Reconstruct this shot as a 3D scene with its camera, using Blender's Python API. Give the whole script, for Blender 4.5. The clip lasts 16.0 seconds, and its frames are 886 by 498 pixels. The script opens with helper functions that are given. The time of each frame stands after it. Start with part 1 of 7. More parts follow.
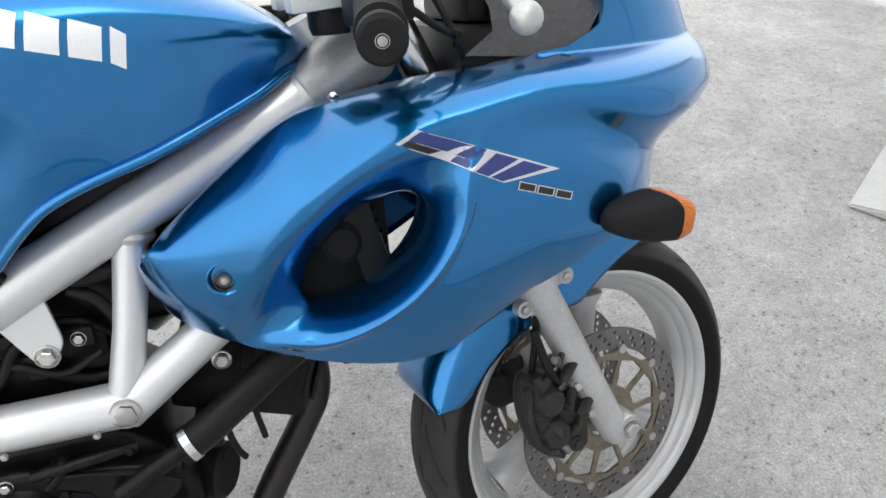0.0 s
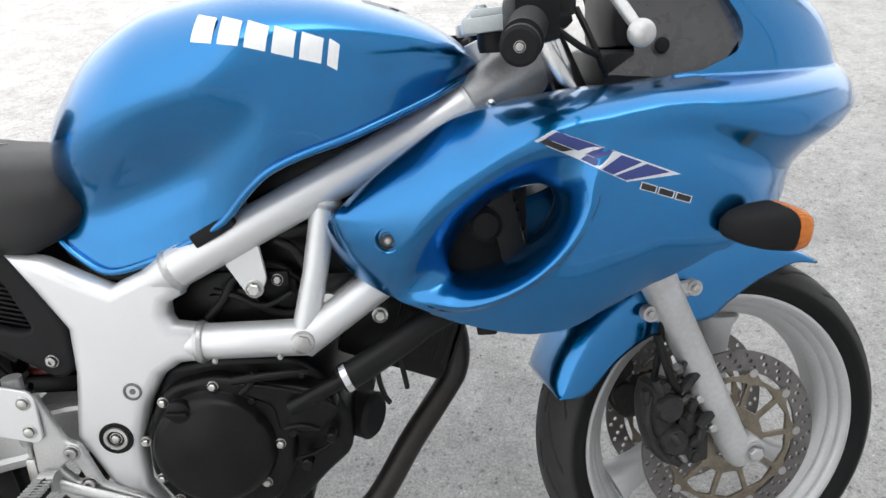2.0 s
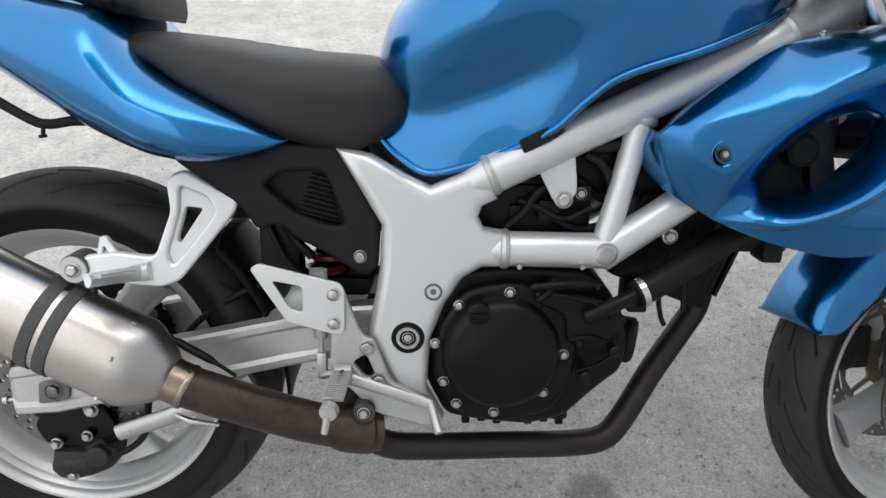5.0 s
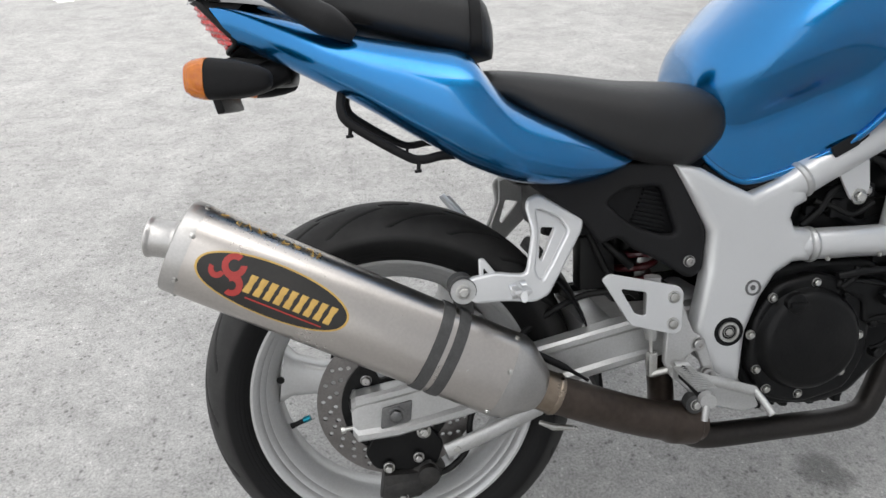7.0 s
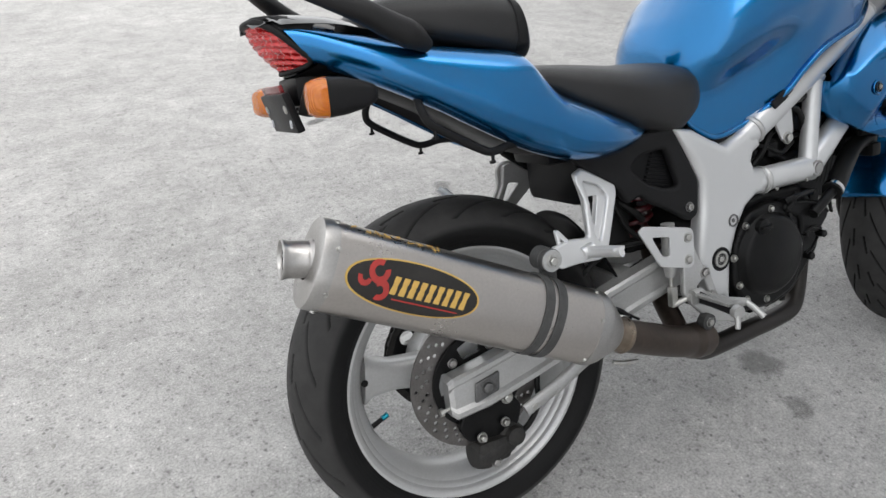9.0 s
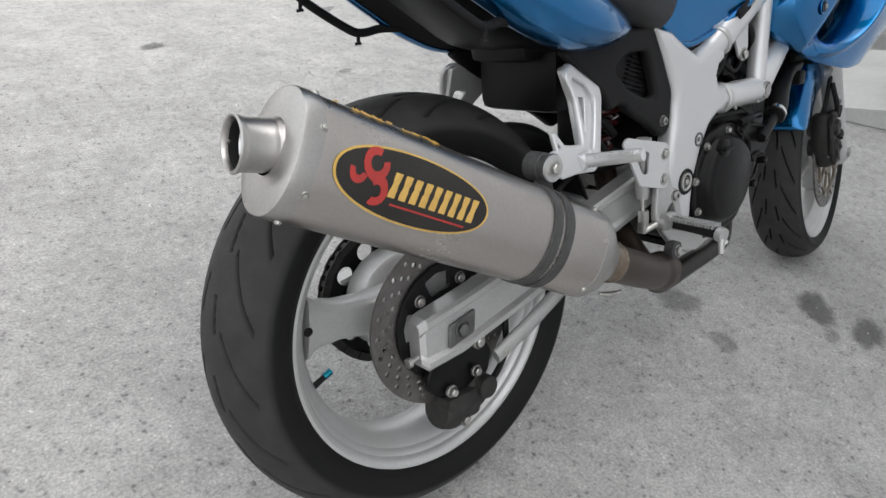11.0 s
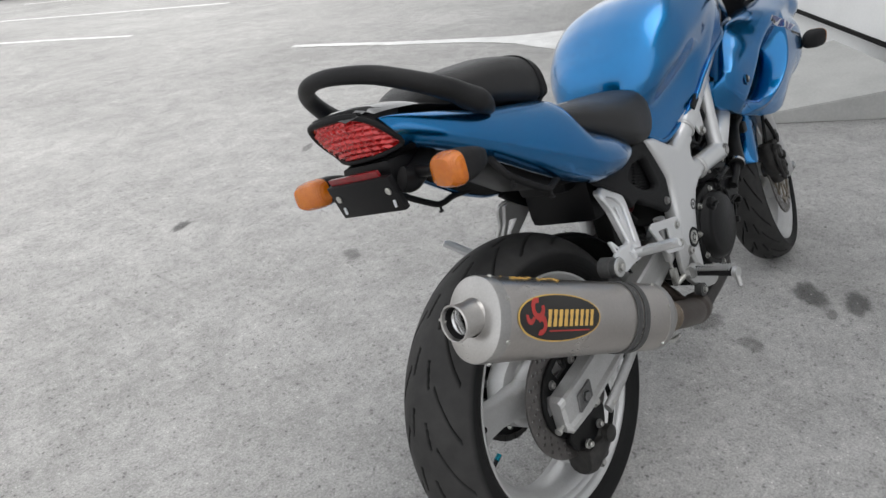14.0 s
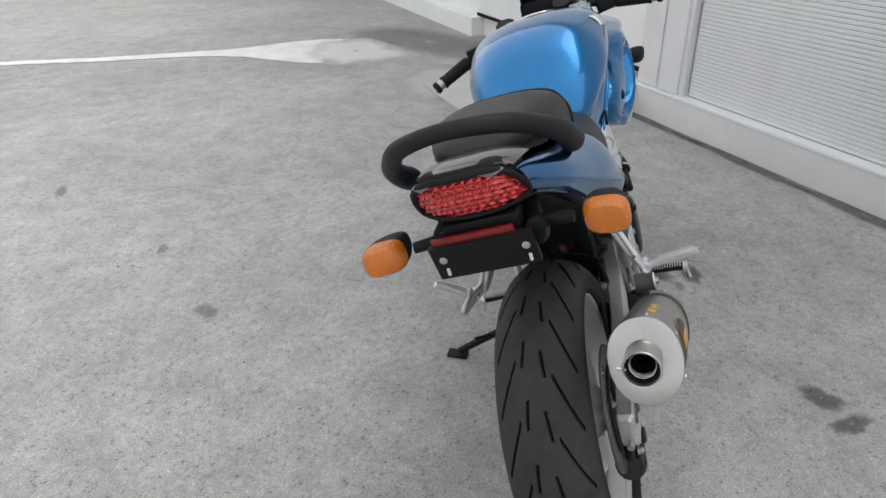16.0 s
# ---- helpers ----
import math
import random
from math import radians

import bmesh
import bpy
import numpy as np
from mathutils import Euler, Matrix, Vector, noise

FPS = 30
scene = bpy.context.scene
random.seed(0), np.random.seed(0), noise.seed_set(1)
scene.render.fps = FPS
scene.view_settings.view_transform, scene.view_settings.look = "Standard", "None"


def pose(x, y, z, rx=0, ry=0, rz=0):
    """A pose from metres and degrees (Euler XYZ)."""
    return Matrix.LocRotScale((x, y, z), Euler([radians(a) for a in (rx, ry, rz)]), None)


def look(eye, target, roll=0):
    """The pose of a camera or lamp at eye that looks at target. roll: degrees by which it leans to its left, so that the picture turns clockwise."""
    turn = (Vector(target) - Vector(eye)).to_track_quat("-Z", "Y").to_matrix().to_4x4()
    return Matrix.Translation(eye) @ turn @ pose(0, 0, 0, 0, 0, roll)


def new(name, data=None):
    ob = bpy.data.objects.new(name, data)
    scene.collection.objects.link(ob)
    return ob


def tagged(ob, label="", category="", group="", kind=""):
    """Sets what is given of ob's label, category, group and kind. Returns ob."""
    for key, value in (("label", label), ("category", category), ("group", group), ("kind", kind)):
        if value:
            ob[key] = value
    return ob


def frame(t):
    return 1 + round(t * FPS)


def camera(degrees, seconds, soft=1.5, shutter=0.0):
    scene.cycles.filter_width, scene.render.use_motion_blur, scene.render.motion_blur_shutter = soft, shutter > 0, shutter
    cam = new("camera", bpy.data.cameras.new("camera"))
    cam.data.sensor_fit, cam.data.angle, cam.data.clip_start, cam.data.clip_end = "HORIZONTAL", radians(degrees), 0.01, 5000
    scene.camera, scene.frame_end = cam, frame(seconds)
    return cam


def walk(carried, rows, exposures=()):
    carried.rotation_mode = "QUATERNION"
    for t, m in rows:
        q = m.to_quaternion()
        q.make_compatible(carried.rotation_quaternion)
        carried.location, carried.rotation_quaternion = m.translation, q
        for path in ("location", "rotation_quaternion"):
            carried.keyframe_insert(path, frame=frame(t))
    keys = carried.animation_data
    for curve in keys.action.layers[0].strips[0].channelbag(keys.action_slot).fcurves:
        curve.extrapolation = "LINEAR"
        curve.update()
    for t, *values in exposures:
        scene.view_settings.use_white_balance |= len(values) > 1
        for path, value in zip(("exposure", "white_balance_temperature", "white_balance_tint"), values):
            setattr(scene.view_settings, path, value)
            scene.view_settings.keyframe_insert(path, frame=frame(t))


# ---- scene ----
cam = camera(66.7, 16.0)
PATH = [
    (0, (0.957, -0.566, 1.143), (1.456, 0.901, -0.121), 1.9),
    (0.5, (1.007, -0.624, 1.143), (1.326, 0.94, -0.062), 0.8),
    (1, (1.046, -0.656, 1.142), (1.22, 0.954, -0.032), -0.5),
    (1.5, (1.043, -0.673, 1.159), (1.124, 0.949, -0.009), -1.4),
    (2, (0.98, -0.716, 1.159), (0.976, 0.923, 0.013), -3.2),
    (2.5, (0.909, -0.764, 1.168), (0.889, 0.879, 0.028), -2.6),
    (3, (0.858, -0.806, 1.154), (0.852, 0.826, -0.002), -1.5),
    (3.2, (0.832, -0.82, 1.148), (0.82, 0.808, -0.013), -1.0),
    (5.3, (0.498, -0.812, 1.078), (0.524, 0.844, -0.043), 1.7),
    (5.5, (0.445, -0.825, 1.085), (0.519, 0.831, -0.033), 1.9),
    (6, (0.274, -0.877, 1.11), (0.372, 0.79, 0.009), 0.7),
    (6.5, (0.125, -0.906, 1.094), (0.202, 0.778, 0.018), 1.5),
    (7, (-0.016, -0.869, 1.1), (0.18, 0.827, 0.058), -0.2),
    (7.5, (-0.119, -0.866, 1.122), (0.177, 0.823, 0.092), -0.7),
    (8, (-0.265, -0.913, 1.136), (0.253, 0.735, 0.127), -1.2),
    (8.2, (-0.333, -0.914, 1.14), (0.246, 0.717, 0.137), -1.0),
    (10.3, (-0.526, -0.629, 1.043), (0.544, 0.652, -0.06), 4.0),
    (10.5, (-0.546, -0.619, 1.017), (0.574, 0.64, -0.059), 4.7),
    (11, (-0.54, -0.592, 0.93), (0.646, 0.598, -0.155), 9.3),
    (11.5, (-0.53, -0.574, 0.864), (0.652, 0.606, -0.236), 8.3),
    (12, (-0.526, -0.585, 0.862), (0.652, 0.614, -0.222), 8.1),
    (12.5, (-0.546, -0.63, 0.921), (0.586, 0.653, -0.115), 6.0),
    (13, (-0.639, -0.668, 1.055), (0.528, 0.637, 0.087), 1.6),
    (13.5, (-0.786, -0.655, 1.168), (0.455, 0.637, 0.279), -3.6),
    (14, (-0.883, -0.596, 1.177), (0.431, 0.604, 0.262), -5.3),
    (14.5, (-0.945, -0.484, 1.208), (0.47, 0.577, 0.275), -7.8),
    (15, (-1.057, -0.338, 1.225), (0.456, 0.593, 0.307), -4.4),
    (15.5, (-1.129, -0.173, 1.241), (0.5, 0.459, 0.269), -1.2),
    (16, (-1.072, 0.019, 1.236), (0.646, 0.42, 0.294), -0.6),
]
EXPOSURES = [(0.0, 1.66), (3.0, 1.58), (5.5, 1.24), (8.0, 1.14), (10.5, 1.16), (12.5, 1.28), (13.3, 1.16), (14.0, 0.93), (16.0, 0.87)]
walk(cam, [(t, look(*p)) for t, *p in PATH], exposures=EXPOSURES)

# ---------------------------------------------------------------- world and light
LEAN = 18.3
SUN_AZ, SUN_EL = radians(150), radians(58)
world = bpy.data.worlds.new("overcast_sky")
scene.world = world
world.use_nodes = True
wn, wl = world.node_tree.nodes, world.node_tree.links
sky = wn.new("ShaderNodeTexSky")
sky.sky_type = "NISHITA"
sky.sun_disc = False
sky.sun_elevation, sky.sun_rotation = SUN_EL, SUN_AZ
sky.air_density, sky.dust_density, sky.ozone_density = 1.2, 6.0, 1.0
grey = wn.new("ShaderNodeHueSaturation")
grey.inputs["Saturation"].default_value = 0.22
wl.new(sky.outputs[0], grey.inputs["Color"])
cloud = wn.new("ShaderNodeMix")
cloud.data_type = "RGBA"
cloud.inputs["Factor"].default_value = 0.68
cloud.inputs[7].default_value = (4.5, 4.55, 4.6, 1)
wl.new(grey.outputs[0], cloud.inputs[6])
wl.new(cloud.outputs[2], wn["Background"].inputs[0])
wn["Background"].inputs[1].default_value = 0.15
sun = new("sun", bpy.data.lights.new("sun", "SUN"))
sun.data.energy, sun.data.angle, sun.data.color = 0.55, radians(60), (1.0, 0.98, 0.95)
sun.matrix_world = look((0, 0, 8), Vector((0, 0, 8)) - Vector((math.sin(SUN_AZ) * math.cos(SUN_EL), math.cos(SUN_AZ) * math.cos(SUN_EL), math.sin(SUN_EL))))


# ---------------------------------------------------------------- materials
def material(name, base, rough=0.5, metal=0.0, second=None, scale=8.0, fine=120.0, mix=0.5, bump=0.0, bump_scale=200.0,
             rough_var=0.08, coat=0.0, coat_rough=0.05, transmission=0.0, speck=0.0, spec=0.5, stretch=None, aniso=0.0):
    """A surface with colour variation at two scales, uneven gloss and fine relief, in real metres."""
    m = bpy.data.materials.new(name)
    m.use_nodes = True
    n, l = m.node_tree.nodes, m.node_tree.links
    b = n["Principled BSDF"]
    tc = n.new("ShaderNodeTexCoord")
    vec = tc.outputs["Object"]
    if stretch:
        mp = n.new("ShaderNodeMapping")
        mp.inputs["Scale"].default_value = stretch
        l.new(vec, mp.inputs["Vector"])
        vec = mp.outputs[0]
    n1, n2 = n.new("ShaderNodeTexNoise"), n.new("ShaderNodeTexNoise")
    n1.inputs["Scale"].default_value, n1.inputs["Detail"].default_value = scale, 5
    n2.inputs["Scale"].default_value, n2.inputs["Detail"].default_value = fine, 3
    l.new(vec, n1.inputs["Vector"])
    l.new(vec, n2.inputs["Vector"])
    add = n.new("ShaderNodeMath")
    add.operation = "MULTIPLY_ADD"
    add.inputs[1].default_value = 0.6
    half = n.new("ShaderNodeMath")
    half.operation = "MULTIPLY"
    half.inputs[1].default_value = 0.4
    l.new(n2.outputs["Fac"], half.inputs[0])
    l.new(n1.outputs["Fac"], add.inputs[0])
    l.new(half.outputs[0], add.inputs[2])
    ramp = n.new("ShaderNodeMapRange")
    ramp.inputs["From Min"].default_value, ramp.inputs["From Max"].default_value = 0.35, 0.65
    l.new(add.outputs[0], ramp.inputs["Value"])
    col = n.new("ShaderNodeMix")
    col.data_type = "RGBA"
    col.inputs[6].default_value = (*base, 1)
    s = second or tuple(c * 0.8 for c in base)
    col.inputs[7].default_value = (*[p + (q - p) * mix * 2 for p, q in zip(base, s)], 1) if mix < 0.5 else (*s, 1)
    l.new(ramp.outputs[0], col.inputs["Factor"])
    l.new(col.outputs[2], b.inputs["Base Color"])
    rr = n.new("ShaderNodeMapRange")
    rr.inputs["To Min"].default_value, rr.inputs["To Max"].default_value = max(0.02, rough - rough_var), min(1, rough + rough_var)
    l.new(add.outputs[0], rr.inputs["Value"])
    rr.inputs["From Min"].default_value, rr.inputs["From Max"].default_value = 0.3, 0.7
    l.new(rr.outputs[0], b.inputs["Roughness"])
    b.inputs["Metallic"].default_value = metal
    b.inputs["Specular IOR Level"].default_value = spec
    b.inputs["Coat Weight"].default_value, b.inputs["Coat Roughness"].default_value = coat, coat_rough
    b.inputs["Transmission Weight"].default_value = transmission
    b.inputs["Anisotropic"].default_value = aniso
    if bump:
        bn, bp = n.new("ShaderNodeTexNoise"), n.new("ShaderNodeBump")
        bn.inputs["Scale"].default_value, bn.inputs["Detail"].default_value = bump_scale, 4
        bp.inputs["Strength"].default_value, bp.inputs["Distance"].default_value = bump, 0.002
        l.new(vec, bn.inputs["Vector"])
        l.new(bn.outputs["Fac"], bp.inputs["Height"])
        l.new(bp.outputs[0], b.inputs["Normal"])
    return m


def flake_paint(name, base, second):
    """Metallic lacquer: fine flakes under a smooth clear coat."""
    m = material(name, base, 0.25, 0.96, second, scale=3.0, fine=2500.0, rough_var=0.05, coat=1.0, coat_rough=0.012, bump=0.012, bump_scale=1800, spec=0.15)
    m.node_tree.nodes["Principled BSDF"].inputs["Coat IOR"].default_value = 1.5
    return m


M_BLUE = flake_paint("blue_metallic_paint", (0.002, 0.150, 0.390), (0.002, 0.166, 0.425))
M_SILVER = material("silver_frame_paint", (0.65, 0.655, 0.66), 0.36, 0.5, (0.60, 0.605, 0.61), 5, 900, coat=0.25, coat_rough=0.15, bump=0.02, bump_scale=600)
M_CAST = material("cast_aluminium", (0.55, 0.55, 0.55), 0.42, 0.7, (0.45, 0.45, 0.44), 14, 300, bump=0.15, bump_scale=420)
M_FORK = material("scuffed_grey_paint", (0.55, 0.555, 0.56), 0.42, 0.45, (0.46, 0.455, 0.445), 14, 160, bump=0.08, bump_scale=160)
M_WHEEL = material("silver_wheel_paint", (0.53, 0.535, 0.54), 0.36, 0.4, (0.46, 0.46, 0.455), 9, 240, coat=0.3, coat_rough=0.2, bump=0.03, bump_scale=300)
M_STEEL = material("brushed_titanium", (0.53, 0.498, 0.472), 0.30, 1.0, (0.46, 0.434, 0.412), 7, 240, bump=0.012, bump_scale=60, rough_var=0.04)
M_CAP = material("satin_steel", (0.50, 0.49, 0.48), 0.34, 1.0, (0.42, 0.41, 0.40), 12, 300, bump=0.05, bump_scale=300)
M_CHROME = material("bright_steel", (0.72, 0.72, 0.72), 0.18, 1.0, (0.6, 0.6, 0.6), 20, 300)
M_BOLT = material("zinc_bolt", (0.62, 0.62, 0.60), 0.32, 0.9, (0.42, 0.41, 0.38), 60, 500)
M_HOT = material("heat_stained_steel", (0.046, 0.035, 0.029), 0.42, 0.7, (0.090, 0.070, 0.058), 7, 90, bump=0.08, bump_scale=200)
M_TINT = material("straw_tinted_steel", (0.30, 0.25, 0.20), 0.32, 1.0, (0.22, 0.17, 0.13), 16, 120, bump=0.04, bump_scale=200)
M_HEADER = material("dark_oxidised_pipe", (0.019, 0.017, 0.016), 0.45, 0.5, (0.036, 0.031, 0.028), 9, 140, bump=0.10, bump_scale=260)
M_BLACK = material("satin_black_plastic", (0.005, 0.005, 0.0055), 0.42, 0.0, (0.009, 0.009, 0.010), 10, 400, spec=0.16, bump=0.06, bump_scale=700)
M_MATT = material("textured_black_plastic", (0.010, 0.010, 0.0105), 0.58, 0.0, (0.015, 0.015, 0.016), 12, 500, spec=0.14, bump=0.25, bump_scale=1300)
M_GLOSSBLK = material("gloss_black_lacquer", (0.009, 0.009, 0.010), 0.12, 0.0, (0.014, 0.014, 0.014), 10, 200, coat=0.6)
M_ENGINE = material("black_engine_paint", (0.0035, 0.0035, 0.004), 0.34, 0.0, (0.008, 0.008, 0.008), 18, 220, spec=0.18, bump=0.12, bump_scale=240)
M_RUBBER = material("tyre_rubber", (0.006, 0.006, 0.0065), 0.6, 0.0, (0.012, 0.012, 0.012), 10, 160, spec=0.25, bump=0.12, bump_scale=500)


def tyre_material():
    """Black rubber, greyed with dust where the tread runs on the road, black in its grooves."""
    m = material("road_worn_tyre", (0.006, 0.006, 0.0065), 0.56, 0.0, (0.010, 0.010, 0.010), 10, 160, spec=0.16, bump=0.12, bump_scale=500)
    n, l = m.node_tree.nodes, m.node_tree.links
    b = n["Principled BSDF"]
    worn, mixc, dust = n.new("ShaderNodeAttribute"), n.new("ShaderNodeMix"), n.new("ShaderNodeTexNoise")
    worn.attribute_name = "worn"
    dust.inputs["Scale"].default_value, dust.inputs["Detail"].default_value = 30, 6
    l.new(n["Texture Coordinate"].outputs["Object"], dust.inputs["Vector"])
    tint = n.new("ShaderNodeMix")
    tint.data_type = mixc.data_type = "RGBA"
    tint.inputs[6].default_value, tint.inputs[7].default_value = (0.018, 0.018, 0.0185, 1), (0.050, 0.049, 0.048, 1)
    l.new(dust.outputs["Fac"], tint.inputs["Factor"])
    l.new(worn.outputs["Fac"], mixc.inputs["Factor"])
    l.new(b.inputs["Base Color"].links[0].from_socket, mixc.inputs[6])
    l.new(tint.outputs[2], mixc.inputs[7])
    l.new(mixc.outputs[2], b.inputs["Base Color"])
    return m


M_TYRE = tyre_material()
M_GRIME = material("grimy_black_casting", (0.012, 0.012, 0.012), 0.55, 0.0, (0.035, 0.033, 0.031), 60, 260, spec=0.3, bump=0.2, bump_scale=220)
M_WORN = material("rubber_mount", (0.03, 0.03, 0.03), 0.6, 0.0, (0.07, 0.07, 0.07), 40, 300, bump=0.1, bump_scale=300)
M_VINYL = material("black_seat_vinyl", (0.012, 0.012, 0.0125), 0.46, 0.0, (0.019, 0.019, 0.020), 8, 350, spec=0.34, bump=0.22, bump_scale=1500)
M_FOAM = material("soft_black_grip_cover", (0.009, 0.009, 0.0095), 0.5, 0.0, (0.014, 0.014, 0.015), 15, 300, spec=0.22, bump=0.15, bump_scale=900)
M_AMBER = material("amber_lens", (0.70, 0.20, 0.006), 0.16, 0.0, (0.55, 0.13, 0.004), 26, 160, coat=0.35, transmission=0.22)
# moulded ribs of the lens
_n, _l = M_AMBER.node_tree.nodes, M_AMBER.node_tree.links
_wave, _relief = _n.new("ShaderNodeTexWave"), _n.new("ShaderNodeBump")
_wave.bands_direction = "Y"
_wave.inputs["Scale"].default_value, _wave.inputs["Distortion"].default_value = 140.0, 0.2
_relief.inputs["Strength"].default_value, _relief.inputs["Distance"].default_value = 0.35, 0.002
_l.new(_n["Texture Coordinate"].outputs["Object"], _wave.inputs["Vector"])
_l.new(_wave.outputs["Fac"], _relief.inputs["Height"])
_l.new(_relief.outputs[0], _n["Principled BSDF"].inputs["Normal"])
M_RED = material("red_lens", (0.36, 0.006, 0.008), 0.05, 0.45, (0.62, 0.022, 0.022), 60, 240, coat=1.0, rough_var=0.04)
M_REFLECT = material("red_reflector", (0.22, 0.012, 0.015), 0.2, 0.0, (0.12, 0.008, 0.010), 90, 500)
M_SCREEN = material("smoked_screen", (0.034, 0.033, 0.034), 0.26, 0.0, (0.046, 0.045, 0.046), 4, 60, coat=0.4, coat_rough=0.12)
M_LAMP = material("headlamp_glass", (0.55, 0.57, 0.58), 0.08, 0.2, (0.45, 0.46, 0.47), 20, 80, coat=1.0, transmission=0.3)
M_WHITE = material("white_emblem_film", (0.80, 0.81, 0.82), 0.3, 0.0, (0.72, 0.73, 0.74), 30, 200, coat=0.6)
M_SILVERFILM = material("silver_emblem_film", (0.62, 0.63, 0.66), 0.3, 0.3, (0.55, 0.56, 0.6), 30, 200)
M_NAVY = material("navy_emblem_film", (0.008, 0.022, 0.15), 0.3, 0.1, (0.011, 0.032, 0.19), 3, 20, coat=0.6)
M_DARKFILM = material("black_emblem_film", (0.010, 0.009, 0.008), 0.4, 0.0, (0.018, 0.016, 0.014), 20, 200)
M_GOLD = material("yellow_emblem_film", (0.62, 0.40, 0.10), 0.4, 0.0, (0.52, 0.32, 0.08), 60, 300)
M_REDFILM = material("red_emblem_film", (0.42, 0.035, 0.03), 0.4, 0.0, (0.32, 0.03, 0.025), 60, 300)
M_DISC = material("used_brake_disc", (0.20, 0.19, 0.185), 0.38, 0.9, (0.14, 0.132, 0.126), 30, 300, bump=0.05, bump_scale=200)
M_GOLDISC = material("bronze_disc_carrier", (0.27, 0.235, 0.18), 0.42, 0.8, (0.16, 0.135, 0.105), 30, 260)
M_DULL = material("dull_grey_steel", (0.20, 0.20, 0.20), 0.46, 0.8, (0.12, 0.12, 0.12), 40, 260, bump=0.1, bump_scale=300)
M_PALE = material("pale_machined_alloy", (0.50, 0.54, 0.55), 0.34, 0.35, (0.42, 0.45, 0.46), 12, 240, bump=0.03, bump_scale=300)
# steering head casting is a darker grey than the frame tubes
M_HEADCAST = material("grey_steering_head", (0.36, 0.36, 0.36), 0.42, 0.5, (0.28, 0.28, 0.28), 12, 240, bump=0.08, bump_scale=300)
M_THREAD = material("pale_seat_stitching", (0.42, 0.42, 0.42), 0.7, 0.0, (0.30, 0.30, 0.30), 60, 400)
M_TEAL = material("teal_valve_cap", (0.01, 0.20, 0.27), 0.25, 0.8, (0.01, 0.14, 0.2), 90, 500)
M_HOSE = material("black_hose", (0.007, 0.007, 0.007), 0.45, 0.0, (0.010, 0.010, 0.010), 30, 200, spec=0.2)
M_SPRING = material("dark_red_spring", (0.10, 0.008, 0.012), 0.35, 0.1, (0.06, 0.005, 0.008), 40, 200, coat=0.4)


# ---------------------------------------------------------------- geometry helpers
def pchip(table):
    """A smooth curve through a short table of (x, value), without overshoot."""
    xs, ys = np.array([p[0] for p in table], float), np.array([p[1] for p in table], float)
    h = np.diff(xs)
    d = np.diff(ys) / h
    m = np.zeros(len(xs))
    m[0], m[-1] = d[0], d[-1]
    for i in range(1, len(xs) - 1):
        if d[i - 1] * d[i] > 0:
            a, b = 2 * h[i] + h[i - 1], h[i] + 2 * h[i - 1]
            m[i] = (a + b) / (a / d[i - 1] + b / d[i])

    def value(x):
        x = min(max(x, xs[0]), xs[-1])
        i = min(max(int(np.searchsorted(xs, x)) - 1, 0), len(h) - 1)
        t = (x - xs[i]) / h[i]
        return float((2 * t**3 - 3 * t**2 + 1) * ys[i] + (t**3 - 2 * t**2 + t) * h[i] * m[i] + (3 * t**2 - 2 * t**3) * ys[i + 1] + (t**3 - t**2) * h[i] * m[i + 1])
    return value


def spline(points, steps=6, closed=False):
    """Catmull-Rom curve through points of any dimension."""
    p = [np.array(q, float) for q in points]
    n = len(p)
    out = []
    for i in range(n if closed else n - 1):
        a = p[(i - 1) % n] if closed or i else 2 * p[0] - p[1]
        b, c = p[i], p[(i + 1) % n]
        d = p[(i + 2) % n] if closed or i + 2 < n else 2 * c - b
        for k in range(steps):
            t = k / steps
            out.append(0.5 * (2 * b + (c - a) * t + (2 * a - 5 * b + 4 * c - d) * t * t + (3 * b - a - 3 * c + d) * t**3))
    if not closed:
        out.append(p[-1])
    return out


def rounded(points, radius=0.006, steps=4):
    """A closed 2D outline with its corners rounded."""
    p = [np.array(q, float) for q in points]
    n, out = len(p), []
    for i in range(n):
        a, b, c = p[i - 1], p[i], p[(i + 1) % n]
        u, v = a - b, c - b
        lu, lv = np.linalg.norm(u), np.linalg.norm(v)
        r = min(radius, lu * 0.45, lv * 0.45)
        s, e = b + u / lu * r, b + v / lv * r
        for k in range(steps + 1):
            t = k / steps
            out.append((1 - t)**2 * s + 2 * t * (1 - t) * b + t * t * e)
    return out


NOSE_FROM, NOSE_IN = 0.75, 0.042


def draw_in(me):
    """Shortens the machine's fore part: engine front, frame head, tank nose and fairing."""
    xyz = np.empty(len(me.vertices) * 3, np.float32)
    me.vertices.foreach_get("co", xyz)
    if xyz[0::3].max(initial=0) > NOSE_FROM:
        xyz[0::3] -= NOSE_IN * np.maximum(xyz[0::3] - NOSE_FROM, 0)
        me.vertices.foreach_set("co", xyz)


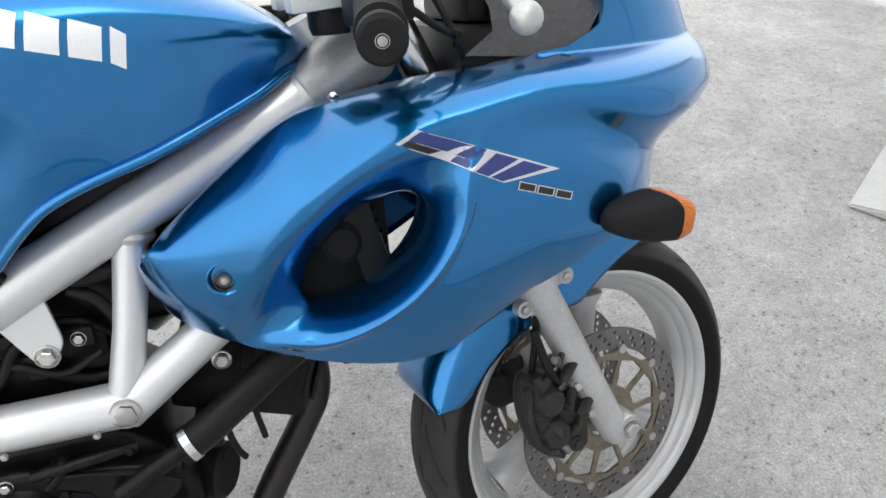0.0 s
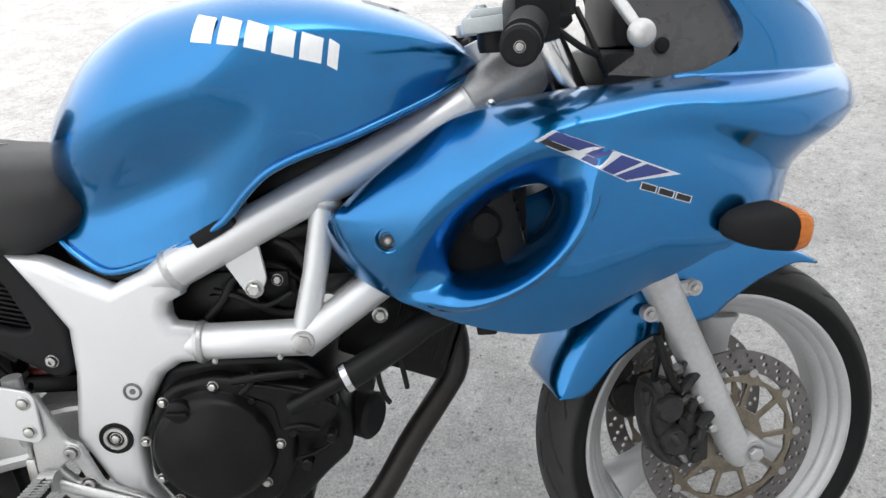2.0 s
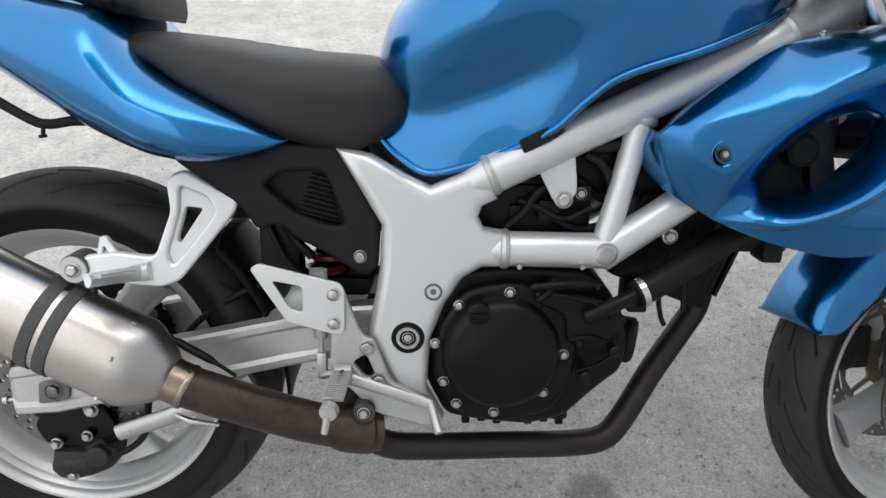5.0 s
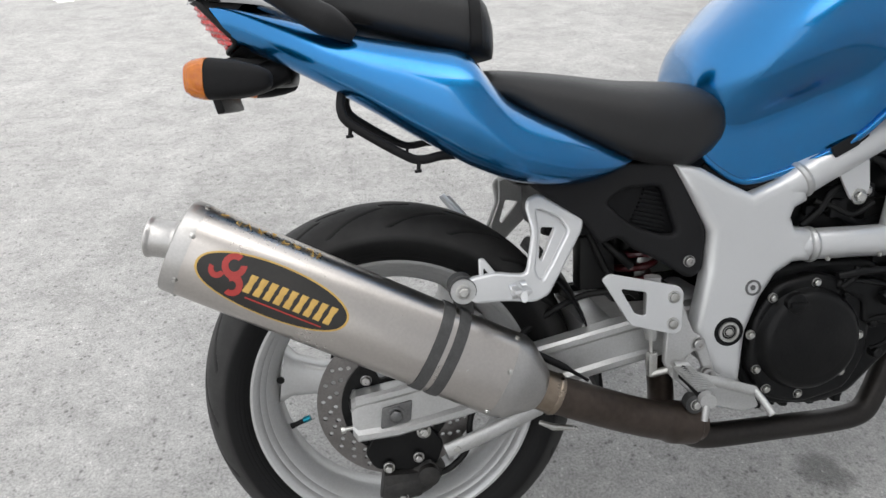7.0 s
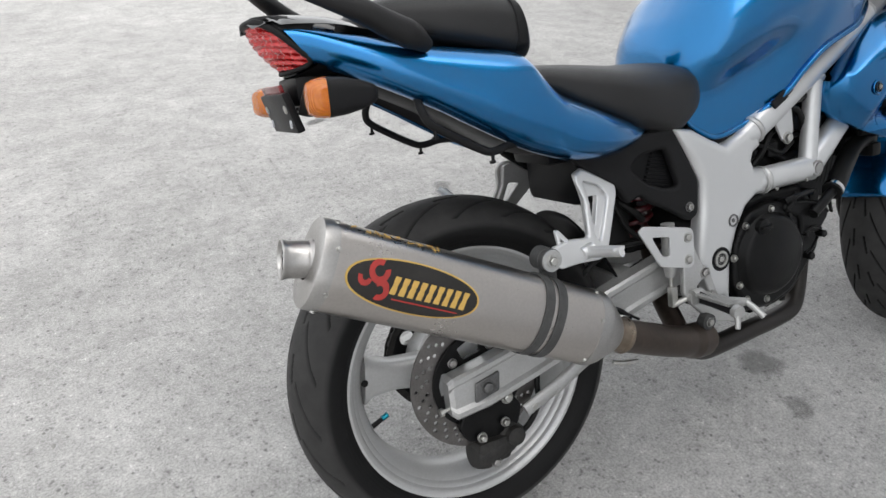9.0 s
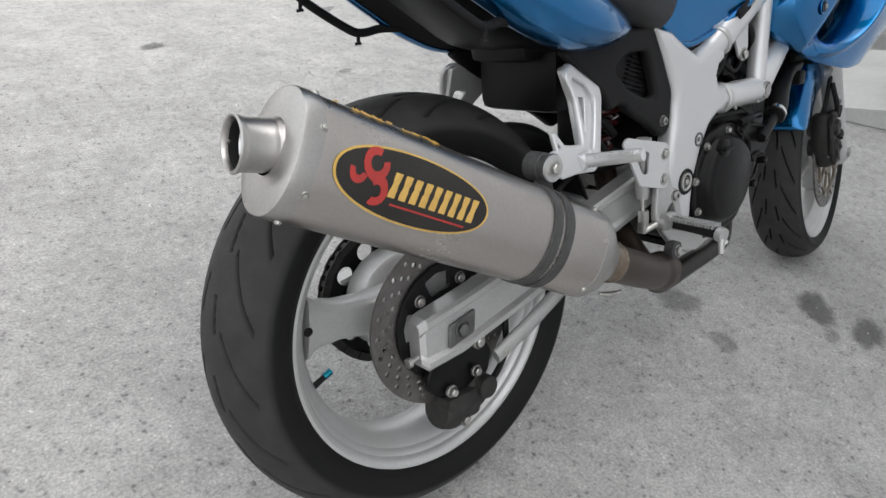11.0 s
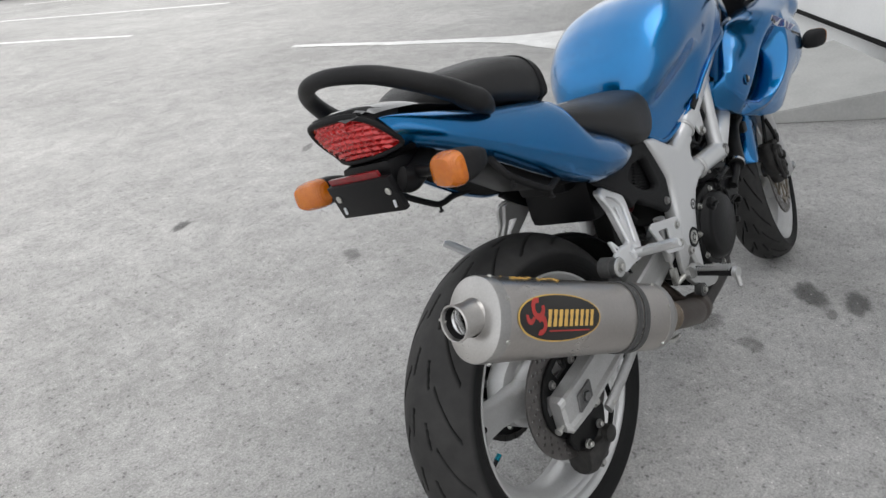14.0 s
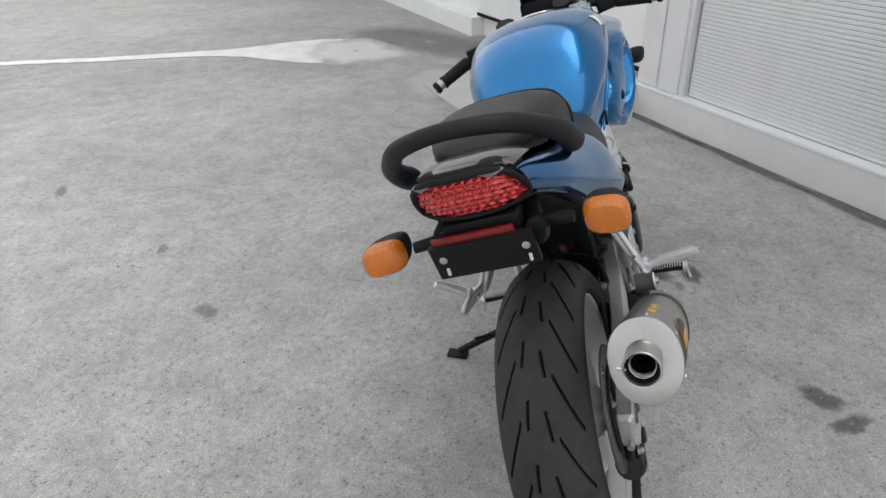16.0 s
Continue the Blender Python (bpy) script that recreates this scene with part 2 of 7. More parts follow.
def finish(name, bm, mat, parent=None, label="", sharp=38, smooth=True):
    """Links a bmesh (or mesh data) as one mesh object under a thing or a part."""
    if isinstance(bm, bmesh.types.BMesh):
        bmesh.ops.recalc_face_normals(bm, faces=bm.faces)
        me = bpy.data.meshes.new(name)
        bm.to_mesh(me)
        bm.free()
    else:
        me = bm
    if parent is not None and not me.get("steered") and not (parent.data and parent.data.get("steered")):
        root = parent
        while root.parent is not None:
            root = root.parent
        if root.name == "motorcycle":
            draw_in(me)
    index = [p.material_index for p in me.polygons] if isinstance(mat, list) else None
    me.materials.clear()
    for one in (mat if isinstance(mat, (list, tuple)) else [mat]):
        me.materials.append(one)
    if index:
        me.polygons.foreach_set("material_index", index)
    if smooth and len(me.polygons):
        me.polygons.foreach_set("use_smooth", [True] * len(me.polygons))
        me.set_sharp_from_angle(angle=radians(sharp))
    ob = new(name, me)
    if parent is not None:
        ob.parent = parent
    if label:
        ob["label"] = label
    return ob


part = finish


def loft(bm, rings, closed=True, caps=True):
    """Skins a row of rings with equal counts."""
    rows = [[bm.verts.new(tuple(p)) for p in r] for r in rings]
    n = len(rows[0])
    for a, b in zip(rows, rows[1:]):
        for i in range(n if closed else n - 1):
            j = (i + 1) % n
            bm.faces.new((a[i], a[j], b[j], b[i]))
    if caps and closed:
        bm.faces.new(rows[0][::-1])
        bm.faces.new(rows[-1])
    return rows


def tube(bm, points, radius, seg=14, caps=True, flat=1.0, up=(0, 0, 1)):
    """A pipe along points; radius is a number or one per point; flat squeezes it along the second axis."""
    p = [Vector(q) for q in points]
    rad = radius if isinstance(radius, (list, tuple)) else [radius] * len(p)
    rings, prev = [], None
    for i, q in enumerate(p):
        t = (p[min(i + 1, len(p) - 1)] - p[max(i - 1, 0)]).normalized()
        ref = prev or (Vector(up) if abs(t.dot(Vector(up))) < 0.95 else Vector((1, 0, 0)))
        a = (ref - t * ref.dot(t)).normalized()
        prev = a
        b = t.cross(a)
        rings.append([q + (a * math.cos(w) + b * math.sin(w) * flat) * rad[i] for w in (2 * math.pi * k / seg for k in range(seg))])
    loft(bm, rings, True, caps)


def lathe(bm, profile, centre, axis=(0, 1, 0), seg=32, caps=False):
    """Turns a profile of (distance along the axis, radius) round an axis through centre."""
    ax = Vector(axis).normalized()
    u = ax.orthogonal().normalized()
    v = ax.cross(u)
    c = Vector(centre)
    loft(bm, [[c + ax * d + (u * math.cos(w) + v * math.sin(w)) * max(r, 1e-5) for w in (2 * math.pi * k / seg for k in range(seg))] for d, r in profile], True, caps)


def box(bm, lo, hi, bevel=0.0, turn=None):
    """A bevelled block between two corners, then moved by a matrix."""
    g = bmesh.ops.create_cube(bm, size=1.0)["verts"]
    s, c = Vector(hi) - Vector(lo), (Vector(hi) + Vector(lo)) / 2
    for v in g:
        v.co = Vector((v.co.x * s.x, v.co.y * s.y, v.co.z * s.z)) + c
    if bevel:
        edges = list({e for v in g for e in v.link_edges})
        res = bmesh.ops.bevel(bm, geom=edges, offset=bevel, segments=2, affect="EDGES", profile=0.6)
        g = list({v for f in res["faces"] for v in f.verts} | {v for v in g if v.is_valid})
    if turn is not None:
        bmesh.ops.transform(bm, matrix=turn, verts=g)
    return g


def plate_mesh(outlines, y0, y1, bevel=0.003, radius=0.006, segs=2):
    """A flat plate in the x-z plane between two y, cut along outlines (the first is its edge, the others holes), edges bevelled."""
    cu = bpy.data.curves.new("cut", "CURVE")
    cu.dimensions, cu.fill_mode = "2D", "BOTH"
    cu.extrude, cu.bevel_depth, cu.bevel_resolution = max(abs(y1 - y0) / 2 - bevel, 0.0003), bevel, segs
    cu.offset = -bevel
    for k, o in enumerate(outlines):
        pts = rounded(o, radius) if radius and len(o) < 24 else o
        sp = cu.splines.new("POLY")
        sp.points.add(len(pts) - 1)
        for q, v in zip(sp.points, pts):
            q.co = (v[0], v[1], 0, 1)
        sp.use_cyclic_u = True
    ob = bpy.data.objects.new("cut", cu)
    scene.collection.objects.link(ob)
    me = bpy.data.meshes.new_from_object(ob.evaluated_get(bpy.context.evaluated_depsgraph_get()))
    bpy.data.objects.remove(ob)
    bpy.data.curves.remove(cu)
    me.transform(Matrix(((1, 0, 0, 0), (0, 0, -1, (y0 + y1) / 2), (0, 1, 0, 0), (0, 0, 0, 1))))
    return me


def circle(cx, cz, r, n=24, a0=0.0):
    return [(cx + r * math.cos(a0 + 2 * math.pi * k / n), cz + r * math.sin(a0 + 2 * math.pi * k / n)) for k in range(n)]


def mirrored(me):
    """The same mesh on the other side of the machine."""
    other = me.copy()
    other.transform(Matrix.Diagonal((1, -1, 1, 1)))
    other.flip_normals()
    return other


def bolt(parent, at, r=0.007, h=0.005, axis=(0, -1, 0), mat=None, name="bolt", hexa=True, socket=False):
    """A bolt with a washer and a hexagon or round head."""
    bm = bmesh.new()
    lathe(bm, [(-0.002, 0.0), (-0.002, r * 1.45), (h * 0.25, r * 1.45), (h * 0.3, r * 1.3)], at, axis, 20)
    if socket:
        lathe(bm, [(h * 0.2, r * 1.05), (h * 0.9, r * 1.05), (h, r * 0.9), (h, r * 0.5), (h * 0.4, r * 0.5), (h * 0.4, 0)], at, axis, 18)
    else:
        lathe(bm, [(h * 0.2, r), (h * 0.85, r), (h, r * 0.8), (h, 0.0)], at, axis, 6 if hexa else 18)
    return part(name, bm, mat or M_BOLT, parent, sharp=30)


# ---------------------------------------------------------------- ground
def ground_material():
    m = material("worn_asphalt", (0.33, 0.326, 0.318), 0.85, 0.0, (0.40, 0.395, 0.386), 1.4, 40, bump=0.0)
    n, l = m.node_tree.nodes, m.node_tree.links
    b = n["Principled BSDF"]
    tc = n["Texture Coordinate"]
    mixc = b.inputs["Base Color"].links[0].from_node
    grit, vor, big = n.new("ShaderNodeTexNoise"), n.new("ShaderNodeTexVoronoi"), n.new("ShaderNodeTexNoise")
    grit.inputs["Scale"].default_value, grit.inputs["Detail"].default_value, grit.inputs["Roughness"].default_value = 170, 8, 0.85
    vor.inputs["Scale"].default_value = 210
    big.inputs["Scale"].default_value, big.inputs["Detail"].default_value = 0.35, 4
    for k in (grit, vor, big):
        l.new(tc.outputs["Object"], k.inputs["Vector"])
    gr = n.new("ShaderNodeMapRange")
    gr.inputs["From Min"].default_value, gr.inputs["From Max"].default_value = 0.34, 0.60
    gr.inputs["To Min"].default_value, gr.inputs["To Max"].default_value = 0.50, 1.36
    l.new(grit.outputs["Fac"], gr.inputs["Value"])
    br = n.new("ShaderNodeMapRange")
    br.inputs["From Min"].default_value, br.inputs["From Max"].default_value = 0.3, 0.7
    br.inputs["To Min"].default_value, br.inputs["To Max"].default_value = 0.85, 1.12
    l.new(big.outputs["Fac"], br.inputs["Value"])
    mul = n.new("ShaderNodeMath")
    mul.operation = "MULTIPLY"
    blotch = n.new("ShaderNodeTexNoise")
    blotch.inputs["Scale"].default_value, blotch.inputs["Detail"].default_value, blotch.inputs["Roughness"].default_value = 7, 6, 0.65
    l.new(tc.outputs["Object"], blotch.inputs["Vector"])
    clump, pits, chips = n.new("ShaderNodeTexNoise"), n.new("ShaderNodeTexVoronoi"), n.new("ShaderNodeTexVoronoi")
    clump.inputs["Scale"].default_value, clump.inputs["Detail"].default_value, clump.inputs["Roughness"].default_value = 38, 7, 0.75
    pits.inputs["Scale"].default_value, chips.inputs["Scale"].default_value = 75, 110
    for k in (clump, pits, chips):
        l.new(tc.outputs["Object"], k.inputs["Vector"])

    def ranged(socket, a, b, lo, hi):
        r = n.new("ShaderNodeMapRange")
        for name, v in (("From Min", a), ("From Max", b), ("To Min", lo), ("To Max", hi)):
            r.inputs[name].default_value = v
        l.new(socket, r.inputs["Value"])
        return r.outputs[0]

    def times(a, b, op="MULTIPLY"):
        r = n.new("ShaderNodeMath")
        r.operation = op
        l.new(a, r.inputs[0])
        l.new(b, r.inputs[1])
        return r.outputs[0]
    # dark pits between the stones, and paler stones, in uneven swarms
    pit = times(ranged(pits.outputs["Distance"], 0.16, 0.42, 1.0, 0.0), ranged(clump.outputs["Fac"], 0.42, 0.50, 1.0, 0.0))
    chip = times(ranged(chips.outputs["Distance"], 0.10, 0.28, 1.0, 0.0), ranged(clump.outputs["Fac"], 0.50, 0.60, 0.0, 1.0))
    tone = times(ranged(pit, 0, 1, 1.0, 0.47), ranged(chip, 0, 1, 1.0, 1.70))
    tone = times(tone, ranged(clump.outputs["Fac"], 0.34, 0.66, 0.86, 1.12))
    tone = times(tone, ranged(blotch.outputs["Fac"], 0.36, 0.64, 0.86, 1.10))
    base_tone = times(gr.outputs[0], tone)
    l.new(base_tone, mul.inputs[0])
    l.new(br.outputs[0], mul.inputs[1])
    out = n.new("ShaderNodeVectorMath")
    out.operation = "SCALE"
    l.new(mixc.outputs[2], out.inputs[0])
    l.new(mul.outputs[0], out.inputs["Scale"])
    l.new(out.outputs[0], b.inputs["Base Color"])
    hsum = n.new("ShaderNodeMath")
    hsum.operation = "MULTIPLY_ADD"
    hsum.inputs[1].default_value = 0.12
    l.new(vor.outputs["Distance"], hsum.inputs[0])
    l.new(times(grit.outputs["Fac"], times(clump.outputs["Fac"], chip, "ADD"), "ADD"), hsum.inputs[2])
    bp = n.new("ShaderNodeBump")
    bp.inputs["Strength"].default_value, bp.inputs["Distance"].default_value = 0.5, 0.0035
    l.new(hsum.outputs[0], bp.inputs["Height"])
    l.new(bp.outputs[0], b.inputs["Normal"])
    return m


M_ASPHALT = ground_material()
M_LINE = material("worn_white_road_paint", (0.80, 0.80, 0.79), 0.7, 0.0, (0.60, 0.60, 0.59), 5, 60, bump=0.4, bump_scale=120)
M_CONCRETE = material("pale_concrete", (0.50, 0.50, 0.485), 0.85, 0.0, (0.41, 0.41, 0.40), 4, 80, bump=0.4, bump_scale=140)


def stain_material(name, base, second, cover):
    """Soaked asphalt that thins out raggedly towards its rim."""
    m = material(name, base, 0.75, 0.0, second, 60, 170, bump=0.8, bump_scale=150)
    n, l = m.node_tree.nodes, m.node_tree.links
    b = n["Principled BSDF"]
    fade, rag, add, ease = n.new("ShaderNodeAttribute"), n.new("ShaderNodeTexNoise"), n.new("ShaderNodeMath"), n.new("ShaderNodeMapRange")
    fade.attribute_name = "soak"
    rag.inputs["Scale"].default_value, rag.inputs["Detail"].default_value, rag.inputs["Roughness"].default_value = 55, 6, 0.75
    l.new(n["Texture Coordinate"].outputs["Object"], rag.inputs["Vector"])
    add.operation = "ADD"
    l.new(fade.outputs["Fac"], add.inputs[0])
    l.new(rag.outputs["Fac"], add.inputs[1])
    ease.inputs["From Min"].default_value, ease.inputs["From Max"].default_value = 0.55, 1.15
    ease.inputs["To Max"].default_value = cover
    l.new(add.outputs[0], ease.inputs["Value"])
    l.new(ease.outputs[0], b.inputs["Alpha"])
    return m


M_STAIN = stain_material("oil_soaked_asphalt", (0.085, 0.084, 0.082), (0.15, 0.148, 0.145), 0.62)
M_FAINT = stain_material("damp_asphalt", (0.14, 0.138, 0.135), (0.20, 0.198, 0.194), 0.40)
M_SMEAR = stain_material("thinned_white_paint", (0.74, 0.74, 0.73), (0.62, 0.62, 0.61), 0.85)
M_APRON = stain_material("pale_cement_dust", (0.56, 0.56, 0.55), (0.48, 0.48, 0.47), 0.8)
M_WALL = material("white_wall_paint", (0.82, 0.825, 0.825), 0.6, 0.0, (0.76, 0.765, 0.765), 3, 60, bump=0.1, bump_scale=200)
M_PLINTH = material("grey_plinth_paint", (0.70, 0.705, 0.71), 0.6, 0.0, (0.63, 0.635, 0.64), 4, 80, bump=0.15, bump_scale=150)
M_SHUTTER = material("grey_shutter_metal", (0.72, 0.725, 0.735), 0.5, 0.1, (0.66, 0.665, 0.675), 4, 120, bump=0.05, bump_scale=200)
# near-black for seal, bolts and bores, and for shade painted into gaps
M_DARKGAP = material("seal_and_shade_black", (0.006, 0.006, 0.006), 0.7, spec=0.2)

bm = bmesh.new()
for x0, x1, y0, y1 in ((-60, 140, -60, 140),):
    bm.faces.new([bm.verts.new(p) for p in ((x0 * 6, y0 * 6, 0), (x1 * 6, y0 * 6, 0), (x1 * 6, y1 * 6, 0), (x0 * 6, y1 * 6, 0))])
ground = finish("ground", bm, M_ASPHALT, smooth=False)
tagged(ground, "worn pale grey asphalt yard with loose grit", "ground", kind="structure")


def blot(name, centre, size, turn, mat, label, category, rough=0.25, seed=1, height=0.004, n=64):
    """A flat ragged patch on the ground."""
    rnd = random.Random(seed)
    ph = [rnd.uniform(0, 6.28) for _ in range(9)]
    bm = bmesh.new()
    rows = []
    for k in range(n):
        w = 2 * math.pi * k / n
        r = 1.18 + rough * sum(math.sin((j + 2) * w + ph[j]) / (j + 1.3) for j in range(9)) * 0.6
        x, y = size[0] * r * math.cos(w), size[1] * r * math.sin(w)
        c, s = math.cos(turn), math.sin(turn)
        rows.append([(centre[0] + (x * c - y * s) * f, centre[1] + (x * s + y * c) * f, height) for f in (0.05, 0.35, 0.6, 0.8, 1.0)])
    loft(bm, list(zip(*rows)), True, False)
    soak = bm.verts.layers.float.new("soak")
    for k, v in enumerate(bm.verts):
        v[soak] = (1.0, 0.85, 0.6, 0.33, 0.0)[k // n]
    return tagged(finish(name, bm, mat, smooth=False), label, category, kind="structure")


def stripe(name, points, widths, label, seed=3, height=0.004, fray=0.012):
    """A painted line with frayed edges along points on the ground."""
    rnd = random.Random(seed)
    line = spline([(*p, w) for p, w in zip(points, widths)], 24)
    bm = bmesh.new()
    rows = []
    for i, q in enumerate(line):
        a, b = line[max(i - 1, 0)], line[min(i + 1, len(line) - 1)]
        d = Vector((b[0] - a[0], b[1] - a[1], 0)).normalized()
        s = Vector((-d.y, d.x, 0))
        w = q[2] / 2
        rows.append([bm.verts.new(Vector((q[0], q[1], height)) + s * (w + rnd.uniform(-fray, fray))), bm.verts.new(Vector((q[0], q[1], height)) - s * (w + rnd.uniform(-fray, fray)))])
    for a, b in zip(rows, rows[1:]):
        bm.faces.new((a[0], a[1], b[1], b[0]))
    return tagged(finish(name, bm, M_LINE, smooth=False), label, "road marking", kind="structure")


# ---------------------------------------------------------------- the motorcycle's own axes: x ahead, y to its left, z up, leaning on its stand
bike = new("motorcycle")
bike.matrix_world = Matrix.Translation((0, 0, 0.307)) @ pose(0, 0, 0, -LEAN) @ Matrix.Translation((0, 0, -0.31))
tagged(bike, "blue half-faired sports motorcycle with silver frame, leaning on its side stand", "motorcycle")
RAKE, STEER, WHEELBASE = radians(24.8), radians(11.0), 1.414
HEAD = Vector((WHEELBASE + 0.10, 0, 0))
STEERED = Matrix.Translation((-0.018, 0.028, -0.007)) @ Matrix.Translation(HEAD) @ Matrix.Rotation(STEER, 4, Vector((-math.sin(RAKE), 0, math.cos(RAKE)))) @ Matrix.Translation(-HEAD)


def steer(me):
    me.transform(STEERED)
    me["steered"] = True
    return me


def to_mesh(bm, name="mesh"):
    bmesh.ops.recalc_face_normals(bm, faces=bm.faces)
    me = bpy.data.meshes.new(name)
    bm.to_mesh(me)
    bm.free()
    return me


def tyre_mesh(cx, cz, R, half, bead, pitches):
    """A tyre with a round crown, a moulded sidewall and cut tread grooves."""
    prof = spline([(-half * 0.80, bead), (-half * 0.93, bead + 0.012), (-half, bead + 0.34 * (R - bead)), (-half * 0.97, bead + 0.50 * (R - bead)),
                   (-half * 0.72, R - 0.22 * (R - bead)), (-half * 0.38, R - 0.055 * (R - bead)), (0, R), (half * 0.38, R - 0.055 * (R - bead)),
                   (half * 0.72, R - 0.22 * (R - bead)), (half * 0.97, bead + 0.50 * (R - bead)), (half, bead + 0.34 * (R - bead)), (half * 0.93, bead + 0.012), (half * 0.80, bead)], 18)
    prof = np.array(prof)
    nt = 1000
    th = np.linspace(0, 2 * np.pi, nt, endpoint=False)
    Y, T = np.meshgrid(prof[:, 0], th)
    Rr = np.tile(prof[:, 1], (nt, 1))
    period = 2 * np.pi / pitches
    cut = np.zeros_like(Rr)
    on_tread = Rr > bead + 0.46 * (R - bead)
    for side in (-1, 1):
        s = Y * side / half
        for off, s0, s1, bend, wid, ph in ((0.0, 0.10, 0.17, 0.080, 0.0026, 0.0), (0.5, 0.36, 0.84, 0.095, 0.0038, 0.25)):
            u = np.clip((s - s0) / (s1 - s0), 0, 1)
            centre = (T + ph * period + (0.3 if side > 0 else 0) * period) * R - (u - 0.5) * bend
            d = np.abs((centre / (period * R)) % 1 - 0.5) * period * R
            inside = (s > s0) & (s < s1) if off else (np.abs(s - 0.135 - 0.0) < 0.02)
            if not off:
                d2 = np.abs(((T + 0.1 * side * period) * R / (period * R)) % 1 - 0.5)
                k = np.clip(1.8 - np.abs(s - 0.20 - (((T + 0.1 * side * period) / period) % 1 - 0.5) * 0.14) / 0.019, 0, 1) * np.clip((0.24 - d2) / 0.02, 0, 1)
                cut = np.maximum(cut, k)
            else:
                cut = np.maximum(cut, np.clip(1.6 - d / wid, 0, 1) * inside)
    Rr = Rr - cut * on_tread * 0.0065
    rings = 0.0004 * (np.abs(((Rr - bead) / (R - bead) * 14) % 1 - 0.5) < 0.12) * (~on_tread)
    Rr = Rr + rings
    V = np.stack([cx + Rr * np.cos(T), Y, cz + Rr * np.sin(T)], -1).reshape(-1, 3)
    m = prof.shape[0]
    i = np.arange(nt)[:, None] * m + np.arange(m - 1)[None, :]
    j = ((np.arange(nt) + 1) % nt)[:, None] * m + np.arange(m - 1)[None, :]
    F = np.stack([i, i + 1, j + 1, j], -1).reshape(-1, 4)
    me = bpy.data.meshes.new("tyre")
    me.from_pydata(V, [], F)
    me.flip_normals()
    edge = np.clip((np.tile(prof[:, 1], (nt, 1)) - (bead + 0.42 * (R - bead))) / (0.12 * (R - bead)), 0, 1)
    worn = me.attributes.new("worn", "FLOAT", "POINT")
    worn.data.foreach_set("value", (edge * (1 - np.clip(cut * 1.4, 0, 1))).astype(np.float32).reshape(-1))
    return me


def wheel_mesh(cx, cz, half, lip, hub_r, hub_half, angle, spoke_w):
    """A cast wheel: stepped barrel with rolled lips, hub and three hollow-ended spokes."""
    bm = bmesh.new()
    h = half
    lathe(bm, [(-h, lip - 0.004), (-h, lip), (-h + 0.006, lip + 0.001), (-h + 0.009, lip - 0.010), (-h + 0.016, lip - 0.020), (-h * 0.45, lip - 0.028), (h * 0.45, lip - 0.028),
               (h - 0.016, lip - 0.020), (h - 0.009, lip - 0.010), (h - 0.006, lip + 0.001), (h, lip), (h, lip - 0.004), (h - 0.003, lip - 0.009), (h - 0.008, lip - 0.0125), (h - 0.019, lip - 0.0165), (h - 0.0215, lip - 0.0225), (h * 0.40, lip - 0.034),
               (h * 0.30, lip - 0.0385), (-h * 0.30, lip - 0.0385), (-h * 0.40, lip - 0.034), (-h + 0.0215, lip - 0.0225), (-h + 0.019, lip - 0.0165), (-h + 0.008, lip - 0.0125), (-h + 0.003, lip - 0.009), (-h, lip - 0.004)], (cx, 0, cz), seg=128)
    pieces = [to_mesh(bm)]
    bm = bmesh.new()
    lathe(bm, [(-hub_half, 0.0), (-hub_half, hub_r * 0.62), (-hub_half + 0.008, hub_r * 0.75), (-hub_half * 0.5, hub_r), (hub_half * 0.5, hub_r), (hub_half - 0.008, hub_r * 0.75), (hub_half, hub_r * 0.62), (hub_half, 0)], (cx, 0, cz), seg=48)
    pieces.append(to_mesh(bm))
    for k in range(3):
        w = angle + k * 2 * math.pi / 3
        d, s = Vector((math.cos(w), 0, math.sin(w))), Vector((-math.sin(w), 0, math.cos(w)))
        rings = []
        for r, wd, th in ((hub_r * 0.8, spoke_w * 1.25, 0.036), (hub_r * 1.35, spoke_w * 0.95, 0.030), (lip - 0.10, spoke_w * 0.9, 0.026), (lip - 0.062, spoke_w * 1.12, 0.028), (lip - 0.044, spoke_w * 1.6, 0.032)):
            ring = []
            for q in range(16):
                a = 2 * math.pi * q / 16
                ca, sa = math.cos(a), math.sin(a)
                ring.append(Vector((cx, 0, cz)) + d * r + s * (wd / 2 * math.copysign(abs(ca)**0.55, ca)) + Vector((0, th * 0.9 * math.copysign(abs(sa)**0.55, sa), 0)))
            rings.append(ring)
        bm = bmesh.new()
        loft(bm, rings)
        pieces.append(to_mesh(bm))
    return pieces


def disc_mesh(cx, cz, y, r0, r1, rings, thick=0.004, holes_n=24):
    """A brake disc ring drilled with rows of round holes."""
    outs = [circle(cx, cz, r1, 96), circle(cx, cz, r0, 72)]
    for k in range(holes_n):
        for row, r in enumerate(rings):
            a = 2 * math.pi * (k + row * 0.33) / holes_n
            outs.append(circle(cx + r * math.cos(a), cz + r * math.sin(a), 0.0039, 8))
    return plate_mesh(outs, y - thick / 2, y + thick / 2, 0.0004, 0, 1)


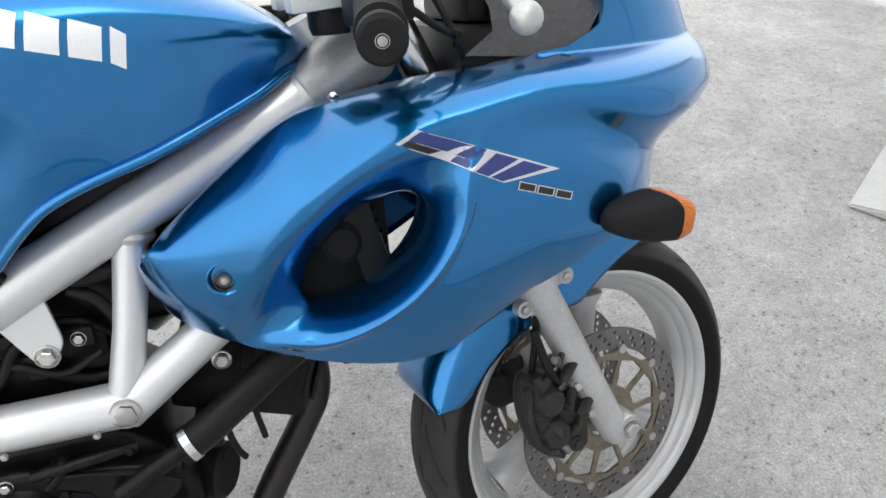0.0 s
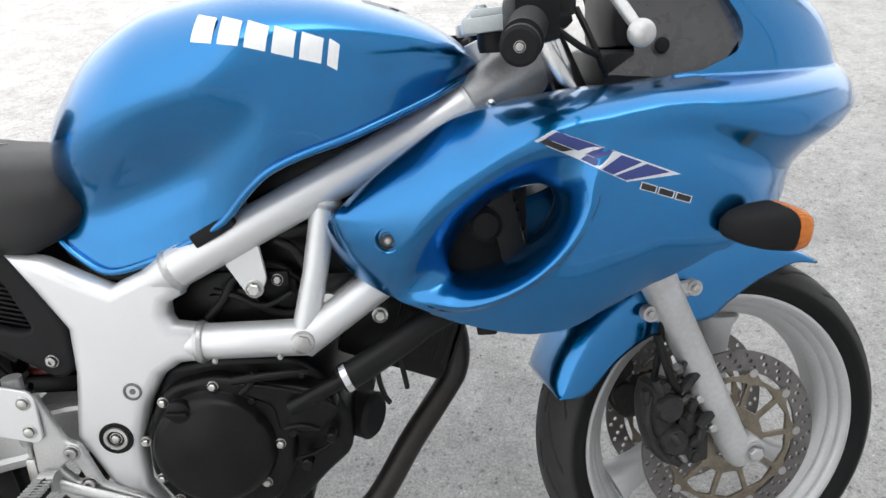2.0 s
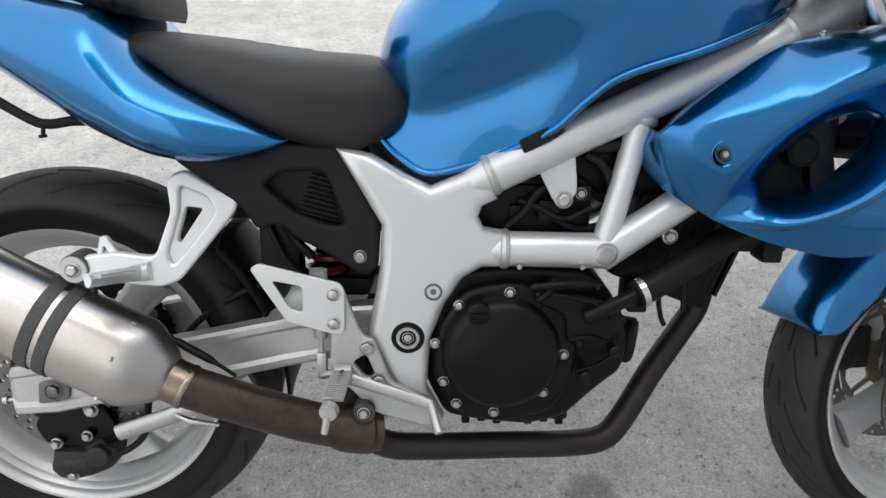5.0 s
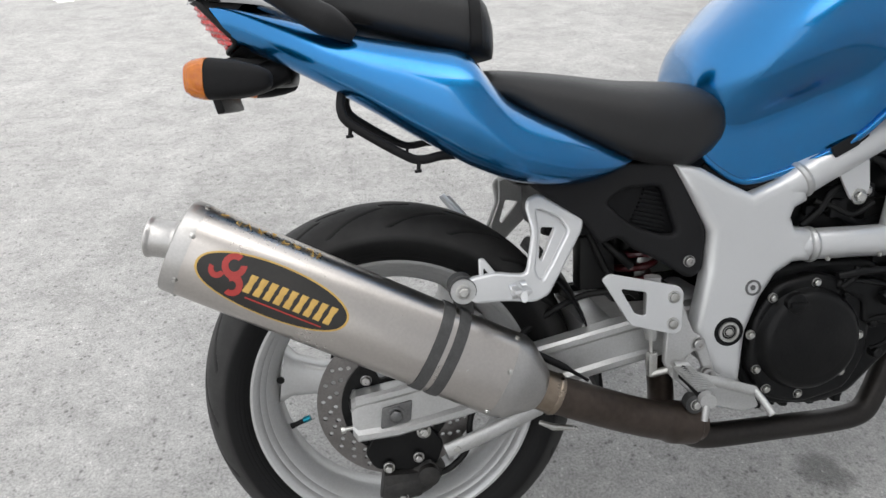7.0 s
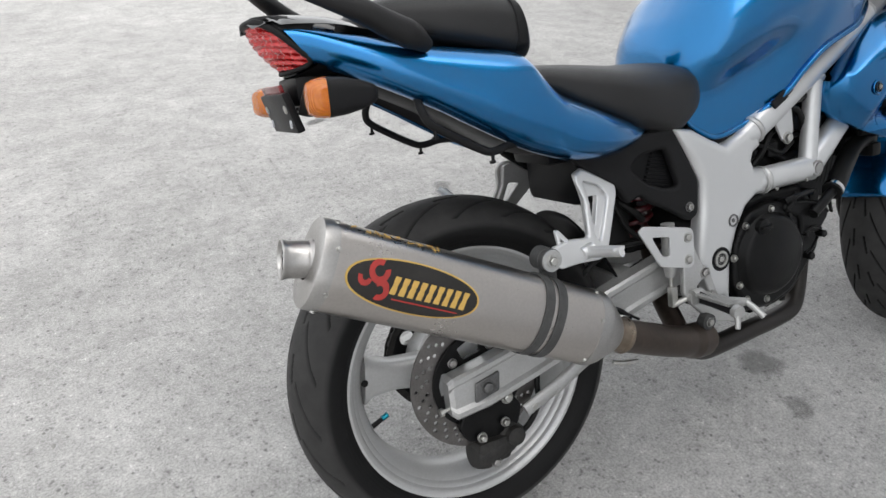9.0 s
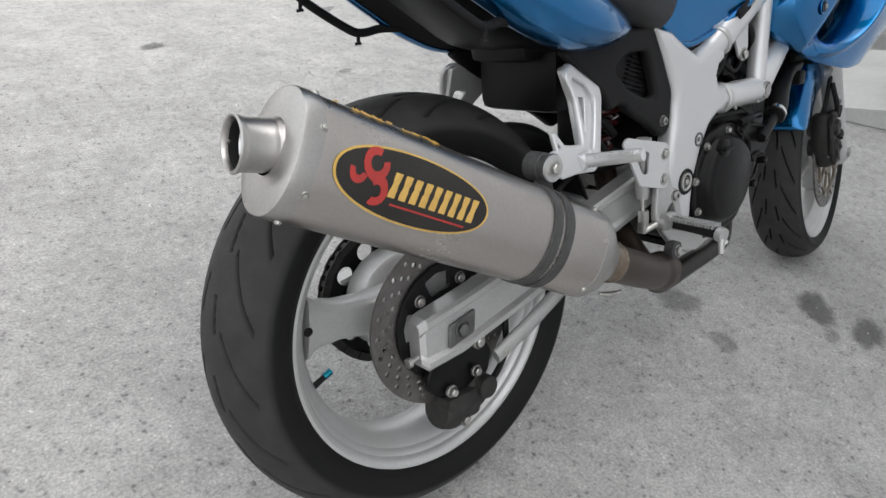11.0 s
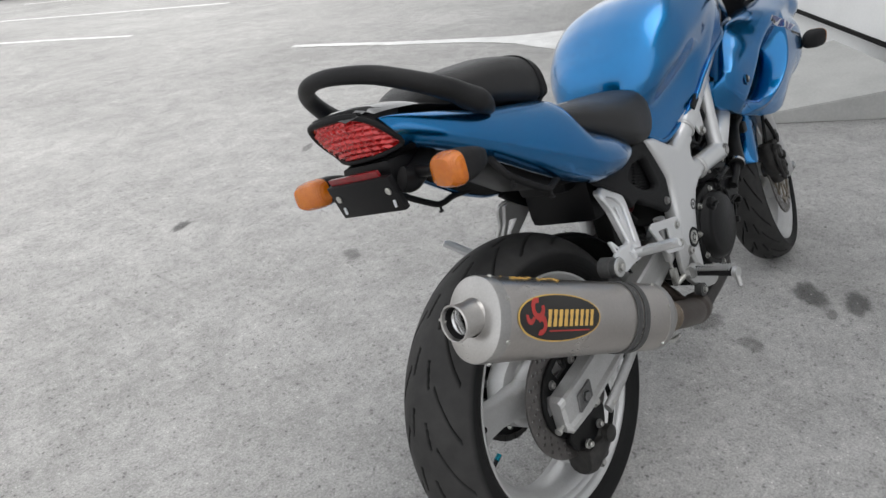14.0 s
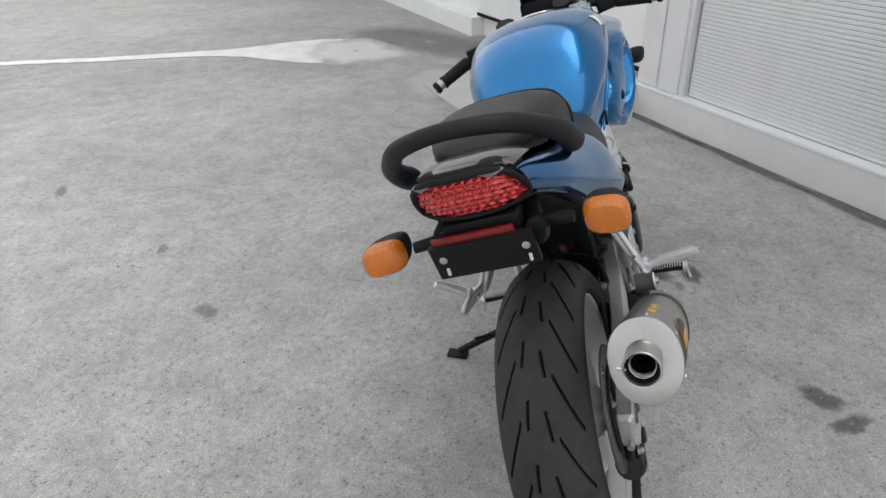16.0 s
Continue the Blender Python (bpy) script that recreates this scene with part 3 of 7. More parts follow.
# ---------------------------------------------------------------- wheels
RAX, FAX = (0.0, 0.31), (WHEELBASE, 0.288)
pieces = wheel_mesh(*RAX, 0.066, 0.230, 0.060, 0.060, radians(170.5), 0.060)
rear_wheel = part("rear_wheel", pieces[0], M_WHEEL, bike, "silver cast three-spoke wheel")
part("hub", pieces[1], M_WHEEL, rear_wheel)
for me in pieces[2:]:
    part("spoke", me, M_WHEEL, rear_wheel)
part("tyre", tyre_mesh(*RAX, 0.310, 0.080, 0.228, 19), M_TYRE, rear_wheel, "black radial tyre with curved tread grooves", sharp=50)
part("brake_disc", disc_mesh(*RAX, -0.078, 0.084, 0.125, (0.096, 0.105, 0.115), 0.005, 26), M_DISC, rear_wheel, "drilled steel brake disc")
spider = [circle(*RAX, 0.0865, 64), circle(*RAX, 0.030, 32)]
for k in range(5):
    a = radians(100 + 72 * k)
    spider.append([(RAX[0] + r * math.cos(a + w), RAX[1] + r * math.sin(a + w)) for r, w in ((0.050, -0.34), (0.074, -0.30), (0.076, 0.0), (0.074, 0.30), (0.050, 0.34), (0.048, 0.0))])
part("disc_carrier", plate_mesh(spider, -0.086, -0.078, 0.001, 0.004), M_ENGINE, rear_wheel, "black disc carrier")
for k in range(5):
    a = radians(136 + 72 * k)
    bolt(rear_wheel, (RAX[0] + 0.063 * math.cos(a), -0.086, RAX[1] + 0.063 * math.sin(a)), 0.006, 0.006, socket=True, mat=M_CAP)
bm = bmesh.new()
lathe(bm, [(-0.10, 0), (-0.10, 0.024), (-0.09, 0.030), (-0.055, 0.034), (0.055, 0.034), (0.10, 0.028), (0.10, 0)], (0, 0, 0.31), seg=32)
part("hub_spacer", bm, M_CAST, rear_wheel)
sprocket = [[(RAX[0] + r * math.cos(a), RAX[1] + r * math.sin(a)) for k in range(88) for r, a in ((0.108 if k % 2 else 0.103, 2 * math.pi * k / 88),)], circle(*RAX, 0.04, 32)]
for k in range(10):
    a = 2 * math.pi * k / 10
    sprocket.append(circle(RAX[0] + 0.078 * math.cos(a), RAX[1] + 0.078 * math.sin(a), 0.0145, 20))
bm = bmesh.new()
lathe(bm, [(0.010, 0.0), (0.010, 0.070), (0.016, 0.078), (0.054, 0.080), (0.060, 0.075), (0.060, 0.0)], (0, 0, 0.31), seg=48)
part("cush_drum", bm, M_WHEEL, rear_wheel, "silver cush-drive drum of the wheel hub")
part("sprocket", plate_mesh(sprocket, 0.070, 0.076, 0.0006, 0), M_BLACK, rear_wheel, "dark chain sprocket with round holes")
bm = bmesh.new()
tube(bm, [(-0.181, 0.0, 0.243), (-0.170, 0.0, 0.247), (-0.156, 0.0, 0.253)], [0.0052, 0.0045, 0.0040], 12)
part("valve", bm, M_BLACK, rear_wheel)
bm = bmesh.new()
tube(bm, [(-0.158, 0.0, 0.2525), (-0.146, 0.0, 0.257)], 0.0052, 12)
part("valve_cap", bm, M_TEAL, rear_wheel, "anodised teal valve cap")
# no hole is cut: a black disc paints its shaded inside
bm = bmesh.new()
hole_at = Vector((RAX[0] - 0.185, 0, RAX[1] + 0.031))
lathe(bm, [(-0.0285, 0.0065), (-0.0292, 0.0062), (-0.0288, 0.0)], hole_at, (0, 1, 0), 16)
part("spoke_hole", bm, M_DARKGAP, rear_wheel)

pieces = wheel_mesh(*FAX, 0.052, 0.229, 0.045, 0.050, radians(207), 0.046)
front_wheel = part("front_wheel", steer(pieces[0]), M_WHEEL, bike, "silver cast three-spoke wheel")
part("hub", steer(pieces[1]), M_WHEEL, front_wheel)
for me in pieces[2:]:
    part("spoke", steer(me), M_WHEEL, front_wheel)
part("tyre", steer(tyre_mesh(*FAX, 0.288, 0.061, 0.227, 19)), M_TYRE, front_wheel, "black radial tyre with curved tread grooves", sharp=50)
arms = [circle(*FAX, 0.050, 40), circle(*FAX, 0.030, 24)]
for side in (-1, 1):
    part("brake_disc", steer(disc_mesh(*FAX, side * 0.066, 0.113, 0.145, (0.120, 0.129, 0.138), 0.005, 30)), M_DISC, front_wheel, "drilled steel brake disc")
    edge, n = [], 10
    for k in range(200):
        a = 2 * math.pi * k / 200
        tooth = 0.5 + 0.5 * math.cos(10 * a)
        edge.append((FAX[0] + (0.104 + 0.012 * tooth**3) * math.cos(a), FAX[1] + (0.104 + 0.012 * tooth**3) * math.sin(a)))
    car = [edge, circle(*FAX, 0.030, 32)]
    for k in range(10):
        a = radians(18 + 36 * k)
        car.append([(FAX[0] + r * math.cos(a + w), FAX[1] + r * math.sin(a + w)) for r, w in ((0.055, -0.235), (0.094, -0.275), (0.0985, 0.0), (0.094, 0.275), (0.055, 0.235))])
    part("disc_carrier", steer(plate_mesh(car, side * 0.070 - 0.003, side * 0.070 + 0.003, 0.001, 0.004)), M_GOLDISC, front_wheel, "bronze anodised disc carrier")
    for k in range(10):
        a = 2 * math.pi * k / 10
        bm = bmesh.new()
        lathe(bm, [(-0.005, 0.0), (-0.005, 0.007), (0.005, 0.007), (0.005, 0.0)], (FAX[0] + 0.1125 * math.cos(a), side * 0.069, FAX[1] + 0.1125 * math.sin(a)), seg=12)
        part("disc_button", steer(to_mesh(bm)), M_CAP, front_wheel)
bm = bmesh.new()
lathe(bm, [(-0.098, 0), (-0.098, 0.012), (-0.06, 0.012), (-0.055, 0.030), (0.055, 0.030), (0.06, 0.012), (0.098, 0.012), (0.098, 0)], (FAX[0], 0, FAX[1]), seg=28)
part("axle", steer(to_mesh(bm)), M_CAST, front_wheel)


# ---------------------------------------------------------------- drive chain
def chain_run():
    """The chain's centre line round the wheel sprocket and forward to the gearbox sprocket, link by link."""
    out, pitch = [], 0.0159
    arc = np.arange(radians(96), radians(276), pitch / 0.106)
    out += [(0.106 * math.cos(a), 0.31 + 0.106 * math.sin(a), a + math.pi / 2) for a in arc]
    for (x0, z0), (x1, z1) in (((-0.011, 0.4155), (0.545, 0.445)), ((0.011, 0.2046), (0.55, 0.372))):
        n = int(math.hypot(x1 - x0, z1 - z0) / pitch)
        out += [(x0 + (x1 - x0) * k / n, z0 + (z1 - z0) * k / n, math.atan2(z1 - z0, x1 - x0)) for k in range(n)]
    return out


bm = bmesh.new()
for k, (x, z, a) in enumerate(chain_run()):
    spread = 0.0075 if k % 2 else 0.0058
    for s in (-1, 1):
        box(bm, (-0.0105, s * spread - 0.0009, -0.0062), (0.0105, s * spread + 0.0009, 0.0062), 0, Matrix.Translation((x, 0.073, z)) @ Matrix.Rotation(-a, 4, "Y"))
    box(bm, (-0.004, -0.006, -0.004), (0.004, 0.006, 0.004), 0, Matrix.Translation((x, 0.073, z)) @ Matrix.Rotation(-a, 4, "Y"))
part("drive_chain", bm, M_GRIME, bike, "oily black roller chain", sharp=30)

# ---------------------------------------------------------------- swingarm and rear brake
def arm_mesh(side):
    """One box arm with raised edges along a sunken side."""
    bm = bmesh.new()
    rings = []
    for x, zc, hh, yo, yi in ((-0.070, 0.303, 0.030, 0.112, 0.088), (-0.062, 0.304, 0.038, 0.121, 0.086), (0.0, 0.312, 0.041, 0.122, 0.086), (0.10, 0.334, 0.040, 0.122, 0.088),
                              (0.22, 0.360, 0.038, 0.120, 0.086), (0.34, 0.386, 0.037, 0.116, 0.080), (0.44, 0.404, 0.037, 0.108, 0.070), (0.50, 0.408, 0.034, 0.098, 0.060)):
        e = 0.0045
        sink = 0.006 if -0.065 < x < 0.42 else 0.001
        r = [(yo - e, zc + hh), (yo, zc + hh - e), (yo, zc + hh - 0.013), (yo - sink, zc + hh - 0.019), (yo - sink, zc - hh + 0.019), (yo, zc - hh + 0.013), (yo, zc - hh + e), (yo - e, zc - hh),
             (yi + e, zc - hh), (yi, zc - hh + e), (yi, zc + hh - e), (yi + e, zc + hh)]
        rings.append([(x, side * y, z) for y, z in r])
    loft(bm, rings)
    return to_mesh(bm)


swingarm = part("swingarm", arm_mesh(-1), M_CAST, bike, "cast aluminium swingarm with raised edges", sharp=25)
part("arm", arm_mesh(1), M_CAST, swingarm, sharp=25)
bm = bmesh.new()
box(bm, (0.30, -0.085, 0.365), (0.36, 0.085, 0.42), 0.01)
part("cross_beam", bm, M_CAST, swingarm)
bm = bmesh.new()
lathe(bm, [(-0.10, 0.0), (-0.10, 0.034), (0.10, 0.034), (0.10, 0.0)], (0.52, 0, 0.408), seg=28)
part("pivot_tube", bm, M_CAST, swingarm)
bm = bmesh.new()
tube(bm, [(0.075, -0.102, 0.228), (0.15, -0.102, 0.256), (0.225, -0.102, 0.290), (0.285, -0.100, 0.322)], [0.013, 0.014, 0.014, 0.013], 12, flat=0.55)
part("lower_brace", bm, M_CAST, swingarm)
part("axle_plate", plate_mesh([[(-0.027, 0.286), (0.020, 0.296), (0.024, 0.330), (-0.023, 0.320)]], -0.1205, -0.1145, 0.0015, 0.004), M_DULL, swingarm, "dark grey axle adjuster plate")
bolt(swingarm, (-0.002, -0.1205, 0.308), 0.0095, 0.006, mat=M_DULL, name="axle_nut")
bm = bmesh.new()
lathe(bm, [(0, 0.0), (0, 0.0035), (0.016, 0.0035), (0.016, 0.007), (0.022, 0.007), (0.022, 0)], (-0.066, -0.104, 0.285), (-1, 0, -0.1), 10)
part("adjuster", bm, M_BOLT, swingarm)
for name, at in (("slot_bolt", (0.092, -0.106, 0.234)),):
    bolt(swingarm, at, 0.006, 0.005, name=name)

caliper = bmesh.new()
tube(caliper, spline([(-0.030, -0.082, 0.174), (-0.005, -0.082, 0.170), (0.035, -0.082, 0.182), (0.058, -0.082, 0.206)], 5), [0.026, 0.028, 0.03, 0.031, 0.032, 0.032, 0.032, 0.031, 0.031, 0.030, 0.03, 0.029, 0.028, 0.027, 0.025, 0.022], 14, flat=0.95, up=(0, 1, 0))
box(caliper, (-0.028, -0.11, 0.154), (0.035, -0.058, 0.200), 0.010)
lathe(caliper, [(0, 0), (0, 0.017), (0.012, 0.017), (0.014, 0.013), (0.014, 0)], (0.045, -0.104, 0.194), (0, -1, 0), 20)
rear_caliper = part("rear_caliper", caliper, M_GRIME, bike, "grimy dark grey rear brake caliper")
part("bracket", plate_mesh([[(-0.035, 0.270), (0.045, 0.282), (0.072, 0.240), (0.060, 0.205), (0.02, 0.196), (-0.04, 0.205), (-0.055, 0.235)]], -0.098, -0.086, 0.003, 0.010), M_ENGINE, rear_caliper, "black caliper bracket")
bolt(rear_caliper, (0.040, -0.104, 0.268), 0.0078, 0.008, mat=M_BOLT)
bolt(rear_caliper, (0.001, -0.110, 0.157), 0.0065, 0.005, mat=M_CAP)
bolt(rear_caliper, (-0.018, -0.106, 0.212), 0.0062, 0.010, mat=M_BOLT)
bolt(rear_caliper, (0.030, -0.106, 0.225), 0.0060, 0.008, mat=M_CAP)
bm = bmesh.new()
tube(bm, spline([(0.05, -0.10, 0.185), (0.085, -0.092, 0.195), (0.112, -0.086, 0.225), (0.125, -0.080, 0.29), (0.20, -0.075, 0.40), (0.30, -0.07, 0.46), (0.39, -0.09, 0.47)], 6), 0.0052, 10)
part("brake_hose", bm, M_HOSE, rear_caliper)

# ---------------------------------------------------------------- frame
FRAME_Y0, FRAME_Y1 = -0.137, -0.098
plate_outline = [(0.420, 0.676), (0.470, 0.664), (0.512, 0.640), (0.549, 0.622), (0.590, 0.640), (0.628, 0.656), (0.640, 0.606), (0.620, 0.596), (0.615, 0.582), (0.622, 0.566), (0.652, 0.561), (0.652, 0.511), (0.622, 0.510),
                 (0.596, 0.494), (0.572, 0.456), (0.552, 0.402), (0.547, 0.325), (0.573, 0.278), (0.560, 0.262), (0.530, 0.276), (0.492, 0.345), (0.463, 0.41), (0.480, 0.505), (0.483, 0.568), (0.452, 0.622)]
plate_right = plate_mesh([plate_outline], FRAME_Y0, FRAME_Y1, 0.0165, 0.022, 6)
chassis = part("frame", plate_right, M_SILVER, bike, "silver painted alloy tube frame", sharp=60)
part("side_plate", mirrored(plate_right), M_SILVER, chassis, sharp=60)
for s in (1, -1):
    runs = (
        ("upper_tube", [(0.575, -0.117, 0.612), (0.632, -0.1165, 0.6395), (0.86, -0.095, 0.744), (1.00, -0.080, 0.808), (1.045, -0.066, 0.829)], [0.014, 0.0275, 0.0265, 0.0275, 0.0285]),
        ("lower_tube", [(0.605, -0.117, 0.536), (0.652, -0.118, 0.5355), (0.72, -0.118, 0.535), (0.795, -0.117, 0.534)], [0.012, 0.0245, 0.0245, 0.025]),
        ("front_tube", [(0.785, -0.117, 0.528), (0.86, -0.108, 0.575), (0.93, -0.098, 0.620), (1.06, -0.05, 0.70)], [0.025, 0.0235, 0.0235, 0.0235]),
        ("brace", [(0.790, -0.118, 0.540), (0.812, -0.108, 0.620), (0.836, -0.098, 0.725)], [0.0185, 0.0175, 0.0185]),
    )
    for name, pts, rad in runs:
        bm = bmesh.new()
        tube(bm, [(x, y * s, z) for x, y, z in pts], rad, 24)
        part(name, bm, M_SILVER, chassis, sharp=60)
    for at, ax, r in (((0.630, -0.1165, 0.638), (0.91, 0.05, 0.41), 0.0275), ((0.652, -0.119, 0.5355), (1, 0, 0), 0.0262), ((1.030, -0.070, 0.822), (0.90, 0.25, 0.42), 0.0285), ((0.834, -0.098, 0.712), (0.2, 0.05, 1), 0.0215)):
        bm = bmesh.new()
        lathe(bm, [(-0.0065, r - 0.003), (-0.005, r + 0.0005), (0.0, r + 0.0024), (0.005, r + 0.0005), (0.0065, r - 0.003)], (at[0], at[1] * s, at[2]), (ax[0], ax[1] * s, ax[2]), 24)
        part("weld_bead", bm, M_CAST, chassis)
    bm = bmesh.new()
    tube(bm, spline([(1.028, s * -0.071, 0.821), (1.055, s * -0.063, 0.835), (1.085, s * -0.050, 0.852), (1.115, s * -0.030, 0.866)], 4), [0.0288 + 0.0012 * k for k in range(13)], 24)
    part("head_casting", bm, M_HEADCAST, chassis, "grey cast steering head bracket", sharp=60)
    me = plate_mesh([[(0.690, 0.652), (0.742, 0.668), (0.748, 0.618), (0.735, 0.594), (0.718, 0.600)]], -0.118, -0.112, 0.0015, 0.008)
    part("mounting_tab", me if s > 0 else mirrored(me), M_SILVER, chassis)
bm = bmesh.new()
tube(bm, [(1.05, 0, 0.90), (1.135, 0, 0.70)], [0.042, 0.042], 24)
part("steering_head", bm, M_SILVER, chassis)
bolt(chassis, (0.730, -0.118, 0.606), 0.0085, 0.008)
bolt(chassis, (0.791, -0.140, 0.535), 0.0115, 0.005, name="engine_bolt", mat=M_CAP)
bolt(chassis, (0.894, -0.094, 0.550), 0.0078, 0.007, name="engine_bolt")
for x, z in ((0.672, 0.516), (0.758, 0.517)):
    bolt(chassis, (x, -0.1405, z), 0.0026, 0.002, hexa=False, name="rivet")
bm = bmesh.new()
lathe(bm, [(0.0, 0.0236), (0.0012, 0.0230), (0.0012, 0.0212), (0.0004, 0.0208), (0.0004, 0.0)], (0.520, -0.137, 0.408), (0, -1, 0), 36)
part("pivot_ring", bm, M_BLACK, chassis, "dark steel recess round the swingarm pivot")
bm = bmesh.new()
lathe(bm, [(0.0, 0.0168), (0.0026, 0.0162), (0.0028, 0.0122), (0.0004, 0.0114)], (0.520, -0.137, 0.408), (0, -1, 0), 24)
part("pivot_nut", bm, M_BOLT, chassis, "metal swingarm pivot nut")
bolt(chassis, (0.520, -0.1372, 0.408), 0.0058, 0.003, mat=M_BOLT)
bm = bmesh.new()
lathe(bm, [(-0.003, 0.0125), (0.0015, 0.0125), (0.0022, 0.0100), (0.0018, 0.0095), (-0.002, 0.0090), (-0.002, 0.0045), (0.001, 0.004), (0.001, 0.0)], (0.555, -0.137, 0.477), (0, -1, 0), 28)
part("frame_plug", bm, M_DULL, chassis, "recessed round frame plug")

# ---------------------------------------------------------------- engine
case_outline = [(0.545, 0.330), (0.575, 0.272), (0.625, 0.262), (0.700, 0.256), (0.755, 0.272), (0.800, 0.318), (0.838, 0.350), (0.842, 0.402), (0.812, 0.470), (0.770, 0.505), (0.665, 0.510), (0.590, 0.500), (0.555, 0.440)]
engine = part("engine", plate_mesh([case_outline], -0.112, 0.112, 0.012, 0.015, 3), M_ENGINE, bike, "black painted V-twin engine")
part("side_cover", plate_mesh([[(0.556, 0.345), (0.590, 0.288), (0.650, 0.272), (0.728, 0.292), (0.757, 0.345), (0.762, 0.405), (0.735, 0.470), (0.665, 0.492), (0.598, 0.478), (0.563, 0.425)]], -0.134, -0.104, 0.008, 0.02, 3), M_ENGINE, engine)
bm = bmesh.new()
lathe(bm, [(0.0, 0.088), (0.010, 0.087), (0.014, 0.083), (0.024, 0.081), (0.030, 0.076), (0.034, 0.068), (0.0335, 0.060), (0.0345, 0.058), (0.0345, 0.0)], (0.652, -0.122, 0.386), (0, -1, 0), 72)
part("clutch_cover", bm, M_ENGINE, engine, "round black clutch cover")
bm = bmesh.new()
lathe(bm, [(0.0, 0.0165), (0.010, 0.0160), (0.012, 0.013), (0.012, 0.0)], (0.618, -0.146, 0.452), (0, -1, 0), 24)
box(bm, (0.604, -0.164, 0.449), (0.632, -0.156, 0.455), 0.001, None)
part("oil_cap", bm, M_ENGINE, engine)
for x, z in ((0.591, 0.457), (0.558, 0.399), (0.661, 0.477), (0.741, 0.385), (0.715, 0.325), (0.645, 0.292), (0.590, 0.305), (0.571, 0.340)):
    bolt(engine, (x, -0.134, z), 0.0052, 0.006, hexa=True)
for x, z in ((0.711, 0.454), (0.756, 0.418), (0.783, 0.488)):
    bolt(engine, (x, -0.134, z), 0.0050, 0.006, mat=M_ENGINE)
part("pump_cover", plate_mesh([[(0.742, 0.405), (0.800, 0.400), (0.830, 0.432), (0.815, 0.462), (0.752, 0.478), (0.700, 0.486), (0.692, 0.466), (0.738, 0.444)]], -0.140, -0.105, 0.006, 0.01, 2), M_ENGINE, engine, "black water pump cover")
bm = bmesh.new()
tube(bm, spline([(0.765, -0.148, 0.446), (0.79, -0.146, 0.457), (0.842, -0.138, 0.479)], 4), 0.0105, 18)
tube(bm, spline([(0.690, -0.142, 0.487), (0.72, -0.146, 0.492), (0.76, -0.14, 0.492), (0.79, -0.13, 0.488)], 4), 0.0060, 12)
tube(bm, spline([(0.700, -0.140, 0.468), (0.716, -0.143, 0.484), (0.722, -0.143, 0.500)], 3), 0.0050, 12)
part("coolant_pipe", bm, M_ENGINE, engine, "black coolant pipe")
# raised ribs and bosses cast into the cover
for pts, r in (([(0.700, -0.139, 0.480), (0.745, -0.142, 0.474), (0.800, -0.142, 0.458), (0.826, -0.138, 0.438)], 0.0035), ([(0.750, -0.139, 0.410), (0.775, -0.142, 0.416), (0.800, -0.142, 0.408)], 0.003), ([(0.760, -0.136, 0.360), (0.790, -0.130, 0.366), (0.820, -0.120, 0.380)], 0.003)):
    bm = bmesh.new()
    tube(bm, spline(pts, 4), r, 8)
    part("cast_rib", bm, M_ENGINE, engine)
for x, z, r in ((0.808, 0.446, 0.008), (0.762, 0.404, 0.007), (0.776, 0.352, 0.009), (0.815, 0.392, 0.008)):
    bm = bmesh.new()
    lathe(bm, [(-0.012, r), (0.004, r * 0.95), (0.006, r * 0.7), (0.006, 0.0)], (x, -0.136, z), (0, -1, 0), 16)
    part("boss", bm, M_ENGINE, engine)

bm = bmesh.new()
tube(bm, spline([(0.838, -0.139, 0.4775), (0.87, -0.130, 0.492), (0.92, -0.110, 0.515), (0.985, -0.09, 0.548), (1.05, -0.08, 0.56)], 6), 0.0195, 20)
part("coolant_hose", bm, M_HOSE, engine, "fat black rubber hose")
bm = bmesh.new()
lathe(bm, [(-0.0045, 0.0195), (-0.0045, 0.0212), (0.0045, 0.0212), (0.0045, 0.0195)], (0.846, -0.1366, 0.481), (0.9, 0.18, 0.38), 28)
part("hose_clamp", bm, M_CHROME, engine, "bright steel hose clamp")
bm = bmesh.new()
box(bm, (-0.085, -0.075, -0.10), (0.085, 0.075, 0.085), 0.012, Matrix.Translation((0.93, 0.02, 0.545)) @ Matrix.Rotation(radians(20), 4, "Y"))
cylinder = part("front_cylinder", bm, M_ENGINE, engine, "black finned front cylinder")
for k in range(9):
    bm = bmesh.new()
    box(bm, (-0.062, -0.066, -0.088 + k * 0.012), (0.078, 0.066, -0.083 + k * 0.012), 0.001, Matrix.Translation((0.93, 0.01, 0.535)) @ Matrix.Rotation(radians(-70), 4, "Y"))
    part("fin", bm, M_ENGINE, cylinder)
bm = bmesh.new()
box(bm, (0.60, -0.08, 0.49), (0.78, 0.08, 0.62), 0.015)
cylinder = part("rear_cylinder", bm, M_ENGINE, engine, "black finned rear cylinder")
for k in range(3):
    bm = bmesh.new()
    box(bm, (0.615, -0.094, 0.505 + k * 0.013), (0.765, 0.094, 0.511 + k * 0.013), 0.001)
    part("fin", bm, M_ENGINE, cylinder)
bm = bmesh.new()
box(bm, (0.64, -0.072, 0.60), (0.98, 0.072, 0.68), 0.02)
part("intake_body", bm, M_ENGINE, engine)
bm = bmesh.new()
box(bm, (0.72, -0.085, 0.66), (1.0, 0.085, 0.80), 0.02)
part("air_box", bm, M_ENGINE, engine, "black plastic air box")
bm = bmesh.new()
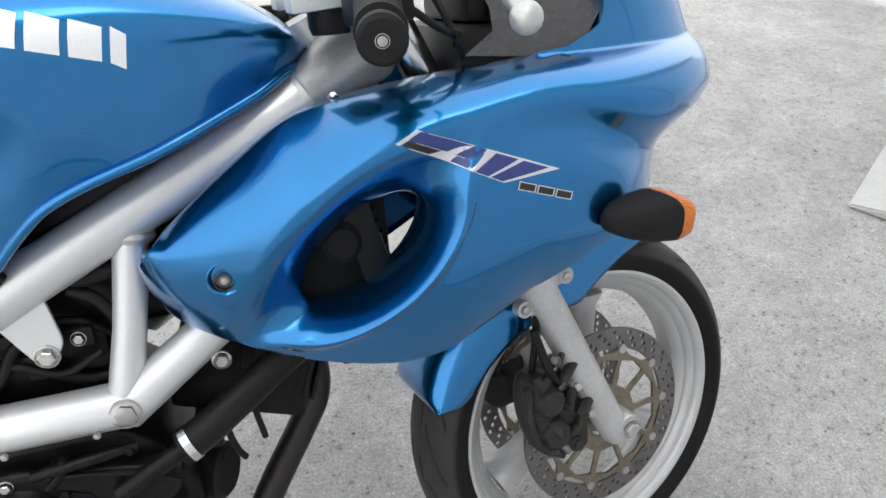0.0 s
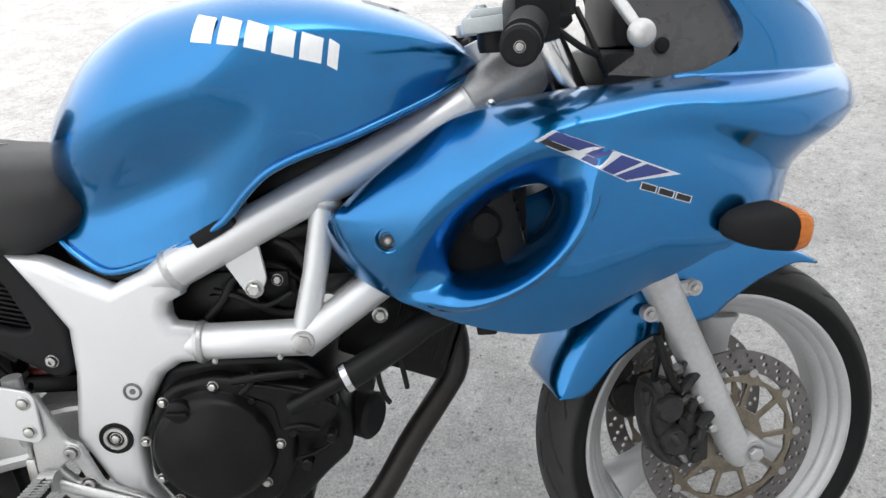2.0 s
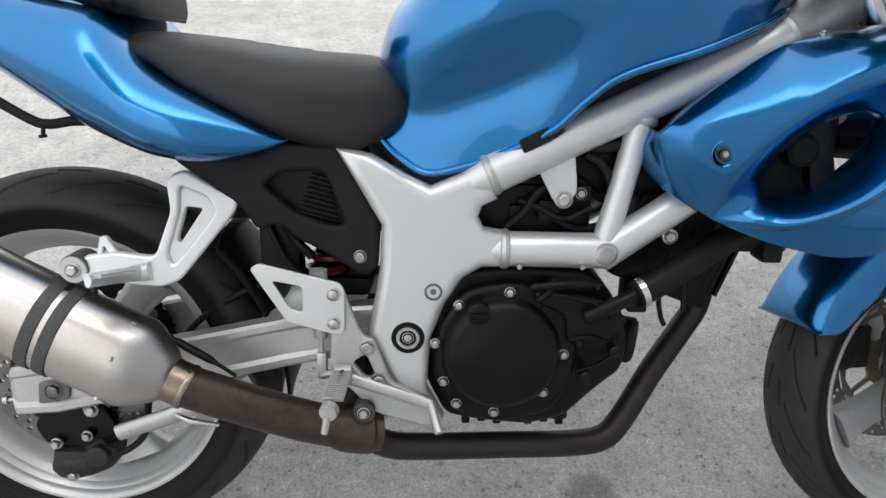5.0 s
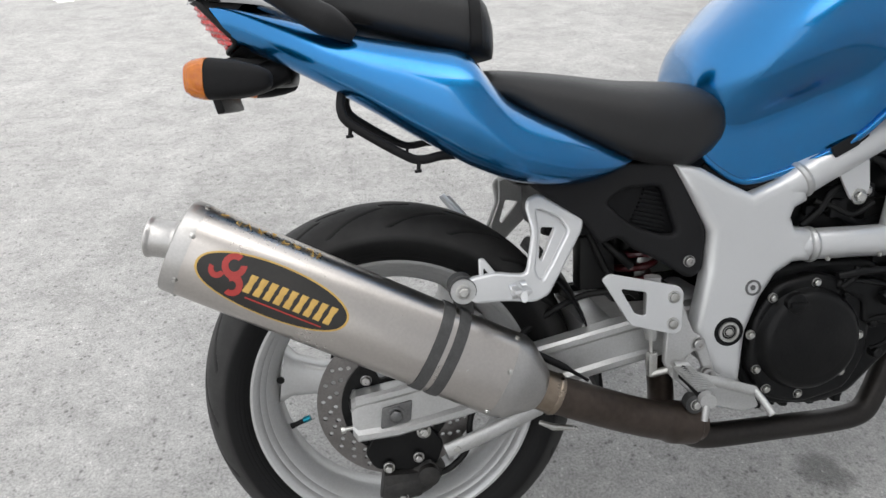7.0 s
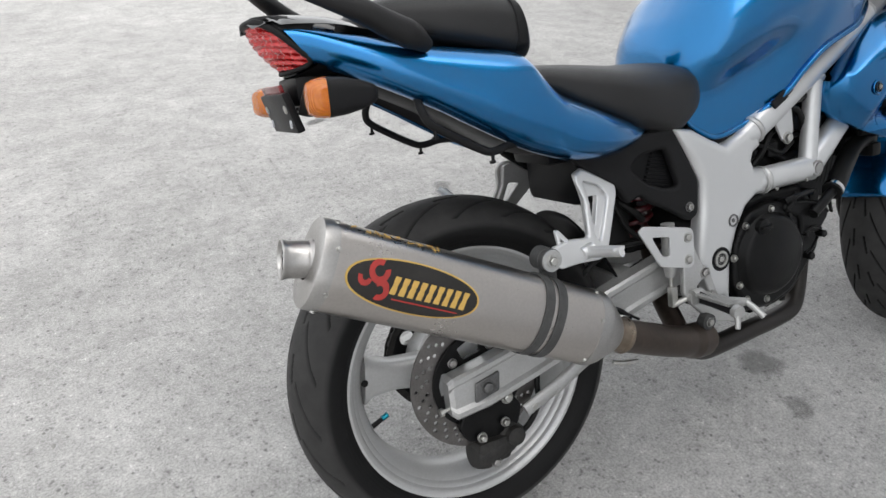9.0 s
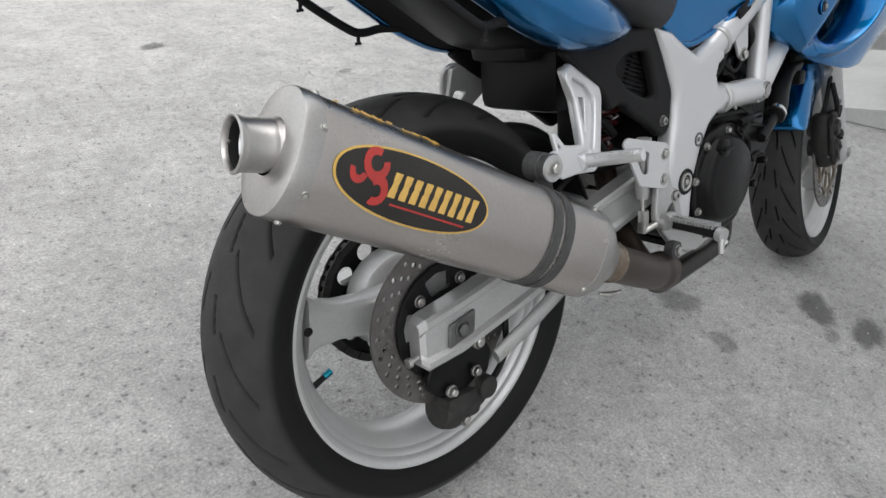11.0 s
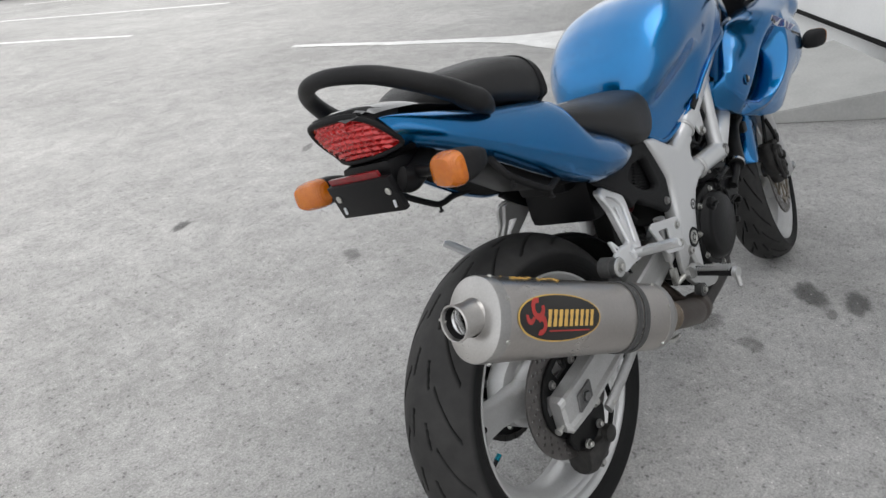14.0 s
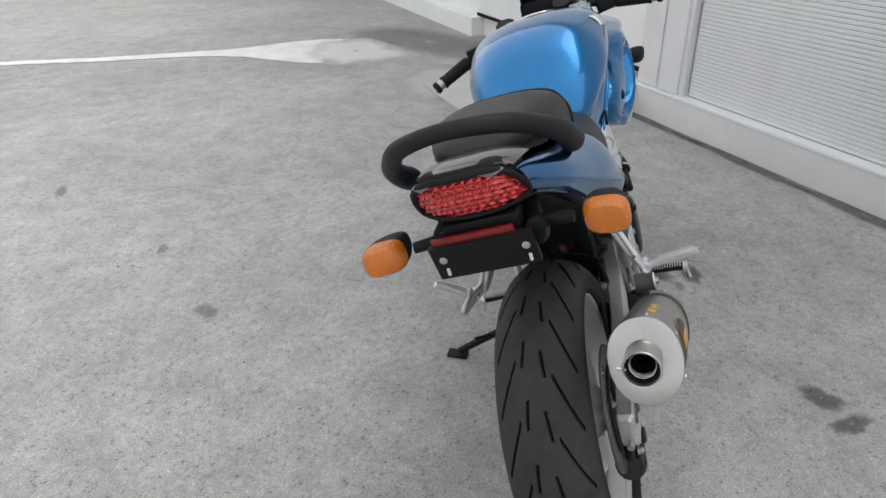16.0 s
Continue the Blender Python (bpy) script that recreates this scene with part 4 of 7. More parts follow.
lathe(bm, [(0.0, 0.0), (0.0, 0.034), (0.05, 0.036), (0.056, 0.030), (0.056, 0.0)], (0.820, -0.03, 0.375), (0.88, -0.42, -0.05), 28)
part("oil_filter", bm, M_MATT, engine, "grey-black oil filter can")
bm = bmesh.new()
box(bm, (0.60, -0.085, 0.252), (0.765, 0.085, 0.275), 0.006)
sump = part("sump", bm, M_ENGINE, engine, "black ribbed sump")
for k in range(7):
    x = 0.60 + k * 0.024
    bm = bmesh.new()
    box(bm, (x, -0.09, 0.246 + 0.004 * (k % 2)), (x + 0.013, 0.09, 0.275), 0.003)
    part("rib", bm, M_ENGINE, sump)
bm = bmesh.new()
box(bm, (0.845, -0.085, 0.43), (0.875, -0.02, 0.47), 0.005)
part("sensor", bm, M_HOSE, engine)
for pts in ([(0.90, -0.095, 0.505), (0.885, -0.10, 0.47), (0.89, -0.10, 0.435), (0.898, -0.098, 0.418)], [(0.935, -0.10, 0.52), (0.92, -0.10, 0.49), (0.925, -0.098, 0.44)]):
    bm = bmesh.new()
    tube(bm, spline(pts, 4), 0.004, 8)
    part("sensor_lead", bm, M_HOSE, engine)
bm = bmesh.new()
lathe(bm, [(0, 0), (0, 0.018), (0.04, 0.02), (0.045, 0.0)], (0.645, -0.06, 0.535), (0, -1, 0), 20)
part("spark_plug_cap", bm, M_BLACK, engine)
for pts, r in (([(0.70, -0.085, 0.585), (0.73, -0.09, 0.57), (0.76, -0.085, 0.555), (0.80, -0.08, 0.56)], 0.008), ([(0.72, -0.085, 0.63), (0.76, -0.088, 0.625), (0.79, -0.08, 0.60), (0.82, -0.08, 0.60)], 0.005)):
    bm = bmesh.new()
    tube(bm, spline(pts, 4), r, 10)
    part("fuel_hose", bm, M_BLACK, engine)
# hoses, leads and brackets crowded behind the frame
for pts, r in (([(0.655, -0.095, 0.560), (0.68, -0.10, 0.585), (0.70, -0.10, 0.615), (0.74, -0.098, 0.632)], 0.006), ([(0.67, -0.098, 0.600), (0.70, -0.10, 0.590), (0.735, -0.10, 0.575), (0.775, -0.095, 0.590)], 0.0045),
               ([(0.76, -0.098, 0.665), (0.785, -0.10, 0.650), (0.80, -0.10, 0.620), (0.80, -0.10, 0.580)], 0.007), ([(0.745, -0.10, 0.690), (0.775, -0.10, 0.675), (0.815, -0.095, 0.680)], 0.009)):
    bm = bmesh.new()
    tube(bm, spline(pts, 5), r, 10)
    part("vent_hose", bm, M_HOSE, engine)
for lo, hi in (((0.700, -0.098, 0.570), (0.728, -0.085, 0.600)), ((0.745, -0.100, 0.600), (0.772, -0.086, 0.622)), ((0.660, -0.096, 0.575), (0.678, -0.084, 0.592))):
    bm = bmesh.new()
    box(bm, lo, hi, 0.004)
    part("throttle_link", bm, M_BLACK, engine)
bolt(engine, (0.757, -0.101, 0.611), 0.0055, 0.004, mat=M_CAP)

# ---------------------------------------------------------------- exhaust
MUF_A, MUF_B = Vector((-0.263, -0.187, 0.606)), Vector((0.159, -0.193, 0.391))
MUF_D = (MUF_B - MUF_A).normalized()
MUF_S = Vector((0, -1, 0)) - MUF_D * MUF_D.dot(Vector((0, -1, 0)))
MUF_S.normalize()
MUF_U = MUF_S.cross(MUF_D).normalized()
if MUF_U.z < 0:
    MUF_U = -MUF_U
MUF_H, MUF_W = 0.0625, 0.0515


def oval(at, h, w, n=64, power=0.92):
    out = []
    for k in range(n):
        a = 2 * math.pi * k / n
        c, s = math.cos(a), math.sin(a)
        out.append(at + MUF_S * (w * math.copysign(abs(c)**power, c)) + MUF_U * (h * math.copysign(abs(s)**power, s)))
    return out


bm = bmesh.new()
loft(bm, [oval(MUF_A + MUF_D * 0.002, MUF_H, MUF_W), oval(MUF_A + MUF_D * 0.06, MUF_H, MUF_W), oval(MUF_A + MUF_D * 0.25, MUF_H, MUF_W), oval(MUF_B, MUF_H, MUF_W)], True, False)
muffler = part("muffler", bm, M_STEEL, bike, "brushed titanium oval exhaust silencer", sharp=40)
bm = bmesh.new()
loft(bm, [oval(MUF_A - MUF_D * d, MUF_H * k, MUF_W * k) for d, k in ((-0.012, 1.012), (0.004, 1.012), (0.009, 0.99), (0.010, 0.96), (0.012, 0.55), (0.012, 0.40))], True, False)
part("end_cap", bm, M_CAP, muffler, "satin steel end cap", sharp=30)
bm = bmesh.new()
TIP, TIP_D = Vector((-0.266, -0.186, 0.6125)), Vector((-0.973, 0.06, 0.222)).normalized()
lathe(bm, [(-0.004, 0.0275), (0.003, 0.0272), (0.005, 0.0256), (0.007, 0.0252), (0.009, 0.0258), (0.011, 0.0252), (0.034, 0.0251), (0.036, 0.0256), (0.0385, 0.0270), (0.041, 0.0272), (0.0425, 0.0262), (0.0420, 0.0244), (0.039, 0.0234), (0.036, 0.0232)], TIP, TIP_D, 44)
part("tail_pipe", bm, M_CAP, muffler, "polished flared tail pipe")
bm = bmesh.new()
lathe(bm, [(0.0362, 0.0233), (0.034, 0.0215), (0.0, 0.0205), (-0.03, 0.0188), (-0.031, 0.0)], TIP, TIP_D, 32)
part("baffle", bm, M_DARKGAP, muffler, "black pipe bore")
bm = bmesh.new()
lathe(bm, [(-0.028, 0.0194), (0.026, 0.0194), (0.028, 0.0188), (0.0275, 0.0182), (0.020, 0.0150), (0.008, 0.0122), (-0.028, 0.0118)], TIP, TIP_D, 36)
part("core_tube", bm, M_CHROME, muffler, "steel inner tube inside the tail pipe")
bm = bmesh.new()
lathe(bm, [(0.009, 0.0122), (-0.029, 0.0115), (-0.0295, 0.0)], TIP, TIP_D, 32)
part("core_bore", bm, M_DARKGAP, muffler, "black inner bore")
bm = bmesh.new()
tube(bm, [TIP + TIP_D * 0.034 + Vector((0, 0.022, 0.0)), TIP + TIP_D * 0.034 + Vector((0, 0.034, 0.004))], 0.0022, 8)
part("locating_pin", bm, M_CAP, muffler)
bm = bmesh.new()
n = 64
cone = [oval(MUF_B - MUF_D * 0.014, MUF_H * 1.012, MUF_W * 1.012), oval(MUF_B + MUF_D * 0.002, MUF_H * 1.010, MUF_W * 1.012), oval(MUF_B + MUF_D * 0.014, MUF_H * 0.93, MUF_W * 0.93), oval(MUF_B + MUF_D * 0.034, MUF_H * 0.70, MUF_W * 0.74),
        oval(MUF_B + MUF_D * 0.044, MUF_H * 0.58, MUF_W * 0.68), oval(MUF_B + MUF_D * 0.050, 0.031, 0.031, power=1.0)]
loft(bm, cone)
part("inlet_cone", bm, M_CAP, muffler, "satin steel inlet cone", sharp=50)
for d, name in ((0.352, "mounting_strap"), (0.376, "mounting_strap")):
    bm = bmesh.new()
    loft(bm, [oval(MUF_A + MUF_D * (d + o), MUF_H + k, MUF_W + k) for o, k in ((-0.0085, -0.002), (-0.008, 0.0022), (0.0, 0.0028), (0.008, 0.0022), (0.0085, -0.002))], True, False)
    part(name, bm, M_WORN, muffler, "dark rubber-lined clamp band")


def on_muffler(d, u, lift=0.001):
    """A point on the outer side of the silencer: distance along it and height round it."""
    a = u / MUF_H
    c, s = math.cos(a), math.sin(a)
    return MUF_A + MUF_D * d + MUF_S * ((MUF_W + lift) * math.copysign(abs(c)**0.92, c)) + MUF_U * ((MUF_H + lift) * math.copysign(abs(s)**0.92, s))


for d, u in ((0.010, 0.030), (0.010, -0.030), (0.010, 0.085), (0.010, -0.085), (0.456, 0.020), (0.456, -0.052), (0.456, 0.08)):
    p0 = on_muffler(d, u, 0.0015)
    nrm = (p0 - (MUF_A + MUF_D * d)).normalized()
    bolt(muffler, p0, 0.0027, 0.0016, tuple(nrm), M_BOLT, "rivet", False)
bm = bmesh.new()
bm.free()


def decal(name, shape, mat, label="", lift=0.001, steps=1):
    """A film on the silencer's curved side, from an outline in (along, round)."""
    bm = bmesh.new()
    vs = [bm.verts.new(on_muffler(a, b, lift)) for a, b in shape]
    c = (sum(p[0] for p in shape) / len(shape), sum(p[1] for p in shape) / len(shape))
    mids = [bm.verts.new(on_muffler(c[0] + (a - c[0]) * 0.5, c[1] + (b - c[1]) * 0.5, lift)) for a, b in shape]
    cv = bm.verts.new(on_muffler(*c, lift))
    k = len(vs)
    for i in range(k):
        j = (i + 1) % k
        bm.faces.new((vs[i], vs[j], mids[j], mids[i]))
        bm.faces.new((mids[i], mids[j], cv))
    return part(name, bm, mat, muffler, label)


DC, DU = 0.127, 0.003


def ell(rx, ry, n=56):
    return [(DC + rx * math.cos(2 * math.pi * k / n), DU + ry * math.sin(2 * math.pi * k / n)) for k in range(n)]


decal("emblem_border", ell(0.1015, 0.0355), M_GOLD, "yellow oval emblem border", 0.0008)
decal("emblem_field", ell(0.0985, 0.0328), M_DARKFILM, "black oval emblem", 0.0013)
for k in range(9):
    x = DC - 0.036 + k * 0.0134
    h = 0.0115
    lean = 0.004
    bar = [(x, DU - h), (x + 0.0088, DU - h), (x + 0.0088 + lean, DU + h * 0.85), (x + lean, DU + h * 0.85)]
    decal("emblem_bar", bar, M_GOLD, "", 0.0018)
decal("emblem_rule", [(DC - 0.03, DU - 0.0165), (DC + 0.072, DU - 0.0165), (DC + 0.072, DU - 0.0185), (DC - 0.03, DU - 0.0185)], M_REDFILM, "", 0.0018)


def arc_band(cx, cu, r, w, a0, a1, n=14):
    outer = [(cx + (r + w) * math.cos(a), cu + (r + w) * math.sin(a)) for a in np.linspace(a0, a1, n)]
    inner = [(cx + (r - w) * math.cos(a), cu + (r - w) * math.sin(a)) for a in np.linspace(a1, a0, n)]
    return outer, inner


for cx, cu, r, w, a0, a1 in ((DC - 0.056, DU + 0.012, 0.0115, 0.0040, 1.2, 6.6), (DC - 0.050, DU - 0.010, 0.0095, 0.0040, -2.0, 2.4), (DC - 0.074, DU + 0.002, 0.0075, 0.003, 3.0, 6.0)):
    outer, inner = arc_band(cx, cu, r, w, a0, a1)
    bm = bmesh.new()
    o = [bm.verts.new(on_muffler(a, b, 0.0018)) for a, b in outer]
    i = [bm.verts.new(on_muffler(a, b, 0.0018)) for a, b in inner[::-1]]
    for k in range(len(o) - 1):
        bm.faces.new((o[k], o[k + 1], i[k + 1], i[k]))
    part("emblem_swirl", bm, M_REDFILM, muffler, "red curved emblem shape")
rnd = random.Random(5)
for k in range(9):
    d = 0.028 + k * 0.0165
    bm = bmesh.new()
    pts = [on_muffler(d + rnd.uniform(0, 0.012), 0.072 + rnd.uniform(0, 0.018), 0.0012) for _ in range(4)]
    tube(bm, pts, 0.0007, 6)
    part("paint_stroke", bm, M_GOLD, muffler, "yellow hand-painted stroke")

bm = bmesh.new()
J0 = MUF_B + MUF_D * 0.045
tube(bm, [J0, J0 + MUF_D * 0.03], [0.0300, 0.0300], 28)
tube(bm, [J0 + MUF_D * 0.026, J0 + MUF_D * 0.030, J0 + MUF_D * 0.034], [0.0305, 0.0318, 0.0305], 28)
exhaust = part("exhaust_pipe", bm, M_TINT, bike, "heat-tinted exhaust pipe")
bm = bmesh.new()
link = spline([J0 + MUF_D * 0.028, (0.30, -0.178, 0.322), (0.38, -0.158, 0.286), (0.445, -0.138, 0.262), (0.478, -0.128, 0.256)], 6)
tube(bm, link, [0.0285 + 0.002 * (k / 24) + (0.004 if 15 < k < 22 else 0) for k in range(len(link))], 28)
tube(bm, spline([(0.40, -0.148, 0.276), (0.43, -0.10, 0.29), (0.45, -0.04, 0.34), (0.47, 0.0, 0.42)], 5), 0.021, 20)
part("link_pipe", bm, M_HOT, exhaust, "brown heat-stained link pipe")
bm = bmesh.new()
header = spline([(0.455, -0.122, 0.245), (0.490, -0.106, 0.218), (0.54, -0.096, 0.209), (0.66, -0.074, 0.200), (0.77, -0.054, 0.192), (0.832, -0.045, 0.197), (0.866, -0.033, 0.224), (0.918, -0.006, 0.297), (0.972, 0.022, 0.362), (0.998, 0.032, 0.402), (1.002, 0.035, 0.45), (0.985, 0.03, 0.51)], 6)
tube(bm, header, 0.0208, 24)
part("header_pipe", bm, M_HEADER, exhaust, "dark oxidised header pipe")
bm = bmesh.new()
tube(bm, spline([(0.180, -0.160, 0.430), (0.21, -0.166, 0.408), (0.25, -0.168, 0.385), (0.285, -0.170, 0.362)], 4), [0.003, 0.003, 0.003, 0.003, 0.0055, 0.0058, 0.0058, 0.0058, 0.0055, 0.003, 0.0028, 0.0025, 0.0025], 10)
part("spring", bm, M_BLACK, exhaust, "black rubber-sleeved exhaust spring")
bm = bmesh.new()
tube(bm, [(0.205, -0.19, 0.312), (0.225, -0.193, 0.304), (0.262, -0.188, 0.296)], [0.003, 0.005, 0.003], 10)
part("spring", bm, M_BOLT, exhaust)


# ---------------------------------------------------------------- tank
tk_top = pchip([(0.476, 0.80), (0.490, 0.842), (0.520, 0.880), (0.572, 0.930), (0.657, 0.968), (0.751, 0.979), (0.835, 0.972), (0.948, 0.941), (1.005, 0.914), (1.045, 0.880), (1.060, 0.858)])
tk_bot = pchip([(0.476, 0.690), (0.500, 0.664), (0.546, 0.640), (0.600, 0.652), (0.650, 0.672), (0.709, 0.704), (0.745, 0.740), (0.778, 0.766), (0.887, 0.803), (0.980, 0.836), (1.040, 0.858), (1.060, 0.856)])
tk_w = pchip([(0.476, 0.070), (0.50, 0.108), (0.56, 0.152), (0.64, 0.176), (0.74, 0.182), (0.84, 0.172), (0.94, 0.142), (1.01, 0.100), (1.045, 0.060), (1.06, 0.012)])
tk_low = pchip([(0.476, 0.095), (0.55, 0.112), (0.65, 0.124), (0.72, 0.138), (0.78, 0.152), (0.88, 0.150), (0.96, 0.120), (1.02, 0.082), (1.06, 0.010)])
tk_knee = pchip([(0.476, 0.078), (0.52, 0.098), (0.60, 0.112), (0.68, 0.130), (0.74, 0.158), (0.80, 0.168), (0.90, 0.155), (0.98, 0.118), (1.03, 0.080), (1.06, 0.011)])
bm = bmesh.new()
rings = []
for x in np.concatenate([np.linspace(0.476, 0.52, 8)[:-1], np.linspace(0.52, 1.0, 48)[:-1], np.linspace(1.0, 1.06, 16)]):
    t, b, w, lo, kn = tk_top(x), tk_bot(x), tk_w(x), tk_low(x), tk_knee(x)
    h = t - b
    half = spline([(lo, b), (lo * 0.5 + kn * 0.5, b + 0.14 * h), (kn, b + 0.30 * h), (kn * 0.35 + w * 0.65, b + 0.47 * h), (w, b + 0.62 * h), (w * 0.93, b + 0.78 * h), (w * 0.70, b + 0.915 * h), (w * 0.36, b + 0.985 * h), (0.0, t)], 5)
    left = [(x, p[0], p[1]) for p in half]
    right = [(x, -p[0], p[1]) for p in half[-2::-1]]
    rings.append(left + right)
loft(bm, rings)
tank = part("fuel_tank", bm, M_BLUE, bike, "metallic blue fuel tank", sharp=50)
for s in (1, -1):
    bm = bmesh.new()
    lip = [(x, -s * (tk_low(x) + 0.002), tk_bot(x) - 0.002) for x in np.linspace(0.482, 1.04, 60)]
    tube(bm, lip, 0.0052, 10)
    part("tank_seam", bm, M_BLUE, tank)
    bm = bmesh.new()
    pts = [(x, -s * (tk_low(x) - 0.004), tk_bot(x) - 0.010) for x in np.linspace(0.488, 0.72, 30)]
    tube(bm, pts, 0.0055, 8)
    part("rubber_edge", bm, M_MATT, tank)
    bm = bmesh.new()
    box(bm, (-0.021, -0.003, -0.009), (0.021, 0.003, 0.009), 0.0025, Matrix.Translation((0.686, -s * 0.136, 0.687)) @ Matrix.Rotation(radians(-27), 4, "Y"))
    part("rubber_pad", bm, M_MATT, tank)


def tank_side(x, f, lift=0.001):
    """A point on the tank's right side at a share f of its height."""
    t, b, w, lo, kn = tk_top(x), tk_bot(x), tk_w(x), tk_low(x), tk_knee(x)
    h = t - b
    tab = pchip([(b, lo), (b + 0.30 * h, kn), (b + 0.47 * h, kn * 0.35 + w * 0.65), (b + 0.62 * h, w), (b + 0.78 * h, w * 0.93), (b + 0.915 * h, w * 0.70), (b + 0.985 * h, w * 0.36)])
    z = b + f * h
    return Vector((x, -tab(z) - lift, z + lift * 0.5))


def tank_block(outline, mat, name, label=""):
    bm = bmesh.new()
    # a fine grid over the sheared block keeps it on the curved side
    (x0, z0, f0), (x1, z1, f1) = outline
    rows = []
    for i in range(9):
        u = i / 8
        rows.append([])
        for j in range(9):
            v = j / 8
            x = x0 + (x1 - x0) * u + (z0 + (z1 - z0) * u) * 0 + 0.006 * v
            f = f0 + (f1 - f0) * u + v * z0
            rows[-1].append(bm.verts.new(tank_side(x, f)))
    for a, b in zip(rows, rows[1:]):
        for j in range(8):
            bm.faces.new((a[j], a[j + 1], b[j + 1], b[j]))
    return part(name, bm, mat, tank, label)


for k in range(6):
    x = 0.714 + k * 0.0302
    f = 0.765 - k * 0.053
    tank_block([(x, 0.105 + 0.013 * k, f), (x + (0.024 if k < 5 else 0.011), 0.12, f - 0.042)], M_WHITE, "emblem_block", "white emblem block")
bm = bmesh.new()
lathe(bm, [(0.0, 0.060), (0.006, 0.058), (0.008, 0.050), (0.009, 0.030), (0.009, 0.0)], (0.90, 0, 0.9515), (0.30, 0, 0.95), 40)
part("filler_cap", bm, M_CHROME, tank, "bright metal filler cap")

# ---------------------------------------------------------------- seats


def cushion(tab_top, tab_edge, tab_w, x0, x1, n=36, crown=0.30, tuck=0.86):
    """A padded seat from its crown line, lower edge line and half width."""
    bm = bmesh.new()
    rings = []
    for x in np.linspace(x0, x1, n):
        t, e, w = tab_top(x), tab_edge(x), tab_w(x)
        h = t - e
        half = spline([(w * tuck, e - 0.006), (w * 0.985, e + 0.10 * h), (w, e + 0.34 * h), (w * 0.955, e + 0.62 * h), (w * 0.78, e + 0.86 * h), (w * 0.42, e + 0.975 * h), (0.0, t)], 4)
        rings.append([(x, p[0], p[1]) for p in half] + [(x, -p[0], p[1]) for p in half[-2::-1]])
    loft(bm, rings)
    return bm


seat = part("rider_seat", cushion(pchip([(0.112, 0.782), (0.130, 0.806), (0.166, 0.818), (0.246, 0.812), (0.37, 0.796), (0.46, 0.790), (0.505, 0.778), (0.530, 0.748)]),
                                  pchip([(0.112, 0.776), (0.17, 0.778), (0.231, 0.746), (0.337, 0.697), (0.40, 0.678), (0.44, 0.672), (0.49, 0.692), (0.530, 0.722)]),
                                  pchip([(0.112, 0.060), (0.135, 0.098), (0.18, 0.118), (0.26, 0.140), (0.36, 0.150), (0.44, 0.140), (0.50, 0.118), (0.522, 0.09), (0.530, 0.060)]), 0.112, 0.530), M_VINYL, bike, "black vinyl rider seat", sharp=60)
for x0, y0, x1, y1 in ((0.270, -0.016, 0.288, 0.012), (0.288, 0.012, 0.302, -0.014), (0.306, -0.018, 0.318, 0.014), (0.318, 0.014, 0.334, 0.010), (0.322, -0.002, 0.346, -0.008), (0.346, -0.008, 0.352, 0.016), (0.358, -0.014, 0.372, 0.014)):
    crown = pchip([(0.246, 0.812), (0.37, 0.796), (0.46, 0.790)])
    bm = bmesh.new()
    tube(bm, [(x0, y0, crown(x0) + 0.0004), ((x0 + x1) / 2, (y0 + y1) / 2 + 0.003, crown((x0 + x1) / 2) + 0.0006), (x1, y1, crown(x1) + 0.0004)], 0.0013, 6)
    part("stitching", bm, M_THREAD, seat, "pale embroidered stroke")
pill = part("passenger_seat", cushion(pchip([(-0.115, 0.918), (-0.09, 0.936), (-0.04, 0.949), (0.05, 0.949), (0.13, 0.936), (0.158, 0.918), (0.168, 0.895)]),
                                      pchip([(-0.115, 0.905), (-0.05, 0.893), (0.05, 0.868), (0.13, 0.846), (0.168, 0.838)]),
                                      pchip([(-0.115, 0.030), (-0.09, 0.068), (-0.03, 0.094), (0.06, 0.114), (0.13, 0.120), (0.155, 0.112), (0.168, 0.085)]), -0.115, 0.168), M_VINYL, bike, "black vinyl passenger seat", sharp=60)
bm = bmesh.new()
ps_t, ps_e, ps_w = pchip([(-0.04, 0.949), (0.05, 0.949), (0.13, 0.936)]), pchip([(-0.05, 0.893), (0.05, 0.868), (0.13, 0.846)]), pchip([(-0.03, 0.094), (0.06, 0.114), (0.13, 0.120)])
strap = []
for x in (0.128, 0.131, 0.146, 0.149):
    k = 0.003 if 0.13 < x < 0.148 else -0.002
    t, e, w = ps_t(min(x, 0.13)) - max(0, x - 0.13) * 0.6, ps_e(min(x, 0.13)) - 0.004, ps_w(min(x, 0.13))
    h = t - e
    half = spline([(w * 0.86 + k, e), (w * 0.985 + k, e + 0.10 * h), (w + k, e + 0.34 * h), (w * 0.955 + k, e + 0.62 * h), (w * 0.78 + k, e + 0.86 * h + k), (w * 0.42, e + 0.975 * h + k), (0.0, t + k)], 4)
    strap.append([(x, p[0], p[1]) for p in half] + [(x, -p[0], p[1]) for p in half[-2::-1]])
loft(bm, strap, False)
part("seat_strap", bm, M_MATT, pill, "black grab strap over the seat")

